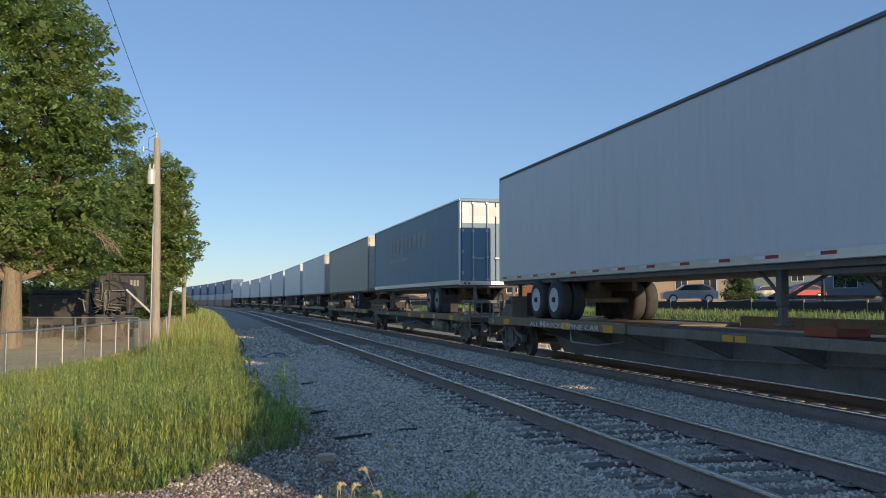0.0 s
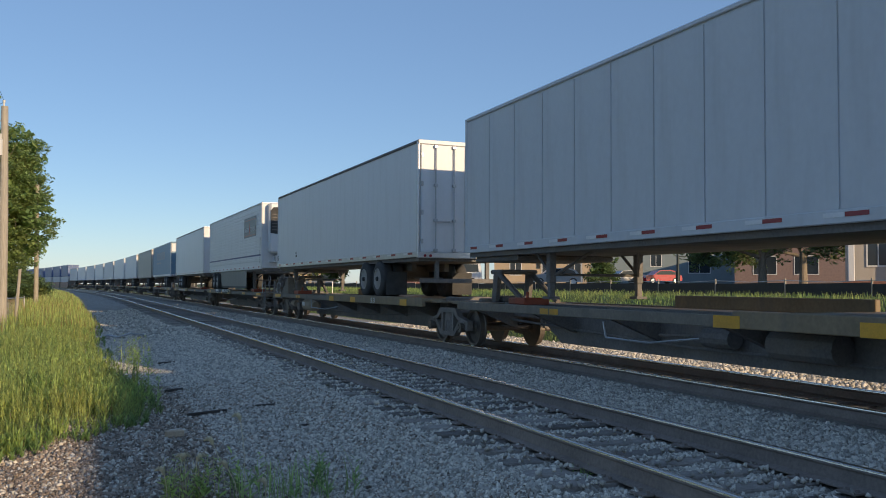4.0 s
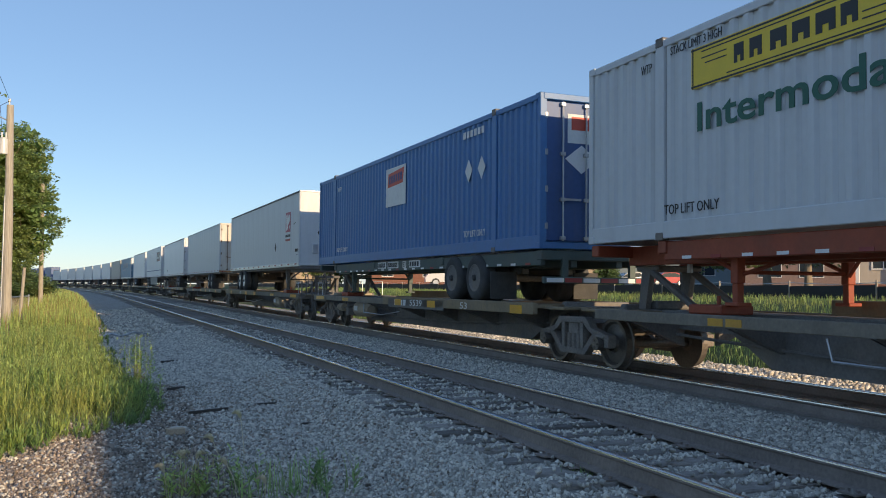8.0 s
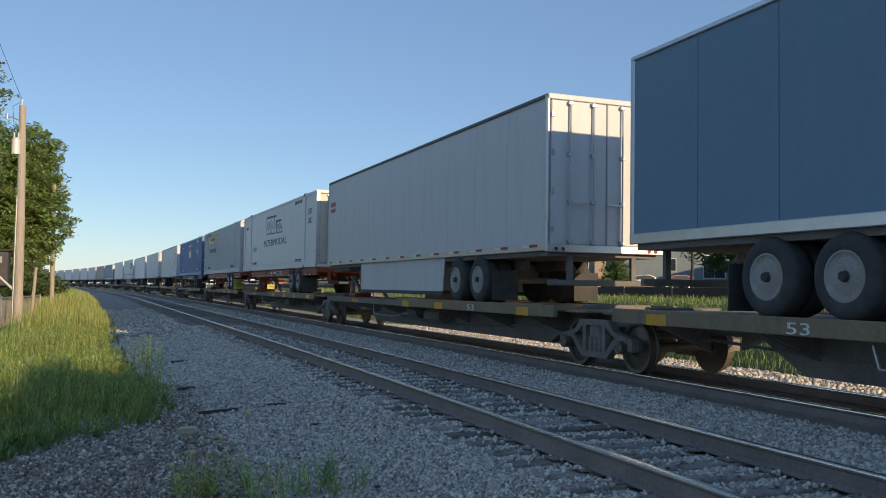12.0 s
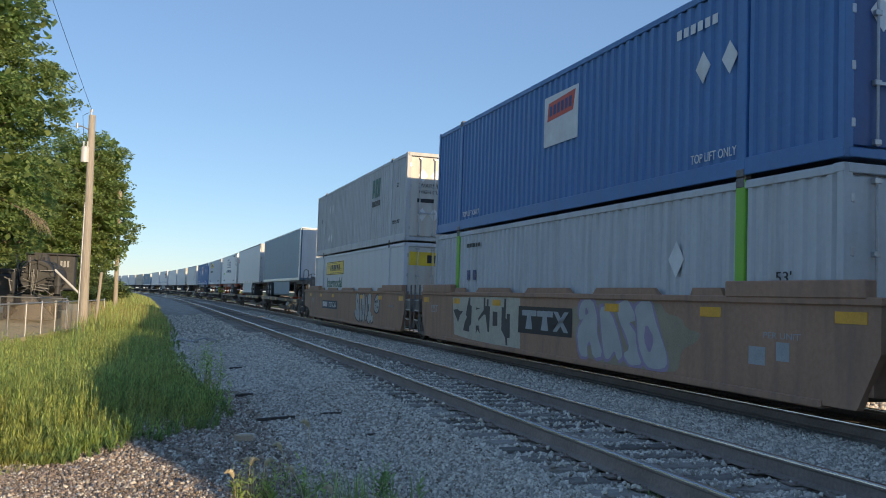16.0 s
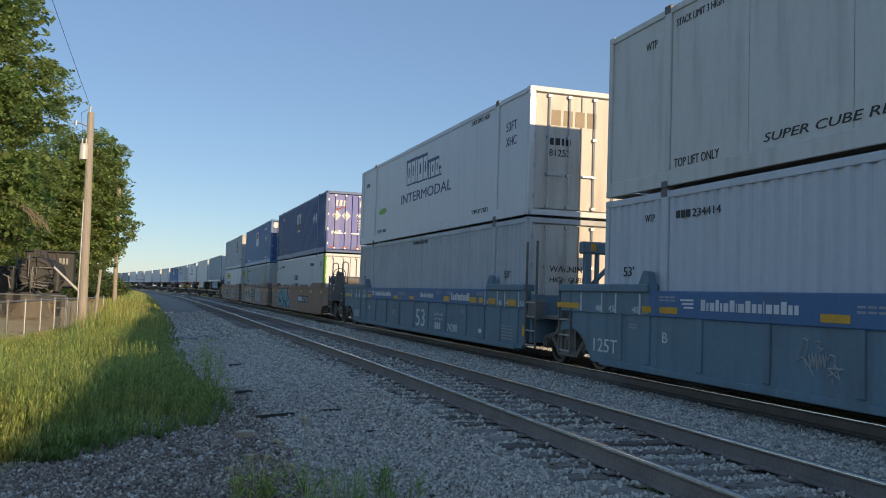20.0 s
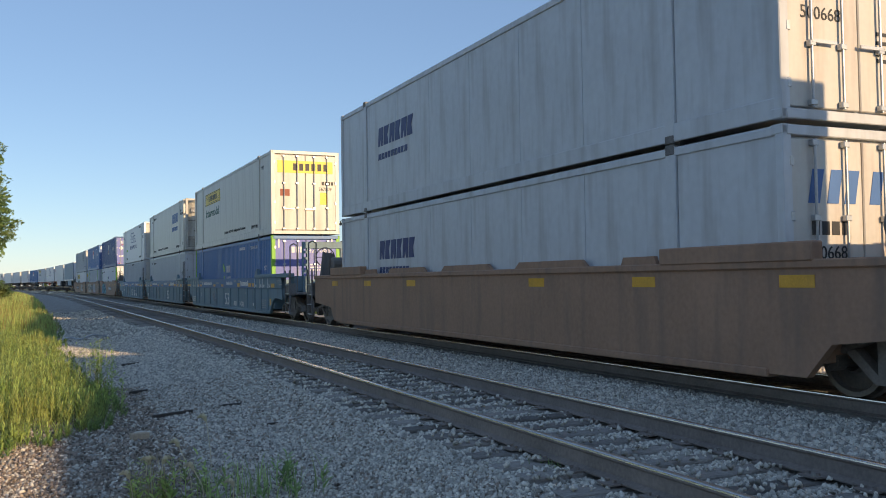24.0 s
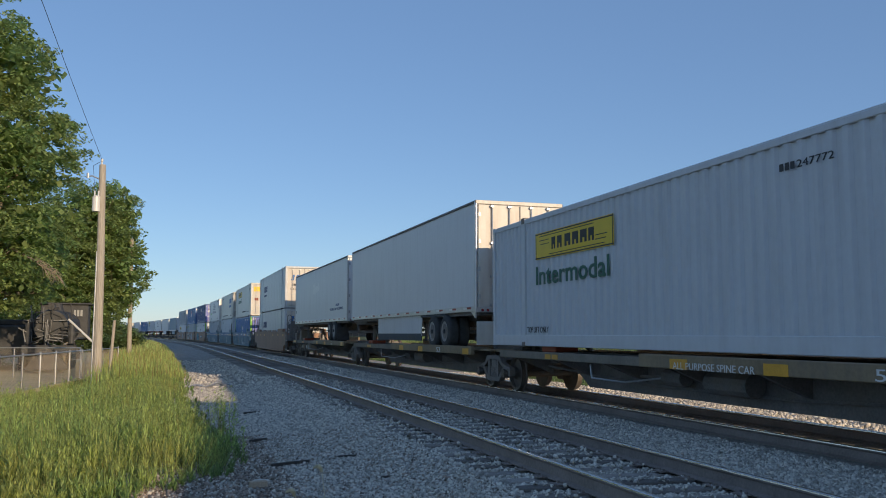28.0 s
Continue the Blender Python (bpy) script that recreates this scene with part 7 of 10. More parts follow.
for n, k in enumerate(setf):
    for i in range(3):
        part("sign_block", Shape().box(CHORD - 0.004, CHORD, 5.14, 5.5 - 0.05 * i, 1.38 - i * 0.055, 1.41 - i * 0.055), ink_white, k)
    soft_blocks(k, 4.95, 2.83, 1.25, 1.41, (0.7, 0.3, 0.7, 0.5, 0.3, 0.7, 0.7, 0.1, 0.8, 0.7, 0.6, 0.5, 0.1, 0.8, 0.7, 0.7, 0.5, 0.5), CHORD, ink_white)
    soft_blocks(k, -0.55, -1.82, 1.26, 1.40, (1.2, 0.7, 0.5, 0.6, 0.6, 0.6, 0.9, 0.5, 0.6, 0.3, 0.6), CHORD, ink_white)
    soft_blocks(k, -3.38, -4.82, 1.22, 1.42, (0.5, 0.7, 0.7, 0.5, 0.9, 0.7, 0.2, 0.7, 0.7, 1.0), CHORD, ink_white)
    rear = (-5.87, -6.66, -7.12, -7.92)
    for y in (8.87, 8.04, 7.53, 6.71) + rear:
        part("marking", Shape().box(CHORD - 0.002, CHORD + 0.01, y - 0.02, y + 0.02, 1.14, 1.48), ink_white, k)
    for text, y in (("53", 9.15), ("48", 8.3), ("45", 7.8), ("40", 6.97), ("20", 6.66), ("20", rear[0] + 0.27), ("40", rear[0] - 0.05), ("45", rear[1] - 0.05), ("48", rear[2] - 0.05), ("53", rear[3] - 0.05)):
        word(k, text, y, y - 0.21, 1.16, 1.27, -1.452, ink_white)
    for y0, z, m in ((1.9, 1.36, 5), (1.9, 1.3, 5), (6.1, 1.42, 3), (6.1, 1.37, 3), (-2.05, 1.42, 3), (-2.05, 1.37, 3), (-2.9, 1.42, 3), (-2.9, 1.37, 3)) + (((-9.2, 1.4, 4), (-9.3, 1.34, 4), (-9.5, 1.25, 3)) if n == 2 else ((-5.3, 1.42, 3), (-5.3, 1.37, 3))):
        bars(k, CHORD + 0.003, y0, z, (0.13,) * m, 0.028, faded_white, gap=0.03)
    for y0, z, m in ((-4.1, 0.95, 2), (-4.1, 0.9, 2), (7.1, 0.95, 2), (7.1, 0.9, 2)):
        bars(k, FLAT, y0, z, (0.12,) * m, 0.028, faded_white, gap=0.03)
    word(k, "ABC"[(2 - n) % 3] if n else "B", 6.05, 5.9, 0.72, 0.88, FLAT, ink_white)
    word(k, "53", *((-1.76, -2.66) if n == 1 else (-0.02, -0.92)), 0.4, 0.91, FLAT, ink_white)
    part("notice", Shape().box(FLAT - 0.003, FLAT, -8.25, -8.07, 0.52, 0.75), tape_yellow, k)
    for i in range(5):
        bars(k, FLAT, -6.85, 0.68 - i * 0.07, ((0.2, 0.16, 0.26), (0.3, 0.12, 0.24))[i % 2], 0.032, faded_white, gap=0.03)
    if n != 1:
        part("notice", Shape().box(FLAT - 0.003, FLAT, -5.6, -5.4, 0.45, 0.55), tape_white, k)
        bars(k, FLAT, -1.89, 0.39, (0.14, 0.14, 0.14), 0.19, ink_white, gap=0.05)
        word(k, "74288", -3.0, -3.81, 0.38, 0.58, FLAT, ink_white)
    if n == 0:
        word(k, "LD LMT 116,400", -1.8, -2.57, 0.75, 0.84, FLAT, ink_white)
        word(k, "LT WT 138,300", -1.8, -2.57, 0.62, 0.71, FLAT, ink_white)
        word(k, "PER UNIT", -3.0, -3.1 - 0.13, 0.8, 0.84, FLAT, ink_white)
    word(k, "125T", 8.39, 7.5, 0.43, 0.67, FLAT, ink_white)
    # a looping tag of thin sprayed lines
    loop = random.Random(30 + n)
    strokes = [[(2.9, 0.74), (2.82, 0.97), (2.74, 0.95), (2.78, 0.72), (2.7, 0.62), (2.62, 0.52)], [(2.92, 0.7), (2.82, 0.74), (2.76, 0.64), (2.68, 0.66)],
               [(2.72 - 0.03 * i, (0.82, 0.63)[i % 2] + loop.uniform(-0.03, 0.03)) for i in range(11)], [(2.62, 0.93), (2.52, 0.95), (2.57, 0.88), (2.48, 0.86), (2.54, 0.82)],
               [(2.4, 0.74), (2.36, 0.8), (2.27, 0.79), (2.27, 0.7)], [(2.38, 0.55), (2.28, 0.7), (2.2, 0.53), (2.4, 0.64), (2.14, 0.65), (2.38, 0.55)], [(2.32, 0.54), (2.31, 0.46)]]
    for st_ in strokes:
        part("spray_line", Shape().path([(FLAT - 0.001, y, z) for y, z in st_], 0.013, 4), faded_white, k, "thin pale spray tag")
for k in list(setw) + list(setf):
    for ob in k.children:
        if ob not in bare:
            ob.location.y -= 0.22
part("number_panel", Shape().box(-1.356, -1.351, 0.3, 5.2, 0.90, 1.09), spray_navy, sett[1], "dark panel with the car's number")
bars(sett[1], -1.357, 4.95, 0.94, (0.1, 0.05, 0.1, 0.1, 0.05, 0.1, 0.05, 0.1, 0.1), 0.12, ink_white, gap=0.03)
bars(sett[1], -1.357, 2.70, 0.94, (0.18, 0.18, 0.18, 0.18), 0.13, ink_white, gap=0.04)
word(sett[1], "370257", 1.78, 0.52, 0.94, 1.07, -1.357, ink_white, weight=0.01)
for k, y0, y1, z in ((setd[2], -0.34, -2.41, 0.84), (sett[0], 5.3, 1.0, 0.86)):
    word(k, "ALL PURPOSE SPINE CAR", y0, y1, z, z + 0.11, -1.354, ink_white)


# ---- spray paint on the brown well cars ----
def rounded(pts, turns=1):
    for _ in range(turns):
        pts = [q for k in range(len(pts)) for a, b in ((pts[k], pts[(k + 1) % len(pts)]),)
               for q in ((a[0] * 0.78 + b[0] * 0.22, a[1] * 0.78 + b[1] * 0.22), (a[0] * 0.22 + b[0] * 0.78, a[1] * 0.22 + b[1] * 0.78))]
    return pts


def sprayed(c, name, pts, layer, mat, label="", turns=1):
    """A sprayed shape between the two chords of the wall."""
    pts = [(y, min(max(z, 0.31), 1.425)) for y, z in rounded(pts, turns)]
    patch(c, name, pts, WELL - 0.0012 * layer, 0.0011, mat, label)


def grown(pts, d):
    """The same outline, pushed out from its middle."""
    cy, cz = sum(p[0] for p in pts) / len(pts), sum(p[1] for p in pts) / len(pts)
    return [(y + math.copysign(min(d, abs(y - cy)), y - cy), z + math.copysign(min(d, abs(z - cz)), z - cz)) for y, z in pts]


def spray_line(c, pts, mat, r=0.016):
    part("spray_line", Shape().path([(WELL, y, min(max(z, 0.31), 1.425)) for y, z in pts], r, 4), mat, c)


spray_pale = material("dull_beige_silver_spray", (0.47, 0.43, 0.34), 0.65, vary=0.15, scale=3, fine=20)
spray_brown_black = material("brown_black_spray_gap", (0.075, 0.065, 0.06), 0.65, vary=0.2, scale=3)
a, b, c = setw
# tall silver letters with a dark edge, and a round face beside them
for pts in ([(-2.06, 1.48), (-2.29, 1.39), (-2.42, 1.19), (-2.35, 0.86), (-2.52, 0.76), (-2.58, 0.37), (-2.24, 0.37), (-1.88, 0.48), (-1.66, 0.7), (-1.86, 0.79), (-2.0, 0.72), (-1.9, 0.96), (-1.81, 1.26)],
            [(-2.67, 1.42), (-2.75, 1.31), (-2.73, 0.84), (-2.89, 0.76), (-2.98, 0.45), (-2.83, 0.36), (-2.62, 0.47), (-2.53, 0.92), (-2.55, 1.28)],
            [(-3.11, 1.45), (-3.3, 1.34), (-3.38, 0.87), (-3.33, 0.44), (-3.22, 0.31), (-3.02, 0.5), (-2.91, 0.89), (-2.92, 1.29)],
            [(-3.52, 1.33), (-3.71, 1.27), (-3.72, 0.77), (-3.81, 0.65), (-3.69, 0.6), (-3.66, 0.41), (-3.55, 0.46), (-3.51, 0.63), (-3.38, 0.68), (-3.51, 0.74)],
            [(-3.98, 1.46), (-4.25, 1.44), (-4.32, 1.28), (-4.33, 0.96), (-4.2, 0.76), (-4.43, 0.75), (-4.48, 0.58), (-4.68, 0.65), (-4.72, 0.44), (-4.47, 0.35), (-4.34, 0.49), (-4.11, 0.3), (-3.77, 0.48), (-3.95, 0.62), (-3.83, 1.02), (-3.83, 1.31)],
            [(-4.91, 1.22), (-5.22, 1.4), (-5.55, 1.28), (-5.58, 1.03), (-5.45, 0.8), (-5.18, 0.74), (-4.89, 0.82), (-4.83, 1.03)]):
    sprayed(a, "spray_outline", grown(pts, 0.05), 1, ink_black)
    sprayed(a, "spray_fill", pts, 2, spray_silver, "silver sprayed letter shape")
for pts in ([(-3.04, 1.01), (-3.16, 0.99), (-3.18, 0.64), (-3.06, 0.59)], [(-3.92, 1.03), (-4.06, 1.07), (-4.05, 0.79), (-3.97, 0.72)], [(-2.25, 0.62), (-2.38, 0.64), (-2.35, 0.56)], [(-2.08, 1.13), (-2.2, 1.23), (-2.2, 0.99)]):
    sprayed(a, "spray_gap", pts, 3, ink_black)
for pts in ([(-5.0, 1.2), (-5.05, 1.08), (-5.09, 1.18), (-5.14, 1.08), (-5.16, 1.2)], [(-5.25, 1.22), (-5.3, 1.1), (-5.36, 1.22)], [(-4.95, 1.0), (-5.1, 1.0), (-5.12, 0.92), (-4.97, 0.9)], [(-5.18, 0.98), (-5.3, 0.9), (-5.4, 1.0), (-5.45, 0.9)], [(-5.15, 0.82), (-5.25, 0.81)]):
    spray_line(a, pts, ink_black, 0.011)
# a long pale panel with sharp dark gaps between its letters
sprayed(b, "spray_cloud", [(5.98, 1.38), (3.8, 1.42), (1.35, 1.42), (1.28, 0.31), (3.0, 0.31), (4.52, 0.34), (5.74, 0.40)], 0, spray_pale, "pale sprayed panel", 0)
for pts in ([(5.88, 1.05), (5.53, 1.08), (5.42, 1.04), (5.09, 1.03), (5.32, 0.92), (5.46, 0.73)],
            [(4.68, 1.39), (4.57, 1.4), (4.56, 1.2), (4.44, 1.18), (4.45, 0.72), (4.59, 0.67), (4.58, 0.52), (5.04, 0.54), (4.94, 0.75), (4.77, 0.9), (4.87, 0.94)],
            [(4.13, 1.15), (3.83, 1.13), (4.13, 1.09)],
            [(3.6, 1.4), (3.49, 1.4), (3.48, 1.2), (3.39, 1.2), (3.39, 1.36), (3.27, 1.36), (3.27, 1.2), (3.16, 1.19), (3.18, 0.57), (3.28, 0.59), (3.45, 0.98), (3.56, 0.99), (3.94, 0.82), (3.94, 0.89), (3.59, 1.1)],
            [(4.1, 0.7), (3.9, 0.71), (3.8, 0.52), (3.99, 0.6), (4.09, 0.5)], [(2.97, 1.08), (2.67, 1.07), (2.66, 0.75), (2.96, 0.74)],
            [(2.26, 1.39), (2.15, 1.39), (2.16, 0.95), (2.09, 0.93), (2.09, 1.05), (1.91, 1.05), (1.88, 0.52), (2.04, 0.5), (2.01, 0.33), (2.11, 0.34), (2.15, 0.5), (2.4, 0.67), (2.41, 1.19), (2.27, 1.19)]):
    sprayed(b, "spray_gap", pts, 2, spray_brown_black, turns=0)
# silver letters on a haze behind the owner's sign
sprayed(b, "spray_cloud", [(-1.12, 1.4), (-4.3, 1.42), (-4.48, 1.23), (-4.91, 1.19), (-5.04, 1.02), (-5.45, 0.98), (-5.31, 0.83), (-4.91, 0.69), (-4.87, 0.37), (-4.38, 0.31), (-1.78, 0.31), (-1.33, 0.63)], 0, grey_haze)
for n, pts in enumerate(([(-1.65, 1.41), (-2.02, 1.44), (-2.23, 1.13), (-2.21, 0.82), (-2.49, 0.43), (-2.1, 0.35), (-1.97, 0.68), (-1.85, 0.58), (-1.9, 0.36), (-1.56, 0.37), (-1.43, 0.83), (-1.71, 1.07), (-1.5, 1.02), (-1.49, 1.25)],
            [(-2.31, 1.27), (-2.54, 1.32), (-2.87, 1.07), (-3.2, 0.49), (-3.0, 0.37), (-2.89, 0.57), (-2.71, 0.39), (-2.53, 0.39), (-2.4, 0.84)],
            [(-3.25, 1.46), (-3.45, 1.3), (-3.62, 1.1), (-3.32, 1.05), (-3.52, 0.94), (-3.78, 0.68), (-3.82, 0.39), (-3.41, 0.33), (-3.17, 0.51), (-3.4, 0.61), (-3.26, 0.84), (-3.05, 1.04), (-2.9, 1.33)],
            [(-3.83, 1.46), (-4.04, 1.43), (-4.17, 1.13), (-4.37, 0.84), (-4.52, 0.63), (-4.55, 0.41), (-4.27, 0.34), (-3.92, 0.36), (-3.66, 0.71), (-3.62, 1.1), (-3.51, 1.3)])):
    sprayed(b, "spray_outline", grown(pts, 0.055), 1 + 2 * (n % 2), spray_violet)
    sprayed(b, "spray_fill", pts, 2 + 2 * (n % 2), spray_silver, "silver sprayed letter shape")
for pts in ([(-3.9, 1.08), (-4.17, 0.82), (-4.03, 0.55), (-3.84, 0.8)], [(-1.78, 1.3), (-1.91, 1.17), (-1.75, 1.12)]):
    sprayed(b, "spray_gap", pts, 5, spray_violet)
# turquoise letters on a violet cloud, with dark drips along the lower edge
sprayed(c, "spray_cloud", [(6.32, 0.31), (6.45, 0.63), (6.16, 1.07), (5.72, 1.28), (2.04, 1.36), (1.76, 1.15), (1.42, 1.13), (1.17, 0.85), (0.89, 0.52), (0.84, 0.31), (3.25, 0.31)], 0, spray_violet)
RIM = [(4.94, 0.31), (5.67, 0.31), (5.78, 0.5), (5.63, 0.99), (5.51, 1.33), (5.04, 1.42), (4.57, 1.42), (4.01, 1.42), (3.56, 1.42), (3.15, 1.42), (2.69, 1.42), (2.11, 1.42), (2.15, 1.25), (2.38, 1.13), (2.09, 1.08), (1.86, 0.87)]
sprayed(c, "spray_fill", RIM + [(1.6, 0.9), (1.34, 0.75), (1.22, 0.52), (1.2, 0.31), (3.0, 0.31)], 1, spray_cyan, "turquoise sprayed letters", 0)
for pts in (RIM, [(4.55, 1.42), (4.59, 1.12), (4.24, 1.08), (4.06, 0.84)], [(3.89, 1.42), (3.81, 0.92), (3.58, 0.7), (3.07, 0.61), (2.9, 1.02), (3.08, 1.04), (3.11, 1.42)], [(5.28, 0.84), (5.13, 0.62), (4.91, 0.46), (4.72, 0.73), (4.45, 0.6), (4.34, 0.31)],
            [(4.13, 0.66), (3.85, 0.87), (3.6, 0.73), (3.41, 0.31)], [(2.68, 1.42), (2.62, 1.15), (2.38, 1.13)], [(2.94, 0.74), (2.85, 0.52), (2.7, 0.43), (2.5, 0.72), (2.2, 0.61), (2.14, 0.31)], [(1.87, 0.69), (1.84, 0.82), (1.6, 0.9), (1.34, 0.75), (1.22, 0.52), (1.2, 0.31)]):
    spray_line(c, pts, spray_navy, 0.02)
for pts in ([(5.08, 1.01), (5.05, 1.19), (4.83, 1.33), (4.86, 1.12)], [(4.81, 0.72), (4.62, 0.85), (4.38, 0.76), (4.62, 0.76)], [(3.55, 1.04), (3.56, 1.2), (3.37, 1.23), (3.38, 1.08)], [(2.56, 0.73), (2.4, 0.85), (2.13, 0.7), (2.34, 0.73)], [(5.41, 0.57), (5.37, 0.86), (5.25, 0.73)], [(3.5, 0.66), (3.33, 0.63), (3.39, 0.45)], [(2.82, 1.32), (2.69, 1.39), (2.65, 1.17), (2.81, 1.19)]):
    sprayed(c, "spray_gap", pts, 3, spray_navy, turns=0)
for y, w, z in ((4.65, 0.13, 0.52), (4.05, 0.1, 0.46), (3.21, 0.11, 0.40), (2.43, 0.12, 0.48), (1.95, 0.08, 0.40), (1.49, 0.14, 0.49), (5.48, 0.11, 0.46)):
    sprayed(c, "spray_drip", [(y + w, 0.31), (y, z), (y - w, 0.31)], 3, spray_navy, turns=0)
for y, z in ((6.15, 1.2), (6.35, 0.95), (6.45, 0.62), (1.6, 1.22)):
    for k in range(4):
        spray_line(c, [(y - 0.06 * k, z), (y - 0.06 * k - 0.03, z + 0.09), (y - 0.06 * k - 0.05, z + 0.02)], ink_white, 0.007)

# ---- plants ----
def leaf_material(name, colour, vary=0.45, through=0.35):
    m = bpy.data.materials.new(name)
    m.use_nodes = True
    nt = m.node_tree
    nd, ln = nt.nodes, nt.links
    b = nd["Principled BSDF"]
    b.inputs["Roughness"].default_value = 0.6
    g = nd.new("ShaderNodeNewGeometry")
    r = nd.new("ShaderNodeMapRange")
    r.inputs[3].default_value, r.inputs[4].default_value = 1 - vary, 1 + vary
    ln.new(g.outputs["Random Per Island"], r.inputs[0])
    tc, n = nd.new("ShaderNodeTexCoord"), nd.new("ShaderNodeTexNoise")
    n.inputs["Scale"].default_value = 0.7
    ln.new(tc.outputs["Object"], n.inputs[0])
    hue = nd.new("ShaderNodeMapRange")
    hue.inputs[1].default_value, hue.inputs[2].default_value, hue.inputs[3].default_value, hue.inputs[4].default_value = 0.3, 0.7, 0.475, 0.525
    ln.new(n.outputs[0], hue.inputs[0])
    h = nd.new("ShaderNodeHueSaturation")
    h.inputs["Color"].default_value = (*colour, 1)
    ln.new(r.outputs[0], h.inputs["Value"])
    ln.new(hue.outputs[0], h.inputs["Hue"])
    ln.new(h.outputs[0], b.inputs["Base Color"])
    t = nd.new("ShaderNodeBsdfTranslucent")
    ln.new(h.outputs[0], t.inputs[0])
    mix = nd.new("ShaderNodeMixShader")
    mix.inputs[0].default_value = through
    ln.new(b.outputs[0], mix.inputs[1])
    ln.new(t.outputs[0], mix.inputs[2])
    ln.new(mix.outputs[0], nd["Material Output"].inputs[0])
    return m


grass_leaf = leaf_material("sunlit_weed_green", (0.44, 0.52, 0.16), 0.5, 0.5)
grass_dry = leaf_material("straw_yellow_grass", (0.42, 0.33, 0.13))
grass_dark = leaf_material("deep_green_grass", (0.28, 0.38, 0.13), 0.4, 0.45)
grass_mid = leaf_material("fresh_green_grass", (0.42, 0.50, 0.18), 0.4, 0.45)
oak_leaf = leaf_material("oak_leaf_green", (0.30, 0.40, 0.15), 0.35, 0.5)
far_leaf = leaf_material("hedge_leaf_green", (0.19, 0.26, 0.10), 0.4, 0.45)
bark = material("grey_brown_bark", (0.27, 0.22, 0.16), 0.95, vary=0.35, scale=4, fine=22, bump=0.9, stretch=(1, 1, 0.25))


def blades(x, y, z, height, width, rnd, lean=0.35):
    """Arrays of grass blades: three bent segments each."""
    n = len(x)
    a = rnd.uniform(0, 2 * math.pi, n)
    bend = rnd.uniform(0.05, lean, n) * height
    side = np.stack([np.cos(a + 1.57), np.sin(a + 1.57)], 1)
    V = []
    for k, (t, w) in enumerate(((0.0, 1.0), (0.45, 0.85), (0.8, 0.5), (1.0, 0.05))):
        cx, cy = x + np.cos(a) * bend * t * t, y + np.sin(a) * bend * t * t
        cz = z + height * t
        for sgn in (-1, 1):
            V.append(np.stack([cx + sgn * side[:, 0] * width * w / 2, cy + sgn * side[:, 1] * width * w / 2, cz], 1))
    V = np.stack(V, 1).reshape(-1, 3)
    f = np.array([(0, 1, 3, 2), (2, 3, 5, 4), (4, 5, 7, 6)])
    F = (f[None] + (np.arange(n) * 8)[:, None, None]).reshape(-1, 4)
    return V, F


def leafy_stalks(x, y, z, height, rnd, leaves=16, size=0.07, rise=0.9):
    """Upright weeds: a thin stalk with narrow leaves all the way up."""
    V, F = blades(x, y, z, height, np.full(len(x), 0.010), rnd, 0.12)
    n0, n = len(V), len(x)
    t = rnd.uniform(0.15, 1.0, (n, leaves))
    a = rnd.uniform(0, 2 * math.pi, (n, leaves))
    L = size * rnd.uniform(0.7, 1.5, (n, leaves)) * (1.25 - 0.6 * t)
    bx, by, bz = x[:, None] + 0 * t, y[:, None] + 0 * t, z[:, None] + height[:, None] * t
    up = rnd.uniform(0.15, rise, (n, leaves))
    dx, dy, dz = np.cos(a) * L, np.sin(a) * L, up * L
    w = 0.15 * L
    q = np.stack([np.stack([bx, by, bz], 2), np.stack([bx + dx * 0.5 - np.sin(a) * w, by + dy * 0.5 + np.cos(a) * w, bz + dz * 0.6], 2),
                  np.stack([bx + dx, by + dy, bz + dz], 2), np.stack([bx + dx * 0.5 + np.sin(a) * w, by + dy * 0.5 - np.cos(a) * w, bz + dz * 0.6], 2)], 2).reshape(-1, 3)
    F2 = np.arange(len(q)).reshape(-1, 4) + n0
    return np.concatenate([V, q]), np.concatenate([F, F2])


def grass_edge(y):
    """How far towards the track the tall weeds reach."""
    return np.interp(y, [9.0, 10.5, 11.3, 12.1, 13.4, 15, 17, 21, 32, 40, 60, 90], [-1.5, -0.6, 0.05, 0.38, 0.5, 0.25, 0.05, -0.1, -0.4, -0.6, -1.2, -2.3])


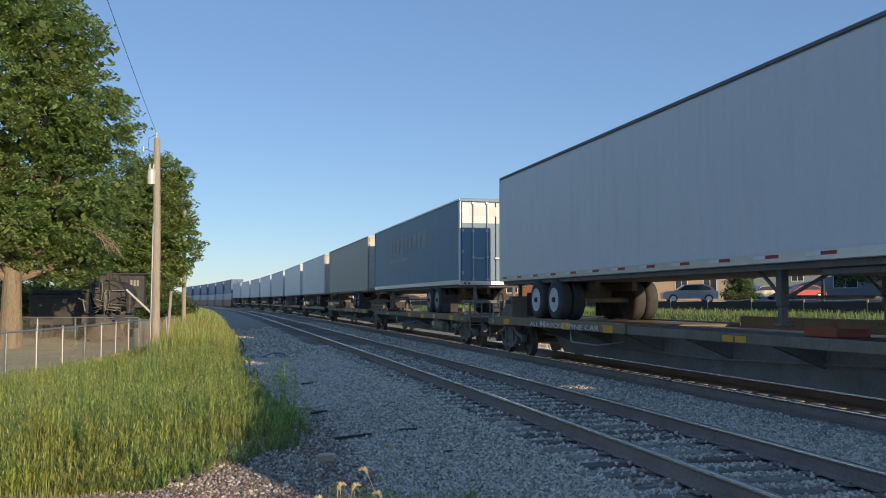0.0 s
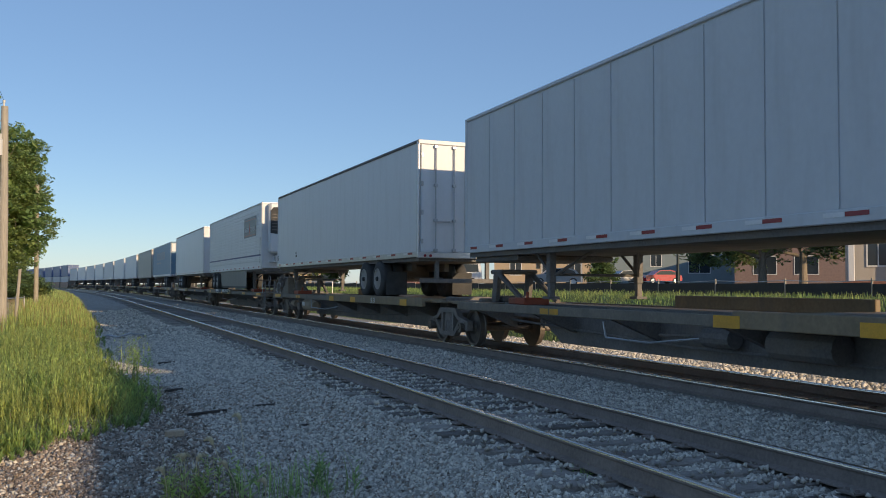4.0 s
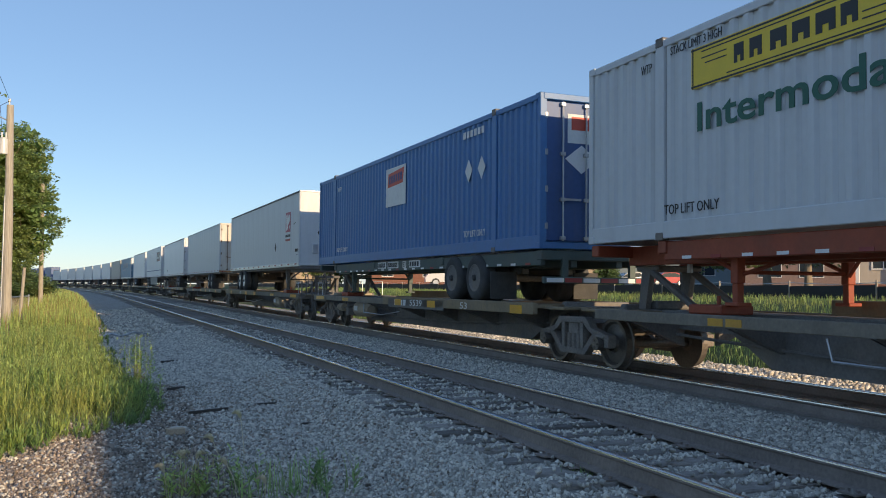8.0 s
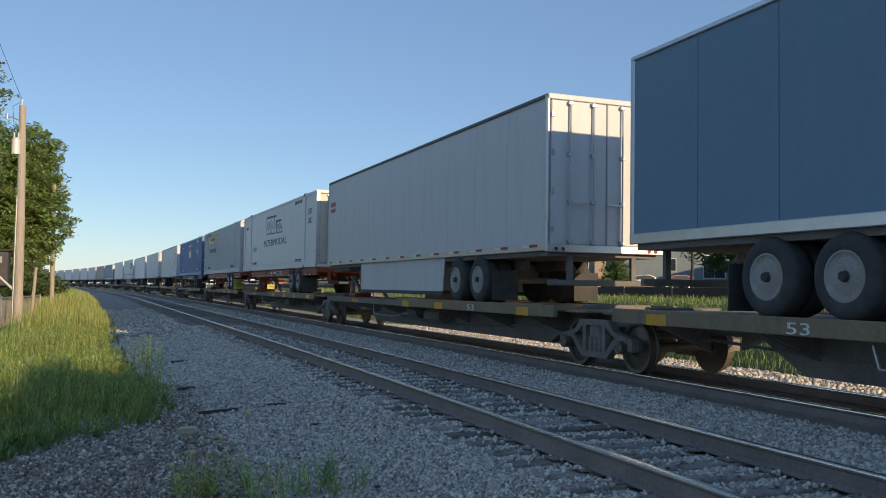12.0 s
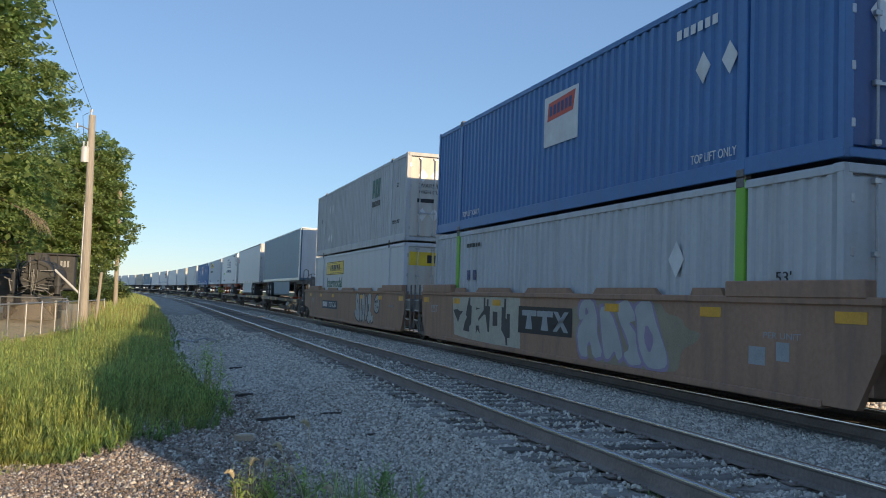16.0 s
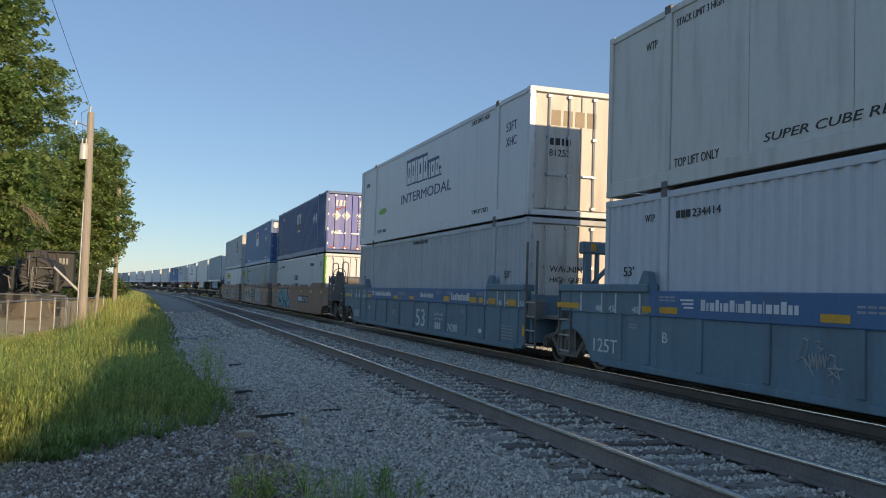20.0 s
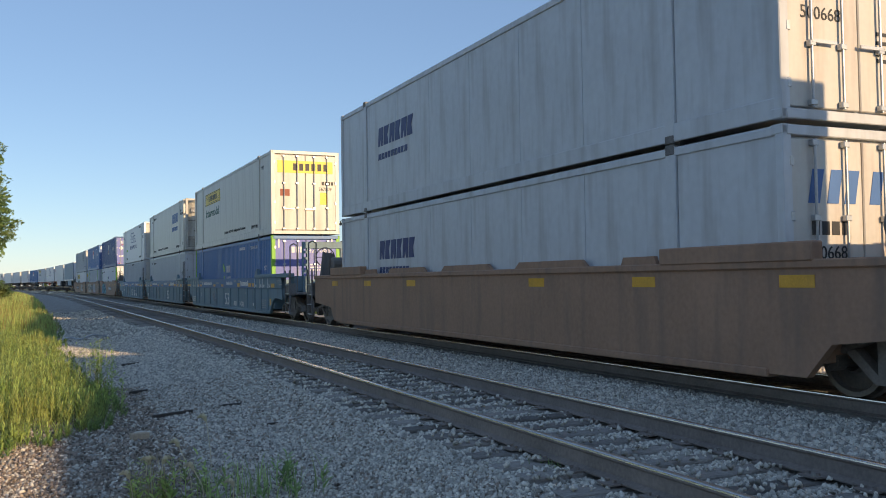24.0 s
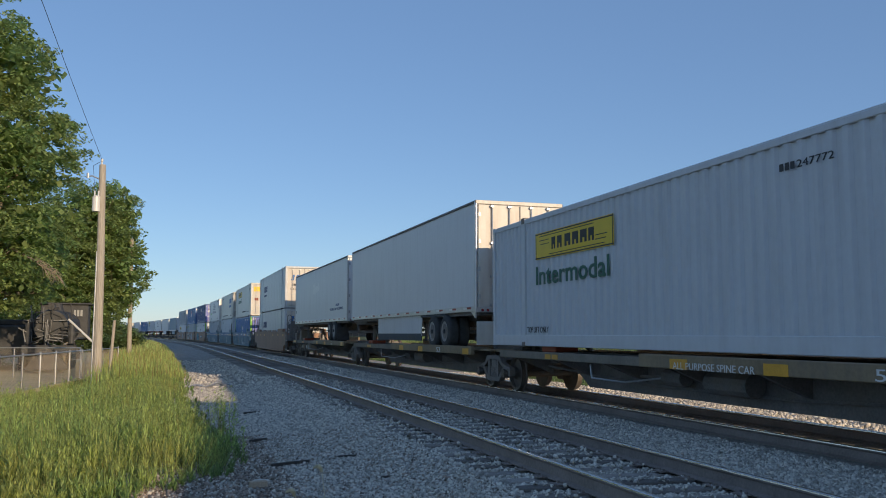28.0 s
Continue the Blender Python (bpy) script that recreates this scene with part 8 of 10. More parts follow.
def weeds(name, label, mat, count, y0, y1, x_far, h0, h1, seed, kind="blade", width=0.016, edge=0.0, power=2.0, keep=None):
    rnd = np.random.RandomState(seed)
    y = y0 + (y1 - y0) * rnd.rand(count) ** power
    reach = grass_edge(y) + edge
    x = reach - (reach - (x_far - (y - y0) * 0.12)) * rnd.rand(count)
    clump = np.sin(x * 1.9 + 1.3 * np.sin(y * 0.9)) * np.sin(y * 1.3 + 0.7 * np.sin(x * 1.7))
    ok = rnd.rand(count) < 0.62 + 0.4 * clump
    ok &= ~((y < 9.6) & (x > -1.9 + 0.8 * (y - 9.0)) & (rnd.rand(count) < 0.5))
    if keep:
        ok &= keep(x, y)
    ok &= x > np.interp(y, [21.8, 25.8, 32.05, 40.4, 48.4, 60, 90], [-7.4, -6.5, -5.55, -4.7, -3.9, -4.6, -7.0]) + 0.1
    x, y, clump = x[ok], y[ok], clump[ok]
    mown = np.interp(y, [15, 20, 26, 34, 50], [1.0, 0.84, 0.62, 0.5, 0.45])
    front = (mown + (1 - mown) * np.clip((x + 2.6) / 1.6, 0, 1)) * np.clip((y - 8.6) / 1.8, 0.35, 1.0) * np.interp(grass_edge(y) - x, [-0.25, 0.0, 0.5, 1.0, 1.6, 2.3], [0.25, 0.36, 0.52, 0.62, 0.85, 1.0])
    tuft = np.mod(np.sin(np.floor(x / 0.32) * 12.99 + np.floor(y / 0.5) * 78.23) * 4375.85, 1.0)
    h = rnd.uniform(h0, h1, len(x)) * (0.80 + 0.2 * clump) * (0.72 + 0.5 * tuft ** 1.5) * front
    z = np.interp(x, BED_OFF, BED_Z) - 0.03
    w = width * rnd.uniform(0.6, 1.4, len(x)) * np.clip(y / 16, 0.8, 2.6)
    V, F = blades(x, y, z, h, w, rnd, 0.22) if kind == "blade" else leafy_stalks(x, y, z, h, rnd, 30, 0.048, 2.2)
    ob = new(name, big_mesh(name, V, F))
    ob.data.materials.append(mat)
    return tagged(ob, label, "weeds", kind="stuff")


weeds("tall_grass", "tall sunlit green grass beside the gravel", grass_leaf, 80000, 9.0, 75, -7.0, 0.4, 0.95, 11, width=0.0085)
weeds("tall_weeds", "tall leafy green weeds in the grass", grass_leaf, 12000, 9.6, 45, -7.0, 0.75, 1.18, 12, "stalk", power=1.6)
weeds("dark_weeds", "deep green leafy weeds along the gravel's edge", grass_dark, 3000, 9.4, 50, -2.0, 0.5, 1.0, 13, "stalk", edge=0.25, power=1.5)
weeds("dry_grass", "straw-yellow dry grass among the weeds", grass_dry, 7500, 9.2, 60, -7.0, 0.4, 0.95, 14, width=0.009, power=1.5)
weeds("grass_undergrowth", "low dense green grass under the weeds", grass_dark, 20000, 9.3, 60, -7.0, 0.15, 0.32, 15, width=0.014)


def line_weeds(name, label, mat, count, s0, s1, seed, h0, h1):
    """Weeds that follow the bend of the line, from the fence to the gravel's edge."""
    rnd = np.random.RandomState(seed)
    q = s0 * (s1 / s0) ** rnd.rand(count)
    reach = 0.35 + 0.25 * np.sin(q * 0.9) * np.sin(q * 0.37)
    o = reach - (reach + np.interp(q, [34, 48, 70, 200], [2.9, 2.5, 4.5, 6.5])) * rnd.rand(count) ** 1.3
    x, y, _ = on_line_many(q, o)
    tuft = np.mod(np.sin(np.floor(o / 0.5) * 12.99 + np.floor(q / 1.1) * 78.23) * 4375.85, 1.0)
    h = rnd.uniform(h0, h1, count) * (0.65 + 0.5 * tuft) * np.interp(reach - o, [0, 0.5, 1.5], [0.55, 0.8, 1.0])
    V, F = blades(x, y, np.interp(o, BED_OFF, BED_Z) - 0.03, h, 0.022 * rnd.uniform(0.6, 1.4, count) * np.clip(q / 40, 1.0, 3.5), rnd, 0.25)
    ob = new(name, big_mesh(name, V, F))
    ob.data.materials.append(mat)
    return tagged(ob, label, "weeds", kind="stuff")


line_weeds("far_grass", "green weeds along the line further off", grass_leaf, 16000, 34.0, 190.0, 16, 0.5, 0.95)
line_weeds("far_dry_grass", "straw-coloured grass tips along the line", grass_dry, 2500, 34.0, 150.0, 17, 0.5, 1.0)


def clump(name, label, mat, x, y, n, spread, h0, h1, seed, kind="blade", width=0.012, category="weed"):
    rnd = np.random.RandomState(seed)
    px, py = x + rnd.normal(0, spread, n), y + rnd.normal(0, spread, n)
    z = np.interp(px, BED_OFF, BED_Z) - 0.02
    h = rnd.uniform(h0, h1, n)
    if kind == "blade":
        V, F = blades(px, py, z, h, width * rnd.uniform(0.6, 1.4, n), rnd, 0.6)
        ob = new(name, big_mesh(name, V, F))
        ob.data.materials.append(mat)
        return tagged(ob, label, category, kind="stuff")
    t = thing(name, label, category, "single weeds on the gravel")
    for i in range(n):
        V, F = leafy_stalks(px[i:i + 1], py[i:i + 1], z[i:i + 1], h[i:i + 1], rnd, 20, 0.075)
        tagged(part("stalk", big_mesh("stalk", V, F), mat, t), kind="stuff")
    return t


clump("weed", "pale leafy weeds standing in the gravel", grass_leaf, 0.98, 7.6, 7, 0.14, 0.24, 0.42, 30, "stalk")
clump("weed", "leafy dark green weeds in the gravel", grass_dark, 1.5, 7.35, 9, 0.22, 0.16, 0.40, 29, "stalk")
clump("weed", "leafy green weed standing alone at the gravel's edge", grass_leaf, 0.46, 15.3, 16, 0.12, 0.55, 0.98, 21, "stalk")
clump("weed", "weed with orange dried leaves at the gravel's edge", grass_dry, 0.42, 15.1, 5, 0.08, 0.25, 0.45, 40, "stalk")
clump("weed", "leafy green weed standing alone at the gravel's edge", grass_leaf, 0.55, 13.4, 7, 0.12, 0.3, 0.6, 22, "stalk")
clump("weed", "leafy green weed standing alone at the gravel's edge", grass_leaf, 0.02, 16.4, 8, 0.1, 0.55, 0.9, 36, "stalk")
clump("weed", "leafy green weed standing alone at the gravel's edge", grass_leaf, 0.42, 19.5, 8, 0.12, 0.45, 0.8, 37, "stalk")
clump("grass_tuft", "dry straw-brown grass at the pole's foot", grass_dry, -2.7, 37.0, 900, 0.75, 0.25, 0.55, 38, width=0.02)
clump("grass_tuft", "dry straw-brown grass at the pole's foot", grass_dry, -2.9, 41.5, 700, 0.7, 0.25, 0.5, 39, width=0.02)
clump("weed", "yellow-green leafy weed on the gravel", grass_leaf, 0.60, 7.5, 9, 0.12, 0.2, 0.42, 23, "stalk")
clump("grass_tuft", "dark green grass tuft on the gravel", grass_mid, 1.25, 7.4, 44, 0.16, 0.14, 0.42, 24, width=0.010)
clump("grass_tuft", "dark green grass tuft on the gravel", grass_mid, 1.62, 7.5, 48, 0.2, 0.12, 0.42, 25, width=0.010)
clump("grass_tuft", "dry straw tuft on the gravel", grass_dry, 0.66, 7.7, 36, 0.09, 0.22, 0.46, 26, width=0.007)
clump("grass_tuft", "small dark tuft between the ties", grass_dark, 4.1, 7.5, 40, 0.06, 0.05, 0.14, 27, width=0.008)
clump("grass_tuft", "small dark tuft between the ties", grass_dark, 3.75, 6.6, 36, 0.07, 0.05, 0.12, 28, width=0.008)
foxtail_head = leaf_material("pale_foxtail_seed", (0.66, 0.58, 0.38), 0.2, 0.4)
for x, y, h, dx in ((1.16, 7.8, 0.66, -0.05), (0.98, 7.6, 0.5, -0.12), (1.05, 7.4, 0.34, -0.1), (1.22, 7.1, 0.24, 0.0), (0.66, 7.7, 0.36, -0.02), (0.6, 7.6, 0.38, 0.01), (0.72, 7.65, 0.36, 0.02), (0.5, 7.5, 0.3, -0.03)):
    t = thing("foxtail", "dry foxtail grass with a pale seed head", "grass", "foxtails on the gravel")
    t.location = (x - 0.05, y, -0.46)
    part("stem", Shape().path([(0, 0, 0), (dx * 0.3, 0, h * 0.6), (dx, 0, h)], 0.0035, 5), foxtail_head, t)
    s = -1 if dx <= 0 else 1
    part("seed_head", Shape().tube((dx, 0, h - 0.01), (dx + s * 0.012, 0, h + 0.03), 0.012, 8, 0.021).tube((dx + s * 0.012, 0, h + 0.03), (dx + s * 0.035, 0, h + 0.045), 0.021, 8, 0.02)
         .tube((dx + s * 0.035, 0, h + 0.045), (dx + s * 0.075, 0, h + 0.025), 0.02, 8, 0.006), foxtail_head, t, "drooping pale seed head")


def tree(name, label, x, y, base, trunk_h, trunk_r, blobs, leaves, size, mat, seed, lean=0.0):
    """A tapered trunk with limbs to each mass of leaves, and a crown of leaf clusters."""
    rnd = np.random.RandomState(seed)
    t = thing(name, label, "tree", "trees")
    tr = Shape()
    pts = [Vector((x, y, base - 0.2)), Vector((x + lean * 0.4, y, base + trunk_h * 0.5)), Vector((x + lean, y, base + trunk_h))]
    tr.tube(pts[0], pts[1], trunk_r * 1.25, 14, trunk_r).tube(pts[1], pts[2], trunk_r, 14, trunk_r * 0.85)
    part("trunk", tr, bark, t)
    for bx, by, bz, rx, ry, rz in blobs:
        limb = Shape()
        p = pts[2] + Vector((0, 0, -trunk_h * 0.15))
        q = Vector((bx, by, bz - rz * 0.35))
        m = (p + q) / 2 + Vector((0, 0, 0.25))
        limb.tube(p, m, trunk_r * 0.5, 8, trunk_r * 0.34).tube(m, q, trunk_r * 0.34, 8, trunk_r * 0.15)
        for k in range(7):
            e = q + Vector((rnd.uniform(-0.8, 0.8) * rx, rnd.uniform(-0.8, 0.8) * ry, rnd.uniform(-0.3, 1.1) * rz))
            limb.tube(q - (q - m) * rnd.uniform(0, 0.6), e, trunk_r * 0.13, 5, trunk_r * 0.03)
        part("limb", limb, bark, t)
    vol = np.array([b[3] * b[4] * b[5] for b in blobs]) ** (2 / 3)
    V, SZ = [], []
    for b, share in zip(blobs, vol / vol.sum()):
        # outer sprays of leaves, and larger dark-standing ones within
        for part_of, per, r0, r1, grow, spread in ((0.8, 34, 0.72, 1.0, 1.0, 0.34), (0.2, 20, 0.25, 0.8, 2.2, 0.55)):
            n = int(leaves * share * part_of / per)
            d = rnd.normal(size=(n, 3))
            d /= np.linalg.norm(d, axis=1)[:, None]
            rad = rnd.uniform(r0, r1, n)
            wob = 1 + 0.13 * np.sin(d[:, 0] * 5 + b[0]) * np.sin(d[:, 2] * 6 + b[2]) + 0.09 * np.sin(d[:, 1] * 9 + d[:, 0] * 7)
            c = np.array(b[:3]) + d * np.array(b[3:]) * (rad * wob)[:, None]
            e = rnd.normal(size=(n, per, 3))
            e /= np.linalg.norm(e, axis=2)[:, :, None]
            e *= rnd.uniform(0.1, 1.0, (n, per, 1)) ** 0.5
            p = c[:, None, :] + e * rnd.uniform(0.75, 1.35, (n, 1, 1)) * spread * (size / 0.2) * np.array((1.15, 1.15, 0.6))
            V.append(p.reshape(-1, 3))
            SZ.append(np.full(n * per, size * grow))
    C, SZ = np.concatenate(V), np.concatenate(SZ)
    n = len(C)
    a, tilt = rnd.uniform(0, 2 * math.pi, n), rnd.uniform(-0.9, 0.9, n)
    L = SZ * rnd.uniform(0.6, 1.3, n)
    u = np.stack([np.cos(a) * np.cos(tilt), np.sin(a) * np.cos(tilt), np.sin(tilt)], 1) * L[:, None]
    w = np.stack([-np.sin(a), np.cos(a), rnd.uniform(-0.6, 0.6, n)], 1) * (L * 0.55)[:, None]
    q = np.stack([C - u * 0.5, C + w * 0.5, C + u * 0.5, C - w * 0.5], 1).reshape(-1, 3)
    me = big_mesh("crown", q, np.arange(len(q)).reshape(-1, 4))
    me.materials.append(mat)
    part("crown", me, None, t)
    return t


oak = tree("oak_tree", "large green oak with a pale trunk behind the fence", -10.0, 40.9, -0.7, 3.6, 0.42,
     [(-12.0, 41.8, 9.0, 5.2, 5.0, 5.2), (-7.6, 41.2, 9.3, 2.7, 3.0, 2.3), (-8.5, 41.4, 12.8, 2.2, 2.6, 2.3), (-8.1, 41.6, 5.6, 2.9, 3.2, 2.6), (-11.6, 41.6, 14.6, 3.4, 3.6, 2.8),
      (-14.0, 40.2, 4.6, 3.6, 3.6, 2.2), (-10.6, 40.0, 4.4, 2.6, 2.4, 1.7), (-8.7, 42.8, 3.0, 1.5, 1.2, 0.95), (-7.1, 43.4, 3.5, 1.1, 0.9, 0.75), (-16.0, 42.0, 9.0, 4.0, 4.0, 4.5)], 120000, 0.2, oak_leaf, 31)
# bare dead twigs hanging out of the crown over the locomotive
twig_rnd = random.Random(91)
dead = Shape().tube((-7.6, 40.6, 4.9), (-6.4, 39.3, 4.3), 0.06, 6, 0.04)
for k in range(30):
    x0, z0 = -6.5 + 0.027 * k, 4.5 - 0.018 * k - 0.1 * (k % 3)
    x1, z1 = x0 + twig_rnd.uniform(0.1, 0.6), z0 - twig_rnd.uniform(0.3, 0.75)
    dead.tube((x0, 39.3, z0), ((x0 + x1) / 2, 39.2, (z0 + z1) / 2 + 0.12), 0.015, 4, 0.011).tube(((x0 + x1) / 2, 39.2, (z0 + z1) / 2 + 0.12), (x1, 39.15, z1), 0.011, 4, 0.005)
part("dead_branch", dead, bark, oak, "bare grey dead twigs")
tree("oak_tree", "dense green oak further along the fence", -8.2, 60.5, -0.7, 3.0, 0.36,
     [(-7.6, 60.2, 7.2, 3.6, 3.8, 4.0), (-5.1, 60.0, 5.4, 2.0, 2.6, 3.2), (-10.2, 61.0, 5.6, 3.6, 4.0, 4.0), (-5.6, 60.1, 8.8, 2.0, 2.4, 2.2), (-7.4, 59.2, 3.2, 3.2, 2.6, 1.8)], 70000, 0.22, oak_leaf, 32)
tree("bush", "low green bushes beside the line far off", -5.6, 96.0, -0.7, 0.6, 0.1, [(-7.2, 96, 0.7, 1.8, 3, 1.5), (-9.8, 98, 1.4, 3, 3, 2.2)], 9000, 0.3, far_leaf, 33)
tree("bush", "low green bushes beside the line far off", -9.5, 140.0, -0.7, 0.6, 0.1, [(-13, 140, 1.2, 3, 4, 2.2), (-17, 142, 2.2, 4, 4, 3.2), (-21, 146, 3, 6, 5, 4.2)], 9000, 0.45, far_leaf, 34)
tree("bush", "dark green hedge behind the old locomotive", -13.0, 58.0, -0.7, 0.6, 0.1, [(-9.6, 57, 1.2, 2.8, 2, 2.2), (-14.0, 58, 1.4, 3.2, 2, 2.4), (-19.0, 58, 1.6, 3.5, 2, 2.6), (-24.5, 58, 1.6, 3.5, 2, 2.6)], 22000, 0.2, far_leaf, 36)
tree("bush", "far hedge at the bend of the line", -34.0, 215.0, -0.7, 1.0, 0.15, [(-34, 215, 2, 8, 6, 3.5), (-48, 220, 3, 9, 6, 5), (-63, 230, 3, 10, 6, 5)], 9000, 0.7, far_leaf, 35)

# ---- poles and wire ----
pole_wood = material("sun_bleached_pole_wood", (0.40, 0.36, 0.30), 0.9, vary=0.25, scale=5, fine=30, bump=0.6, stretch=(1, 1, 0.1), dirt=(0.2, 0.15, 0.1), dirt_amount=0.5, streak=1)
porcelain = material("pale_grey_enamel", (0.62, 0.62, 0.60), 0.35, vary=0.06)
p1 = thing("utility_pole", "bleached wooden utility pole with a grey transformer", "utility pole", "utility poles")
p1.location = (-3.61, 35.84, -0.7)
part("pole", Shape().tube((0, 0, -0.3), (-0.03, 0, 4.4), 0.17, 14, 0.15).tube((-0.03, 0, 4.4), (-0.09, 0, 8.55), 0.15, 14, 0.12), pole_wood, p1)
tf = part("transformer", Shape().tube((-0.26, -0.08, 6.72), (-0.26, -0.08, 7.28), 0.15, 16).tube((-0.26, -0.08, 7.28), (-0.26, -0.08, 7.33), 0.16, 16, 0.1), porcelain, p1, "pale grey transformer can")
for dx in (-0.07, 0.07):
    part("bushing", Shape().tube((-0.26 + dx, -0.08, 7.3), (-0.26 + dx, -0.08, 7.52), 0.03, 8), porcelain, tf)
part("bracket_arm", Shape().path([(-0.1, 0, 7.95), (-0.45, -0.05, 8.1), (-0.6, -0.05, 8.05)], 0.025).tube((-0.6, -0.05, 8.0), (-0.6, -0.05, 8.2), 0.05, 8), bright_steel, p1)
part("insulator", Shape().tube((-0.12, 0, 8.5), (-0.12, 0, 8.72), 0.03, 8).tube((-0.12, 0, 8.68), (-0.12, 0, 8.78), 0.05, 8), porcelain, p1)
part("conduit", Shape().tube((-0.2, -0.06, -0.2), (-0.17, -0.06, 5.2), 0.03, 8), bright_steel, p1, "grey conduit pipe")
part("jumper_wire", Shape().path([(-0.12, 0, 8.7), (-0.42, -0.03, 8.5), (-0.33, -0.08, 7.5)], 0.008, 5), ink_black, p1)
p2 = thing("utility_pole", "bare bleached wooden pole", "utility pole", "utility poles")
p2.location = (-4.15, 59.9, -0.7)
part("pole", Shape().tube((0, 0, -0.3), (-0.08, 0, 8.15), 0.15, 12, 0.11), pole_wood, p2)
part("insulator", Shape().tube((-0.08, 0, 8.1), (-0.08, 0, 8.3), 0.04, 8), porcelain, p2)
p3 = thing("utility_pole", "wooden utility pole behind the viewer", "utility pole", "utility poles")
p3.location = (-2.2, -12.0, -0.7)
part("pole", Shape().tube((0, 0, -0.3), (0, 0, 9.2), 0.16, 12, 0.12), pole_wood, p3)
wire = thing("overhead_wire", "thin dark overhead wire between two poles", "wire")
a, b = Vector((-3.73, 35.84, 8.05)), Vector((-2.2, -12.0, 8.4))
part("strand", Shape().path([a.lerp(b, k / 16) - Vector((0, 0, 0.9 * (1 - (k / 8 - 1) ** 2) * 0.25)) for k in range(17)], 0.007, 5), ink_black, wire)
stub = thing("fence_stub", "leaning grey wooden post beside the pole", "post")
part("post", Shape().tube((-3.35, 37.5, -0.8), (-3.2, 37.5, 1.9), 0.06, 8), pole_wood, stub)

# ---- chain-link fence ----
dull_wire = material("rust_dulled_fence_wire", (0.52, 0.43, 0.32), 0.7, 0.3, vary=0.2, scale=3)
yard = Shape().prism([(-45.0, 18.0), (-8.2, 18.0), (-6.5, 25.8), (-5.5, 32.05), (-4.65, 40.4), (-3.85, 48.4), (-5.2, 66.0), (-9.0, 95.0), (-45.0, 95.0)], "z", -0.85, -0.52)
tagged(part("yard", yard, material("dry_mown_grass_ground", (0.46, 0.42, 0.25), 0.95, vary=0.3, scale=0.6, fine=9, bump=0.3, dirt=(0.47, 0.39, 0.27), dirt_amount=0.6), None), "dry mown grass yard behind the fence", "ground", kind="structure")
fence = thing("chain_link_fence", "galvanised chain-link fence in front of the trees", "fence", "fences")
fence2 = thing("chain_link_fence", "second chain-link fence round the old locomotive", "fence", "fences")


def fence_run(owner, pts, top, bottom, step):
    for (xa, ya), (xb, yb) in zip(pts, pts[1:]):
        L = math.hypot(xb - xa, yb - ya)
        n = max(1, round(L / step))
        for k in range(n + 1):
            x, y = xa + (xb - xa) * k / n, ya + (yb - ya) * k / n
            part("post", stored("fence_post", lambda: Shape().tube((0, 0, 0), (0, 0, top - bottom + 0.05), 0.035, 8).tube((0, 0, top - bottom + 0.05), (0, 0, top - bottom + 0.09), 0.045, 8, 0.01), bright_steel), None, owner, at=(x, y, bottom))
        part("top_rail", Shape().tube((xa, ya, top), (xb, yb, top), 0.028, 8), bright_steel, owner)
        mesh = Shape()
        d = 0.11
        h = top - bottom - 0.1
        m = int(L / d)
        for k in range(m):
            for s in (-1, 1):
                u0, u1 = k * d, k * d + s * h
                c = min(max(u1, 0), L)
                if abs(c - u0) > 0.05:
                    zz = bottom + 0.05 + abs(c - u0)
                    mesh.tube((xa + (xb - xa) * u0 / L, ya + (yb - ya) * u0 / L, bottom + 0.05), (xa + (xb - xa) * c / L, ya + (yb - ya) * c / L, zz), 0.0035, 3)
        ob = part("wire_mesh", mesh, dull_wire, owner)


fence_run(fence, [(-7.4, 21.8), (-6.5, 25.8), (-5.55, 32.05), (-4.7, 40.4), (-3.9, 48.4)], 0.65, -0.52, 2.09)
fence_run(fence2, [(-15.5, 44.5), (-11.0, 43.2), (-7.6, 41.9), (-4.8, 40.9)], 0.76, -0.52, 2.4)

# ---- the old steam locomotive under the oak ----
loco_black = material("old_black_locomotive_paint", (0.055, 0.058, 0.062), 0.6, vary=0.4, scale=3, fine=20, bump=0.2, dirt=(0.06, 0.055, 0.05), dirt_amount=0.5)
loco_black.node_tree.nodes["Principled BSDF"].inputs["Specular IOR Level"].default_value = 0.4
lo_ = thing("steam_locomotive", "old black steam locomotive displayed under the trees", "locomotive")
lo_.location = (-6.9, 46.6, -0.6)
lo_.rotation_euler = (0, 0, radians(2))
lo_.scale = (0.85, 0.85, 0.85)
loco_grey = material("dusty_grey_pipework", (0.24, 0.245, 0.25), 0.55, vary=0.4, scale=5, fine=25)
part("boiler", Shape().tube((0, 0.4, 2.75), (0, 7.5, 2.75), 0.95, 24, 1.0), loco_black, lo_)
sb = part("smokebox_front", Shape().tube((0, 0.2, 2.75), (0, 0.42, 2.75), 0.9, 24, 0.96).tube((0, 0.1, 2.75), (0, 0.2, 2.75), 0.5, 20), loco_black, lo_)
part("handrail", Shape().path([(0.75 * math.cos(a), 0.12, 2.75 + 0.75 * math.sin(a)) for a in [math.pi * k / 4 for k in range(5)]], 0.02), loco_black, sb)
part("chimney", Shape().tube((0, 1.0, 3.55), (0, 1.0, 3.85), 0.26, 14, 0.3), loco_black, lo_)
part("dome", Shape().tube((0, 3.2, 3.6), (0, 3.2, 4.1), 0.4, 14, 0.25), loco_black, lo_)
part("running_board", Shape().box(-1.45, -0.9, 0.3, 7.6, 2.0, 2.07, 0.01).box(0.9, 1.45, 0.3, 7.6, 2.0, 2.07, 0.01), loco_black, lo_)
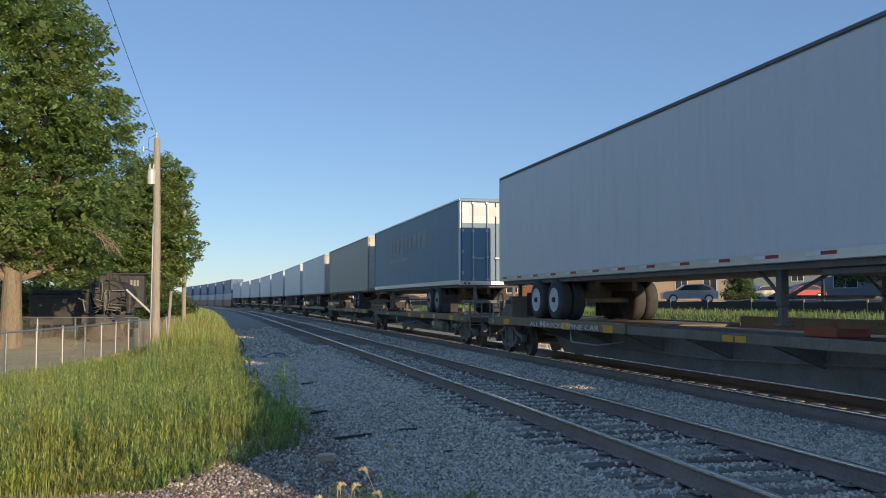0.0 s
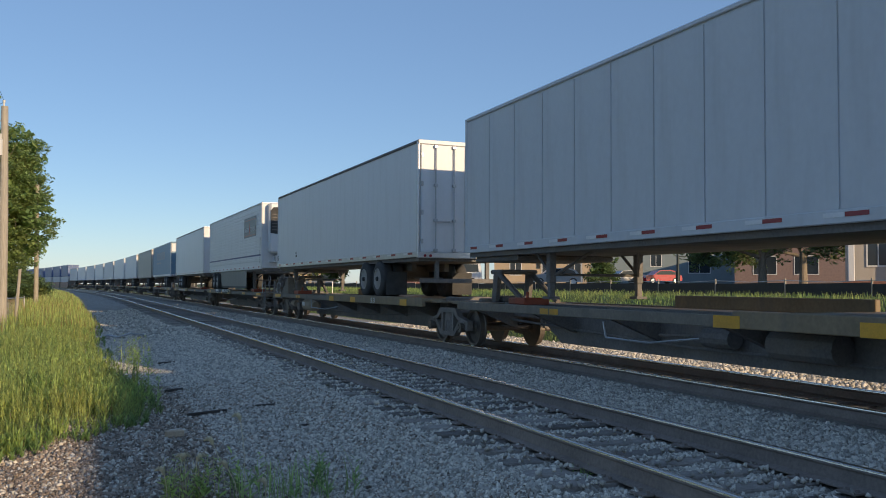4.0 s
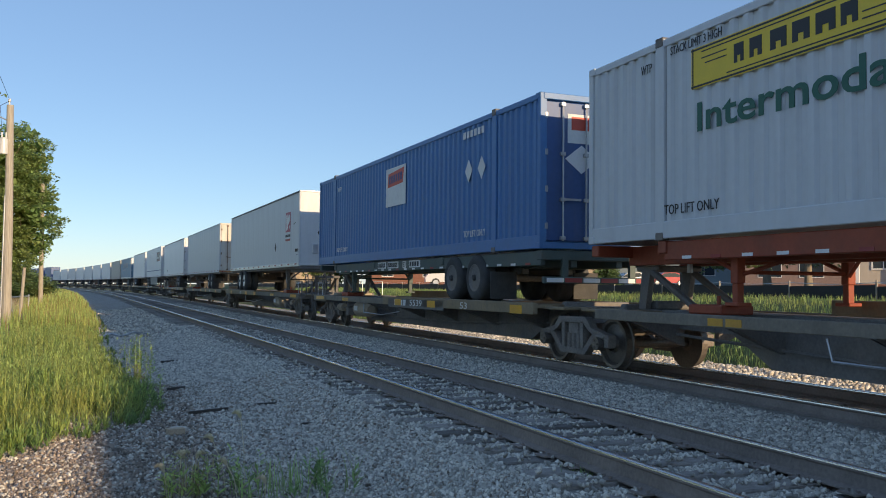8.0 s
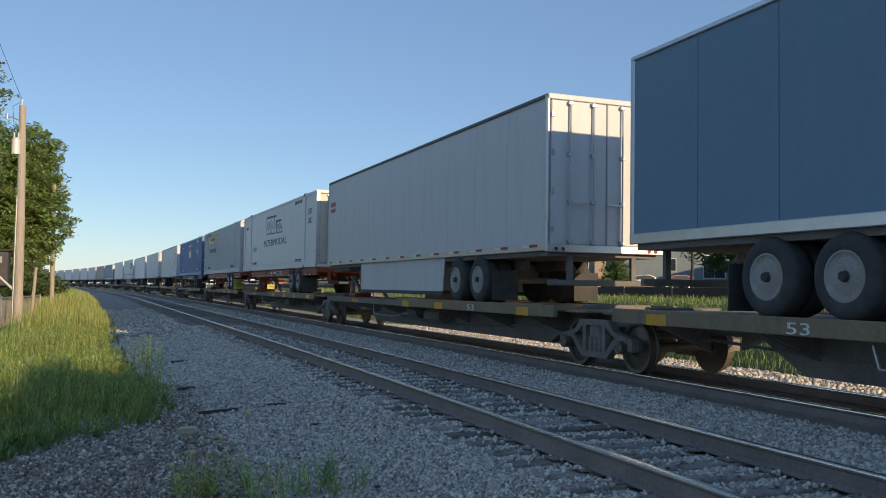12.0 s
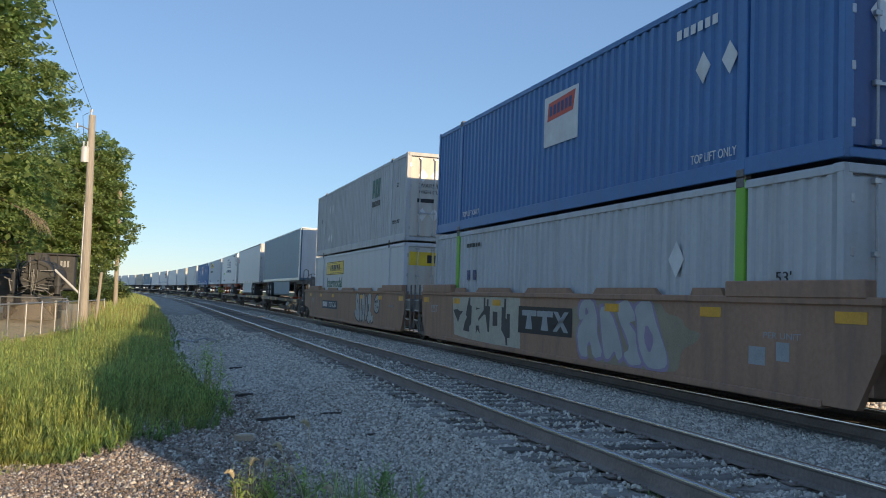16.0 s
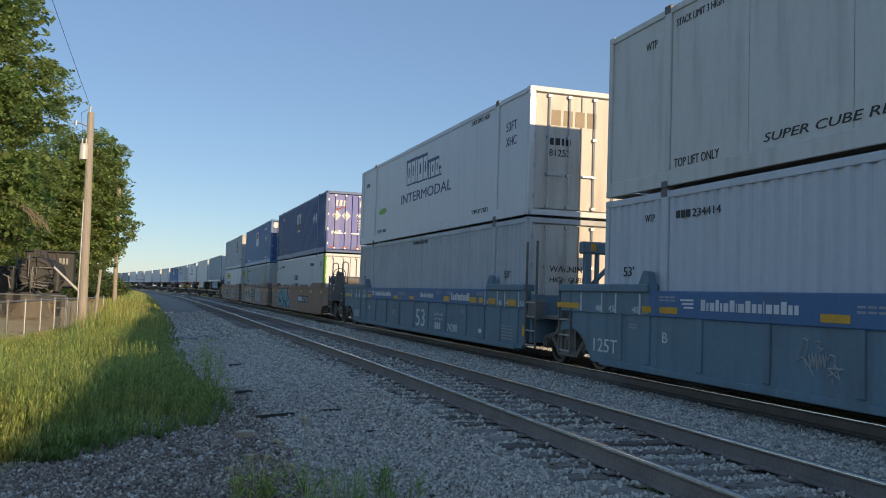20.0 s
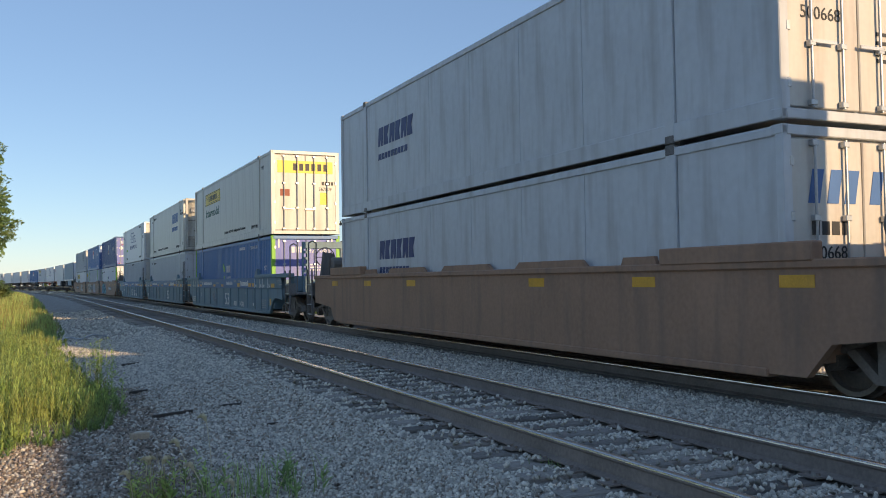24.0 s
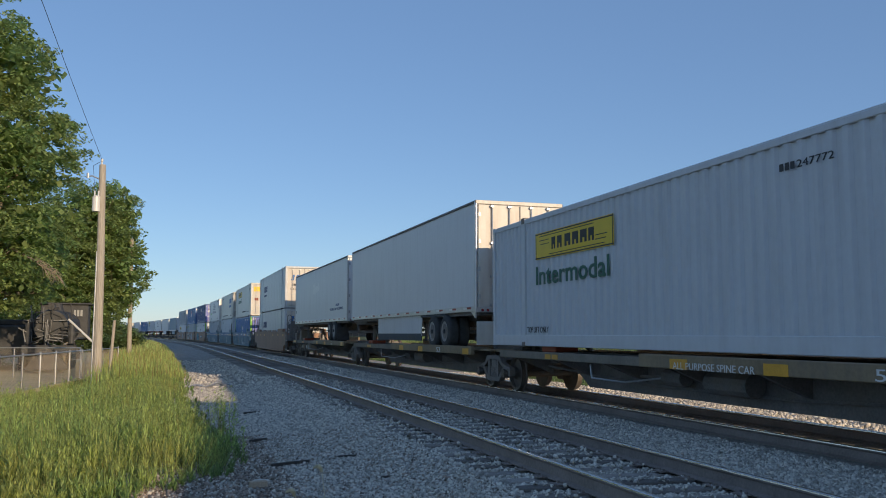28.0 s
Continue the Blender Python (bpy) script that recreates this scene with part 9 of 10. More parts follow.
part("pilot_beam", Shape().box(-1.45, 1.45, -0.2, 0.15, 1.1, 1.65, 0.03), loco_black, lo_)
part("pilot", Shape().prism([(-1.2, 0.3), (1.2, 0.3), (0.5, 1.1), (-0.5, 1.1)], "y", -0.9, -0.2), loco_black, lo_)
part("headlamp", Shape().tube((0, -0.05, 3.85), (0, 0.35, 3.85), 0.2, 14), loco_black, lo_)
for x in (-1.2, 1.2):
    part("cylinder_block", Shape().tube((x, 0.5, 1.15), (x, 1.7, 1.15), 0.42, 16), loco_black, lo_)
    for y in (2.6, 4.3, 6.0):
        w = Shape().turned([(0.2, -0.06), (0.68, -0.05), (0.8, -0.07), (0.8, 0.07), (0.68, 0.05), (0.2, 0.06)], (0, 0, 0), 20)
        for k in range(8):
            a = math.pi * k / 4
            w.tube((0, 0.18 * math.cos(a), 0.18 * math.sin(a)), (0, 0.7 * math.cos(a), 0.7 * math.sin(a)), 0.035, 5)
        part("driving_wheel", w, loco_black, lo_, at=(x * 0.65, y, 0.95))
    part("side_rod", Shape().box(x * 0.85 - 0.03, x * 0.85 + 0.03, 2.4, 6.2, 0.75, 0.87, 0.01), bright_steel, lo_)
    part("air_pump", Shape().tube((x * 0.95, 0.0, 1.75), (x * 0.95, 0.0, 2.9), 0.17, 12).tube((x * 0.95, 0.0, 2.2), (x * 0.95, 0.0, 2.4), 0.24, 12), loco_black, lo_)
    part("pipe", Shape().path([(x * 0.9, 0.0, 2.9), (x * 0.75, 0.1, 3.4), (x * 0.5, 0.6, 3.6)], 0.035).path([(x * 1.1, 0.1, 1.4), (x * 1.1, 0.0, 2.2), (x * 0.6, 0.05, 2.3)], 0.03), loco_black, lo_)
part("cab", Shape().box(-1.45, 1.45, 7.4, 9.2, 1.9, 4.2, 0.05).box(-1.6, 1.6, 7.2, 9.5, 4.2, 4.32, 0.04), loco_black, lo_)
rnd = random.Random(77)
for k in range(52):
    x0, z0 = rnd.uniform(-1.35, 1.25), rnd.uniform(0.6, 3.2)
    if k % 2:
        x1, z1 = x0 + rnd.uniform(-0.15, 0.15), z0 + rnd.uniform(0.4, 1.1)
    else:
        x1, z1 = x0 + rnd.choice((-1, 1)) * rnd.uniform(0.4, 1.0), z0 + rnd.uniform(-0.2, 0.3)
    d = -0.05 - 0.02 * (k % 6)
    part("pipe", Shape().path([(x0, 0.25, z0), (x0, d, z0), (x1, d, z1), (x1, 0.25, z1)], rnd.uniform(0.018, 0.04), 6), (loco_grey, loco_black, loco_black, loco_grey)[k % 4], lo_)
for k in range(9):
    part("valve", Shape().tube((rnd.uniform(-1.1, 1.1), -0.3, rnd.uniform(1.1, 3.4)), (rnd.uniform(-1.1, 1.1) * 0 + 0.0, 0.1, 2.3), 0.02, 5), loco_grey, lo_)
td = thing("tender", "low black locomotive tender parked under the oak", "rail vehicle")
td.location = (-9.6, 49.0, -0.52)
part("tank", Shape().box(-1.5, 1.3, 0, 6.0, 0.75, 2.3, 0.06).box(-1.5, 1.3, 0.3, 5.6, 2.3, 2.6, 0.05), loco_black, td)
for x in (-1.1, 0.8):
    for y in (0.9, 2.3, 3.9, 5.2):
        part("wheel", Shape().tube((x, y, 0.42), (x + 0.14, y, 0.42), 0.42, 18), loco_black, td)
for k in range(3):
    part("marking", Shape().box(0.55 + 0.2 * k, 0.68 + 0.2 * k, 7.385, 7.395, 3.45, 3.85), faded_white, lo_)
ob = new("brace_pipe")
tagged(ob, "white painted brace pipe leaning at the fence", "pipe")
part("pipe", Shape().tube((-5.55, 42.5, 2.0), (-4.35, 42.0, 0.9), 0.05, 8), porcelain, ob)


# ---- the far side: grassy bank, street, cars and houses ----
BANK = [(13.0, -0.78), (13.5, -0.45), (15.0, 0.2), (17.2, 0.95), (18.6, 1.12), (30, 1.2), (60, 1.5), (110, 1.9), (400, 2.0)]
bank_mat = material("bank_grass_and_earth", (0.10, 0.125, 0.04), 0.95, vary=0.35, scale=0.8, fine=18, bump=0.5)
bank = tagged(new("grassy_bank", bpy.data.meshes.new("grassy_bank")), "grassy bank beyond the far track", "bank", kind="structure")
vs, fs = ribbon(-80, 260, 4.0, BANK)
bank.data.from_pydata(vs, [], fs)
bank.data.materials.append(bank_mat)


def bank_grass(name, label, mat, count, s0, s1, o0, o1, h0, h1, seed, width):
    rnd = np.random.RandomState(seed)
    s, o = rnd.uniform(s0, s1, count), rnd.uniform(o0, o1, count)
    x, y, _ = on_line_many(s, o)
    z = np.interp(o, [b[0] for b in BANK], [b[1] for b in BANK]) - 0.02
    V, F = blades(x, y, z, rnd.uniform(h0, h1, count), width * rnd.uniform(0.6, 1.4, count), rnd, 0.5)
    ob = new(name, big_mesh(name, V, F))
    ob.data.materials.append(mat)
    return tagged(ob, label, "grass", kind="stuff")


bank_grass("bank_grass", "sunlit green grass on the far bank", grass_dark, 60000, 0, 75, 13.4, 18.5, 0.07, 0.2, 41, 0.016)
bank_grass("bank_dry_grass", "yellow-green grass tips on the far bank", grass_leaf, 9000, 5, 70, 13.6, 18.2, 0.1, 0.26, 42, 0.016)

silt = thing("silt_fence", "low black silt fence with a white rope along the bank", "fence", "fences")
silt_mat = material("black_woven_plastic", (0.022, 0.026, 0.026), 0.6, vary=0.25, scale=2, fine=30, bump=0.2)
pts = [on_line(s, 18.9)[:2] for s in range(-10, 120, 3)]
for (xa, ya), (xb, yb) in zip(pts, pts[1:]):
    part("fabric", Shape().add([(xa, ya, 1.05), (xb, yb, 1.05), (xb, yb, 1.46), (xa + 0.02, ya, 1.5), (xa + 0.01, ya + 0.01, 1.05), (xb + 0.01, yb + 0.01, 1.05), (xb + 0.01, yb + 0.01, 1.46), (xa + 0.03, ya + 0.01, 1.5)],
                               [(0, 1, 2, 3), (4, 5, 6, 7), (3, 2, 6, 7), (0, 3, 7, 4), (1, 2, 6, 5)]), silt_mat, silt)
    part("post", Shape().box(xa - 0.02, xa + 0.02, ya - 0.02, ya + 0.02, 1.0, 1.62), pole_wood, silt)
    part("rope", Shape().path([(xa, ya - 0.03, 1.56), ((xa + xb) / 2, (ya + yb) / 2 - 0.03, 1.51), (xb, yb - 0.03, 1.56)], 0.010, 4), porcelain, silt)

asphalt = material("grey_asphalt", (0.06, 0.06, 0.06), 0.9, vary=0.2, scale=1, fine=40, bump=0.3)
lot = tagged(new("parking_area", bpy.data.meshes.new("parking_area")), "grey asphalt street behind the bank", "road", kind="structure")
vs, fs = ribbon(-40, 200, 8.0, [(24, 1.19), (40, 1.33), (62, 1.55), (90, 1.76)])
lot.data.from_pydata(vs, [], fs)
lot.data.materials.append(asphalt)

window_glass = material("dark_window_glass", (0.03, 0.04, 0.05), 0.08, vary=0.1)
trim_white = material("white_trim_paint", (0.70, 0.69, 0.66), 0.6, vary=0.08)
siding_tan = material("tan_stucco", (0.45, 0.35, 0.24), 0.85, vary=0.1, scale=1, fine=30, bump=0.3)
siding_grey = material("grey_metal_siding", (0.22, 0.27, 0.28), 0.6, vary=0.1, scale=1, fine=20)
siding_cream = material("cream_clapboard", (0.48, 0.43, 0.36), 0.75, vary=0.08, scale=1, fine=20)
brick_mat = material("dull_red_brick", (0.24, 0.11, 0.075), 0.9, vary=0.25, scale=6, fine=40, bump=0.4)
red_roof = material("red_metal_roofing", (0.48, 0.07, 0.045), 0.5, vary=0.12, scale=2, fine=20)
rose_brick = material("dusty_rose_brick", (0.27, 0.19, 0.165), 0.9, vary=0.2, scale=5, fine=40, bump=0.3)
dark_roof = material("dark_shingle_roofing", (0.07, 0.065, 0.06), 0.9, vary=0.2, scale=3, fine=30, bump=0.3)


def window(owner, x, y, z, w, h, frame_mat=None):
    """A framed pane on a wall that faces -y in the house's own space."""
    f = part("window", Shape().box(x - w / 2 - 0.08, x + w / 2 + 0.08, y - 0.05, y - 0.02, z - 0.08, z).box(x - w / 2 - 0.08, x + w / 2 + 0.08, y - 0.05, y - 0.02, z + h, z + h + 0.1)
             .box(x - w / 2 - 0.08, x - w / 2, y - 0.05, y - 0.02, z, z + h).box(x + w / 2, x + w / 2 + 0.08, y - 0.05, y - 0.02, z, z + h).box(x - 0.025, x + 0.025, y - 0.045, y - 0.02, z, z + h), frame_mat or trim_white, owner)
    part("pane", Shape().box(x - w / 2, x + w / 2, y - 0.025, y - 0.01, z, z + h), window_glass, f)
    return f


def building(name, label, x, y, z, turn, w, d, h, wall, roof, flat=True, windows=(), gable=0.0):
    """A house whose front faces -y in its own space, x along the front."""
    b = thing(name, label, "building", "buildings across the street")
    b.location, b.rotation_euler = (x, y, z), (0, 0, radians(turn))
    part("wall", Shape().box(-w / 2, w / 2, 0, d, -1.0, h), wall, b)
    if flat:
        part("roof", Shape().box(-w / 2 - 0.15, w / 2 + 0.15, -0.15, d + 0.15, h, h + 0.3, 0.03), roof, b)
    else:
        part("roof", Shape().prism([(-w / 2 - 0.6, h - 0.1), (0, h + gable), (w / 2 + 0.6, h - 0.1), (w / 2 + 0.6, h + 0.06), (0, h + gable + 0.18), (-w / 2 - 0.6, h + 0.06)], "y", -0.6, d + 0.5), roof, b)
        part("gable", Shape().prism([(-w / 2, h - 0.02), (w / 2, h - 0.02), (0, h + gable - 0.05)], "y", 0.0, d), wall, b)
        part("fascia", Shape().prism([(-w / 2 - 0.6, h - 0.22), (0, h + gable - 0.1), (w / 2 + 0.6, h - 0.22), (w / 2 + 0.6, h - 0.08), (0, h + gable + 0.06), (-w / 2 - 0.6, h - 0.08)], "y", -0.66, -0.58), trim_white, b)
        part("cornice", Shape().box(-w / 2 - 0.5, w / 2 + 0.5, -0.3, 0.0, h - 0.35, h - 0.1, 0.04), trim_white, b)
    for q in windows:
        window(b, *q)
    return b


house = building("house", "cream house with a red roof and white windows", 40.3, 33.6, 1.35, -46, 9.0, 10, 3.35, siding_cream, red_roof, False,
                 [(-2.9, 0, 1.2, 1.0, 1.7), (-0.9, 0, 1.2, 1.0, 1.7), (1.5, 0, 1.2, 1.0, 1.7), (3.3, 0, 1.2, 1.0, 1.7)], 3.2)
part("porch_roof", Shape().prism([(-0.6, 3.2), (2.2, 5.3), (5.0, 3.2), (5.0, 3.35), (2.2, 5.48), (-0.6, 3.35)], "y", -1.6, 0.2), red_roof, house)
part("porch_gable", Shape().prism([(-0.3, 3.2), (4.7, 3.2), (2.2, 5.15)], "y", -1.3, 0.0), siding_cream, house)
for x in (-4.2, -2.0, 0.1, 4.4):
    part("column", Shape().box(x - 0.16, x + 0.16, -1.3, -1.0, -0.2, 3.0, 0.03), trim_white, house)
part("terrace", Shape().box(-4.6, 4.8, -1.8, 0, -1.2, 0.35, 0.03), brick_mat, house)
building("workshop", "low tan building across the street", 38.0, 74.0, 1.5, -28, 9, 8, 2.9, siding_tan, dark_roof, True, [(-2.5, 0, 0.9, 1.0, 1.2), (0.5, 0, 0.9, 1.0, 1.2), (3.0, 0, 0.5, 1.1, 2.0)])
building("warehouse", "long teal-grey metal warehouse behind parked cars", 58.0, 92.0, 1.8, -33, 26, 12, 5.2, siding_grey, dark_roof, True, [(-9, 0, 2.0, 1.2, 1.4), (-3, 0, 2.0, 1.2, 1.4), (4, 0, 2.0, 1.2, 1.4), (9, 0, 1.2, 2.4, 2.6)])
building("shop", "dull rose-brown brick shop building", 67.0, 70.0, 1.7, -46, 16, 10, 4.0, rose_brick, dark_roof, True, [(-5, 0, 1.0, 2.2, 1.8), (-1, 0, 1.0, 2.2, 1.8), (4, 0, 1.0, 2.2, 1.8)])
building("brick_building", "red brick building with a flat roof", 69.0, 101.0, 1.9, -36, 7, 9, 6.8, brick_mat, trim_white, True, [(-2.0, 0, 4.2, 1.0, 1.5), (0.2, 0, 4.2, 1.0, 1.5), (2.2, 0, 4.2, 1.0, 1.5)])
building("small_house", "pale house with an orange-brown roof", 20.0, 100.0, 1.4, -14, 9, 8, 2.8, siding_tan, brick_mat, False, [(-2, 0, 0.9, 1.0, 1.3), (2, 0, 0.9, 1.0, 1.3)], 1.8)
building("small_house", "brick house beyond the bank", 27.0, 82.0, 1.4, -20, 8, 8, 3.0, brick_mat, dark_roof, False, [(-2, 0, 0.9, 1.0, 1.3), (2, 0, 0.9, 1.0, 1.3)], 1.6)

car_white = material("white_car_paint", (0.70, 0.70, 0.70), 0.25, vary=0.04, coat=0.5)
car_red = material("bright_red_car_paint", (0.45, 0.012, 0.025), 0.25, vary=0.04, coat=0.6)
car_beige = material("pale_beige_car_paint", (0.42, 0.39, 0.34), 0.3, vary=0.05, coat=0.5)
car_grey = material("silver_grey_car_paint", (0.33, 0.34, 0.35), 0.3, 0.3, vary=0.04, coat=0.5)


def car(name, label, x, y, z, turn, paint, kind="hatch"):
    """A parked car; its side faces -y in its own space."""
    c = thing(name, label, "car", "parked cars")
    c.location, c.rotation_euler = (x, y, z), (0, 0, radians(turn))
    if kind == "hatch":
        low = [(-2.1, 0.32), (-2.15, 0.62), (-2.0, 0.86), (-1.2, 0.95), (1.6, 0.98), (2.0, 0.9), (2.1, 0.6), (2.05, 0.32)]
        top = [(-1.15, 0.93), (-0.45, 1.4), (0.9, 1.46), (1.55, 1.25), (1.85, 0.93)]
        glass = [(-0.98, 0.97), (-0.42, 1.34), (0.85, 1.39), (1.4, 1.2), (1.55, 0.97)]
    elif kind == "pickup":
        low = [(-2.7, 0.45), (-2.75, 0.8), (-2.6, 1.05), (-1.5, 1.12), (2.7, 1.12), (2.75, 0.5)]
        top = [(-1.45, 1.1), (-0.8, 1.75), (0.7, 1.78), (0.85, 1.1)]
        glass = [(-1.25, 1.14), (-0.75, 1.66), (0.6, 1.68), (0.7, 1.14)]
    elif kind == "tall_van":
        low = [(-2.9, 0.38), (-2.95, 0.75), (-2.7, 1.05), (-2.1, 1.18), (2.85, 1.18), (2.9, 0.4)]
        top = [(-2.15, 1.16), (-1.35, 1.95), (-1.0, 2.12), (2.75, 2.16), (2.85, 1.16)]
        glass = [(-1.8, 1.2), (-1.25, 1.82), (-0.45, 1.85), (-0.45, 1.2)]
    else:
        low = [(-2.5, 0.35), (-2.55, 0.7), (-2.3, 1.0), (-1.6, 1.1), (2.4, 1.1), (2.5, 0.4)]
        top = [(-1.7, 1.08), (-0.9, 1.85), (2.3, 1.9), (2.45, 1.08)]
        glass = [(-1.45, 1.12), (-0.85, 1.72), (2.1, 1.76), (2.2, 1.12)]
    part("body", Shape().prism(low, "y", -0.88, 0.88), paint, c)
    part("cabin", Shape().prism(top, "y", -0.76, 0.76), paint, c)
    for y0 in (-0.775, 0.765):
        part("side_window", Shape().prism(glass, "y", y0, y0 + 0.01), window_glass, c)
    if kind == "tall_van":
        part("windscreen", Shape().prism([(-2.17, 1.2), (-1.42, 1.94), (-1.40, 1.92), (-2.13, 1.2)], "y", -0.66, 0.66), window_glass, c)
        part("side_window", Shape().box(-0.3, 0.7, -0.775, -0.765, 1.3, 1.82), window_glass, c)
        part("bumper", Shape().box(-3.0, -2.85, -0.85, 0.85, 0.35, 0.62, 0.03), rubber, c)
    for x0 in (-1.35, 1.3) if kind == "hatch" else (-1.7, 1.6):
        for y0 in (-0.82, 0.82):
            w = part("wheel", Shape().tube((x0, y0 - 0.1, 0.33), (x0, y0 + 0.1, 0.33), 0.33, 18), rubber, c)
            part("hubcap", Shape().tube((x0, y0 - 0.115 if y0 < 0 else y0 + 0.1, 0.33), (x0, y0 - 0.1 if y0 < 0 else y0 + 0.115, 0.33), 0.21, 14), alu, w)
    part("headlight", Shape().box(low[1][0] + 0.02, low[1][0] + 0.14, -0.8, -0.5, 0.62, 0.76, 0.02), porcelain, c)
    part("headlight", Shape().box(low[1][0] + 0.02, low[1][0] + 0.14, 0.5, 0.8, 0.62, 0.76, 0.02), porcelain, c)
    return c


car("car", "bright red hatchback parked across the street", 53.9, 78.2, 1.62, -5, car_red)
car("car", "dark grey car parked beside a red one", 51.0, 80.5, 1.6, -5, car_grey)
car("car", "pale beige car parked past a red one", 69.2, 95.4, 1.75, -12, car_beige, "van")
car("van", "white van parked near a tan building", 26.5, 68.0, 1.35, -15, car_white, "van")
car("car", "silver hatchback parked along the street", 33.5, 63.0, 1.35, -20, car_grey)

moving_van = car("van", "white delivery van driving along the street", 39.0, 106.0, 1.5, 0, car_white, "tall_van")
lamp_steel = material("dark_green_lamp_steel", (0.025, 0.035, 0.035), 0.4, 0.3, vary=0.1)


def street_lamp(x, y, z, h, arm):
    l = thing("street_lamp", "dark street lamp with a bell shade on a curved arm", "street lamp", "street lamps")
    l.location = (x, y, z)
    part("pole", Shape().tube((0, 0, 0), (0, 0, 1.0), 0.12, 12).tube((0, 0, 1.0), (0, 0, h - 0.35), 0.075, 10, 0.055), lamp_steel, l)
    ax, ay = arm
    part("arm", Shape().path([(0, 0, h - 0.4), (ax * 0.12, ay * 0.12, h - 0.12), (ax * 0.35, ay * 0.35, h), (ax * 0.8, ay * 0.8, h + 0.02), (ax, ay, h - 0.1)], 0.03, 8), lamp_steel, l)
    part("shade", Shape().tube((ax, ay, h - 0.12), (ax, ay, h - 0.4), 0.07, 14, 0.12).tube((ax, ay, h - 0.4), (ax, ay, h - 0.62), 0.16, 14, 0.28), lamp_steel, l)
    part("globe", Shape().tube((ax, ay, h - 0.62), (ax, ay, h - 0.72), 0.16, 12, 0.06), porcelain, l)


street_lamp(29.14, 40.63, 1.2, 7.05, (-1.2, 0.9))
street_lamp(33.0, 107.0, 1.4, 7.6, (-1.4, 0.5))
street_lamp(27.0, 128.0, 1.4, 7.6, (-1.4, 0.5))
sign = thing("road_sign", "white diamond road sign on a thin steel post", "road sign")
sign.location, sign.rotation_euler = (23.3, 40.9, 1.2), (0, 0, radians(-28))
part("post", Shape().box(-0.03, 0.03, 0.02, 0.06, -0.2, 3.0), bright_steel, sign)
part("plate", Shape().prism([(-0.53, 2.62), (0, 3.15), (0.53, 2.62), (0, 2.09)], "y", -0.003, 0.012), porcelain, sign, "pale diamond plate")
p4 = thing("utility_pole", "far wooden utility pole with a cross arm", "utility pole", "utility poles")
p4.location = (56.0, 95.0, 1.5)
part("pole", Shape().tube((0, 0, -0.3), (0, 0, 9.6), 0.15, 10, 0.11), pole_wood, p4)
part("cross_arm", Shape().box(-1.3, 1.3, -0.06, 0.06, 9.0, 9.12, 0.01), pole_wood, p4)
for x in (-1.15, -0.5, 0.5, 1.15):
    part("insulator", Shape().tube((x, 0, 9.12), (x, 0, 9.3), 0.045, 8), porcelain, p4)
tree("maple_tree", "broad green tree across the street", 39.5, 46.0, 1.2, 2.4, 0.25, [(38.6, 46.4, 6.6, 3.2, 3.2, 2.6), (41.5, 44.5, 5.6, 3.2, 3.2, 2.8), (36.6, 47.6, 4.6, 2.2, 2.4, 2.2), (44.0, 42.5, 6.2, 3.0, 3.0, 2.6)], 15000, 0.28, far_leaf, 51)
tree("maple_tree", "green tree behind the red-roofed house", 54.5, 58.5, 1.4, 3.0, 0.3, [(53.5, 59.5, 7.6, 3.6, 3.6, 3.2), (57.0, 56.5, 6.4, 3.6, 3.6, 3.0), (50.5, 62.0, 5.6, 3.0, 3.0, 2.8)], 11000, 0.34, far_leaf, 52)
tree("spruce_bush", "grey-green spruce beside the street", 30.9, 51.4, 1.2, 0.6, 0.12, [(30.9, 51.4, 1.9, 1.1, 1.1, 0.8), (30.9, 51.4, 2.8, 0.8, 0.8, 0.8), (30.9, 51.4, 3.7, 0.45, 0.45, 0.8)], 5000, 0.16, far_leaf, 53)
tree("maple_tree", "dark leafy tree by the houses", 19.0, 88.0, 1.4, 1.6, 0.2, [(19, 88, 4.0, 2.4, 2.4, 1.8), (21.5, 90, 3.4, 2.2, 2.2, 1.6)], 6000, 0.3, far_leaf, 54)


# ---- ties, one by one near the camera ----
tie_rnd = random.Random(7)
tie_me = Shape().box(-1.3, 1.3, -0.112, 0.112, -0.18, 0.0, 0.012).mesh("tie")
tie_me.materials.append(tie_mat)
plate_sh = Shape()
for k in range(250):
    s = 0.51 * k - 2.0
    x, y, h = on_line(s, NEAR_TRACK + tie_rnd.uniform(-0.05, 0.05))
    part("tie", tie_me, None, track_near, at=(x, y, -0.190 - tie_rnd.uniform(0.0, 0.022)), turn=(tie_rnd.uniform(-1, 1), tie_rnd.uniform(-0.4, 0.4), math.degrees(h) + tie_rnd.uniform(-1.6, 1.6)))
    if s < 45:
        for d in (-HALF_GAUGE, HALF_GAUGE):
            px, py, _ = on_line(s, NEAR_TRACK + d)
            plate_sh.box(px - 0.18, px + 0.18, py - 0.09, py + 0.09, -0.187, -0.172)
            for e in (-0.11, 0.11):
                plate_sh.box(px + e - 0.012, px + e + 0.012, py - 0.06, py - 0.036, -0.172, -0.15).box(px + e - 0.012, px + e + 0.012, py + 0.036, py + 0.06, -0.172, -0.15)
tagged(part("tie_plate", plate_sh, rail_mat, track_near), kind="stuff")
far_ties = Shape()
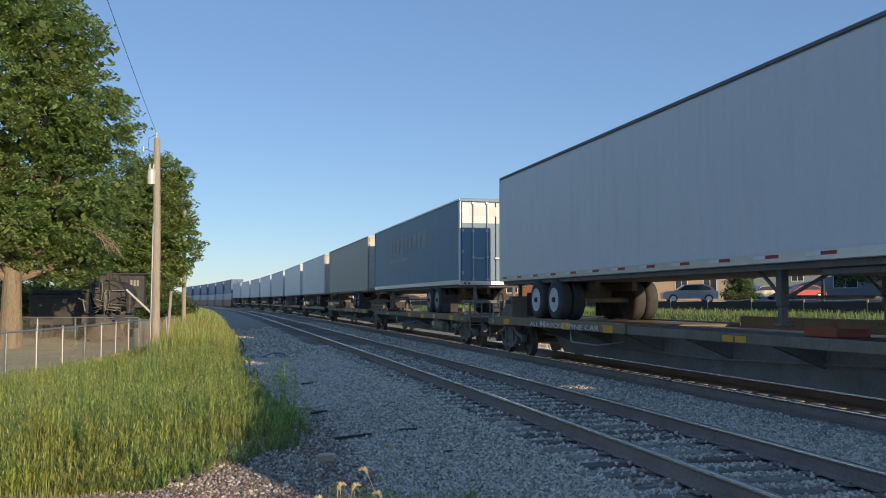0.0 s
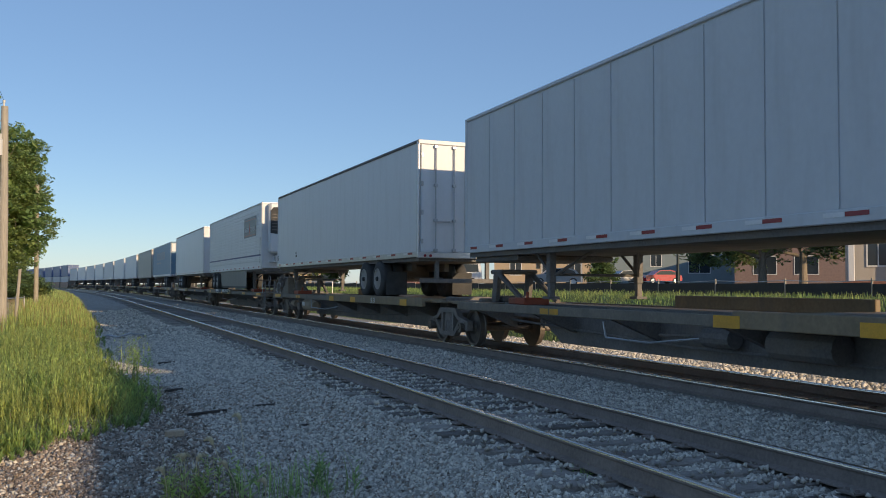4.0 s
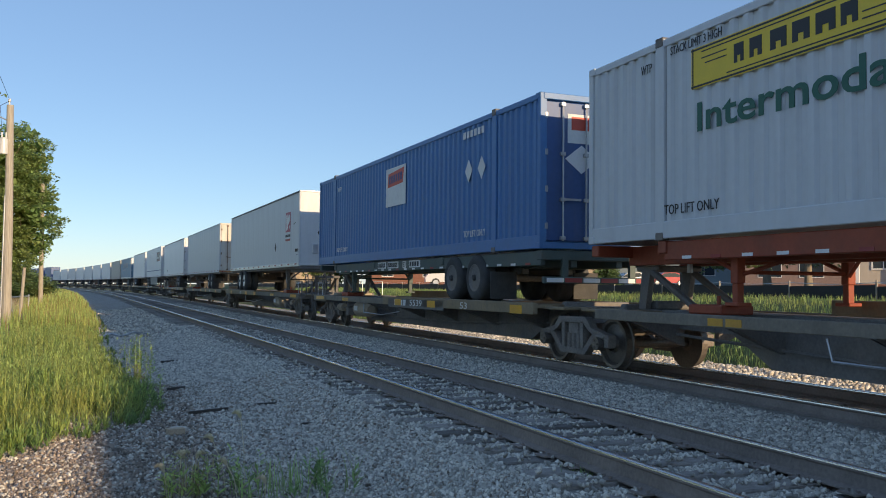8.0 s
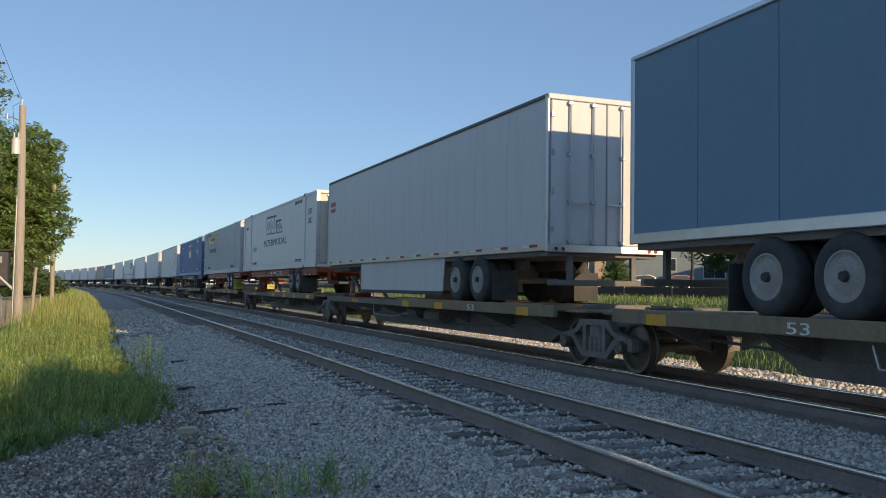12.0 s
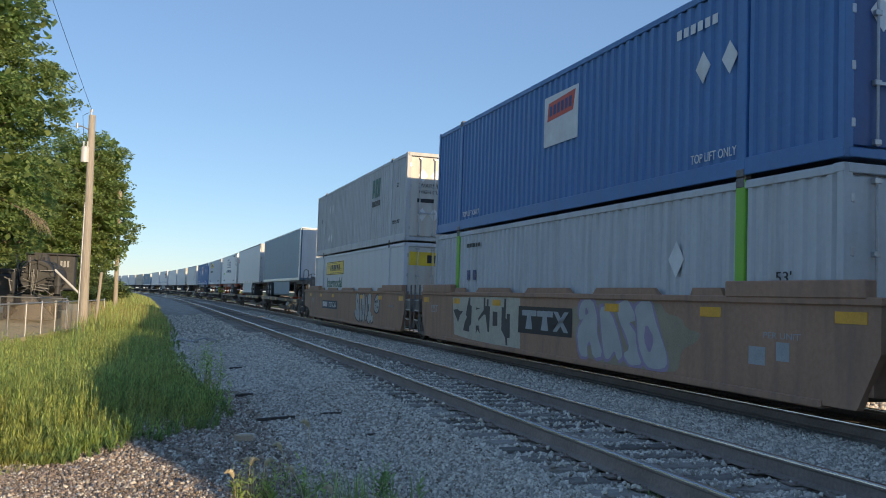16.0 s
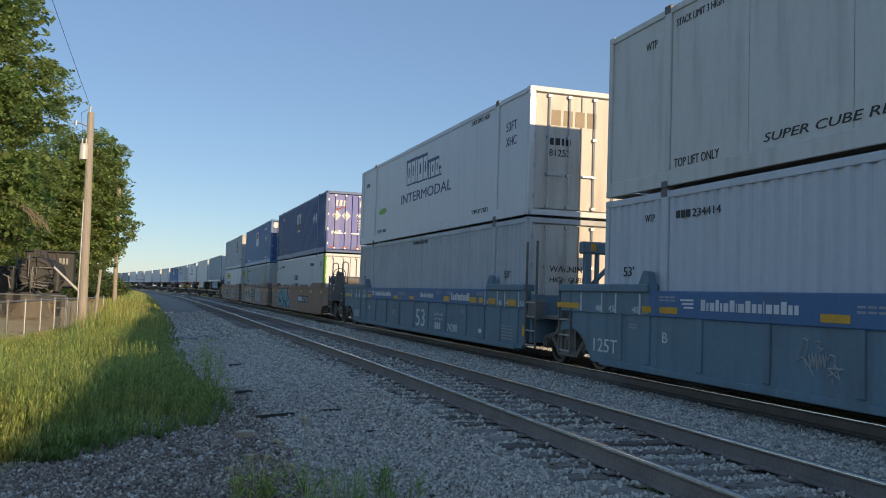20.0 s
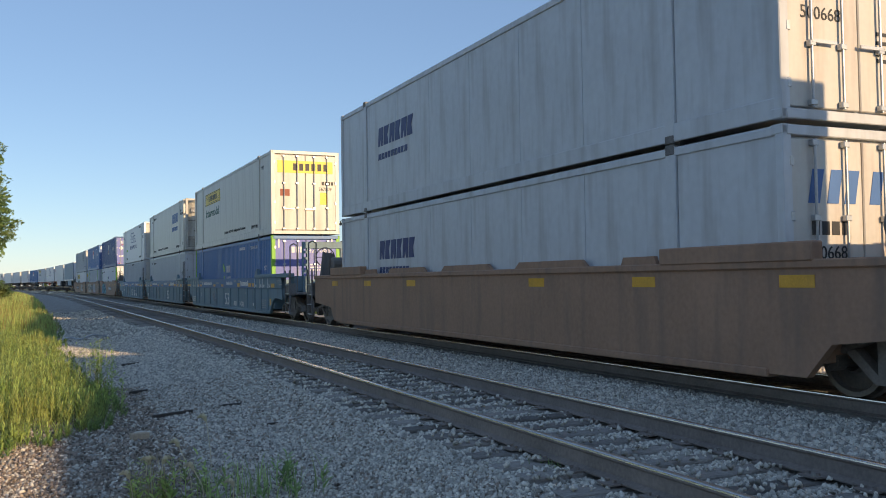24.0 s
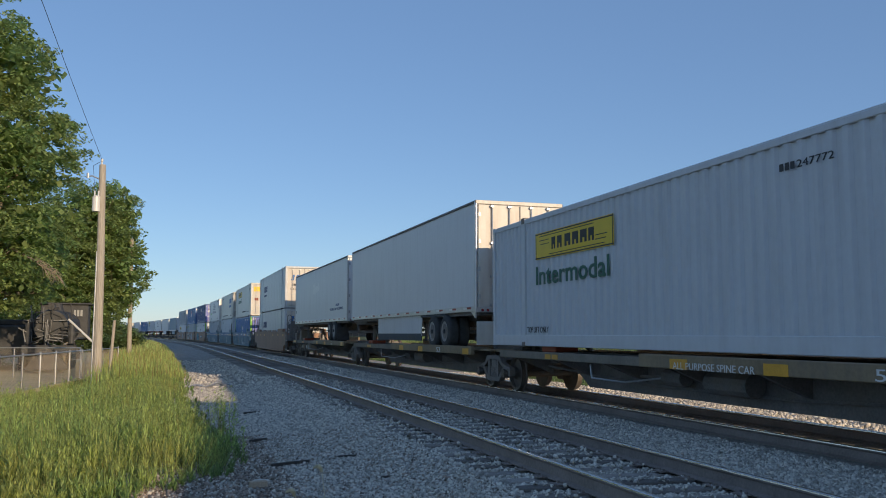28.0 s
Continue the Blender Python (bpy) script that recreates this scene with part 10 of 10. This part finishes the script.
for k in range(520):
    s = 0.51 * (k + 250) - 2.0
    x, y, h = on_line(s, NEAR_TRACK)
    far_ties.box(x - 1.3, x + 1.3, y - 0.115, y + 0.115, -0.3, -0.185)
tagged(part("tie", far_ties, tie_mat, track_near), kind="stuff")
far_ties = Shape()
for k in range(600):
    x, y, h = on_line(0.51 * k - 4.0, FAR_TRACK)
    far_ties.box(x - 1.3, x + 1.3, y - 0.115, y + 0.115, -0.3, -0.19)
tagged(part("tie", far_ties, tie_mat, track_far), kind="stuff")


# ---- what moves: the train along its line, and its wheels ----
def train_rows(place, half):
    rows = []
    for t, run in RUN:
        s = place + run
        xa, ya, _ = on_line(s + half, FAR_TRACK)
        xb, yb, _ = on_line(s - half, FAR_TRACK)
        rows.append((t, pose((xa + xb) / 2, (ya + yb) / 2, 0, 0, 0, math.degrees(math.atan2(xb - xa, ya - yb)))))
    return rows


RUN_T, RUN_S = [t for t, _ in RUN], [s for _, s in RUN]


def motions():
    for ob, place, half in TRAIN:
        walk(ob, train_rows(place, half))
    for w, place, d in WHEELS:
        # the wheels roll while they are near; far off their turning cannot be told
        near = [k / 30 for k in range(0, 28 * 30 + 1) if 3.0 < place + np.interp(k / 30, RUN_T, RUN_S) < 34.0]
        rows = [(0.0, pose(0, d, 0.42))] if not near or near[0] > 0 else []
        for k, t in enumerate(near):
            rows.append((t, pose(0, d, 0.42, -60.0 * k)))
        if not near or near[-1] < 28.0:
            rows.append((28.0, pose(0, d, 0.42, -60.0 * max(0, len(near) - 1))))
        walk(w, rows)
    # the van comes down the street and passes behind the train
    way = [(0.0, 39.0, 106.0, -68), (20.0, 39.0, 106.0, -68), (21.5, 46.6, 86.0, -72), (22.7, 44.6, 68.0, -106), (23.7, 37.3, 52.5, -118), (24.5, 31.9, 41.2, -108), (25.5, 30.0, 27.0, -96), (28.0, 27.5, -11.0, -94)]
    walk(moving_van, [(t, pose(x, y, 1.24 if y < 60 else 1.45, 0, 0, go + 180)) for t, x, y, go in way])


motions()
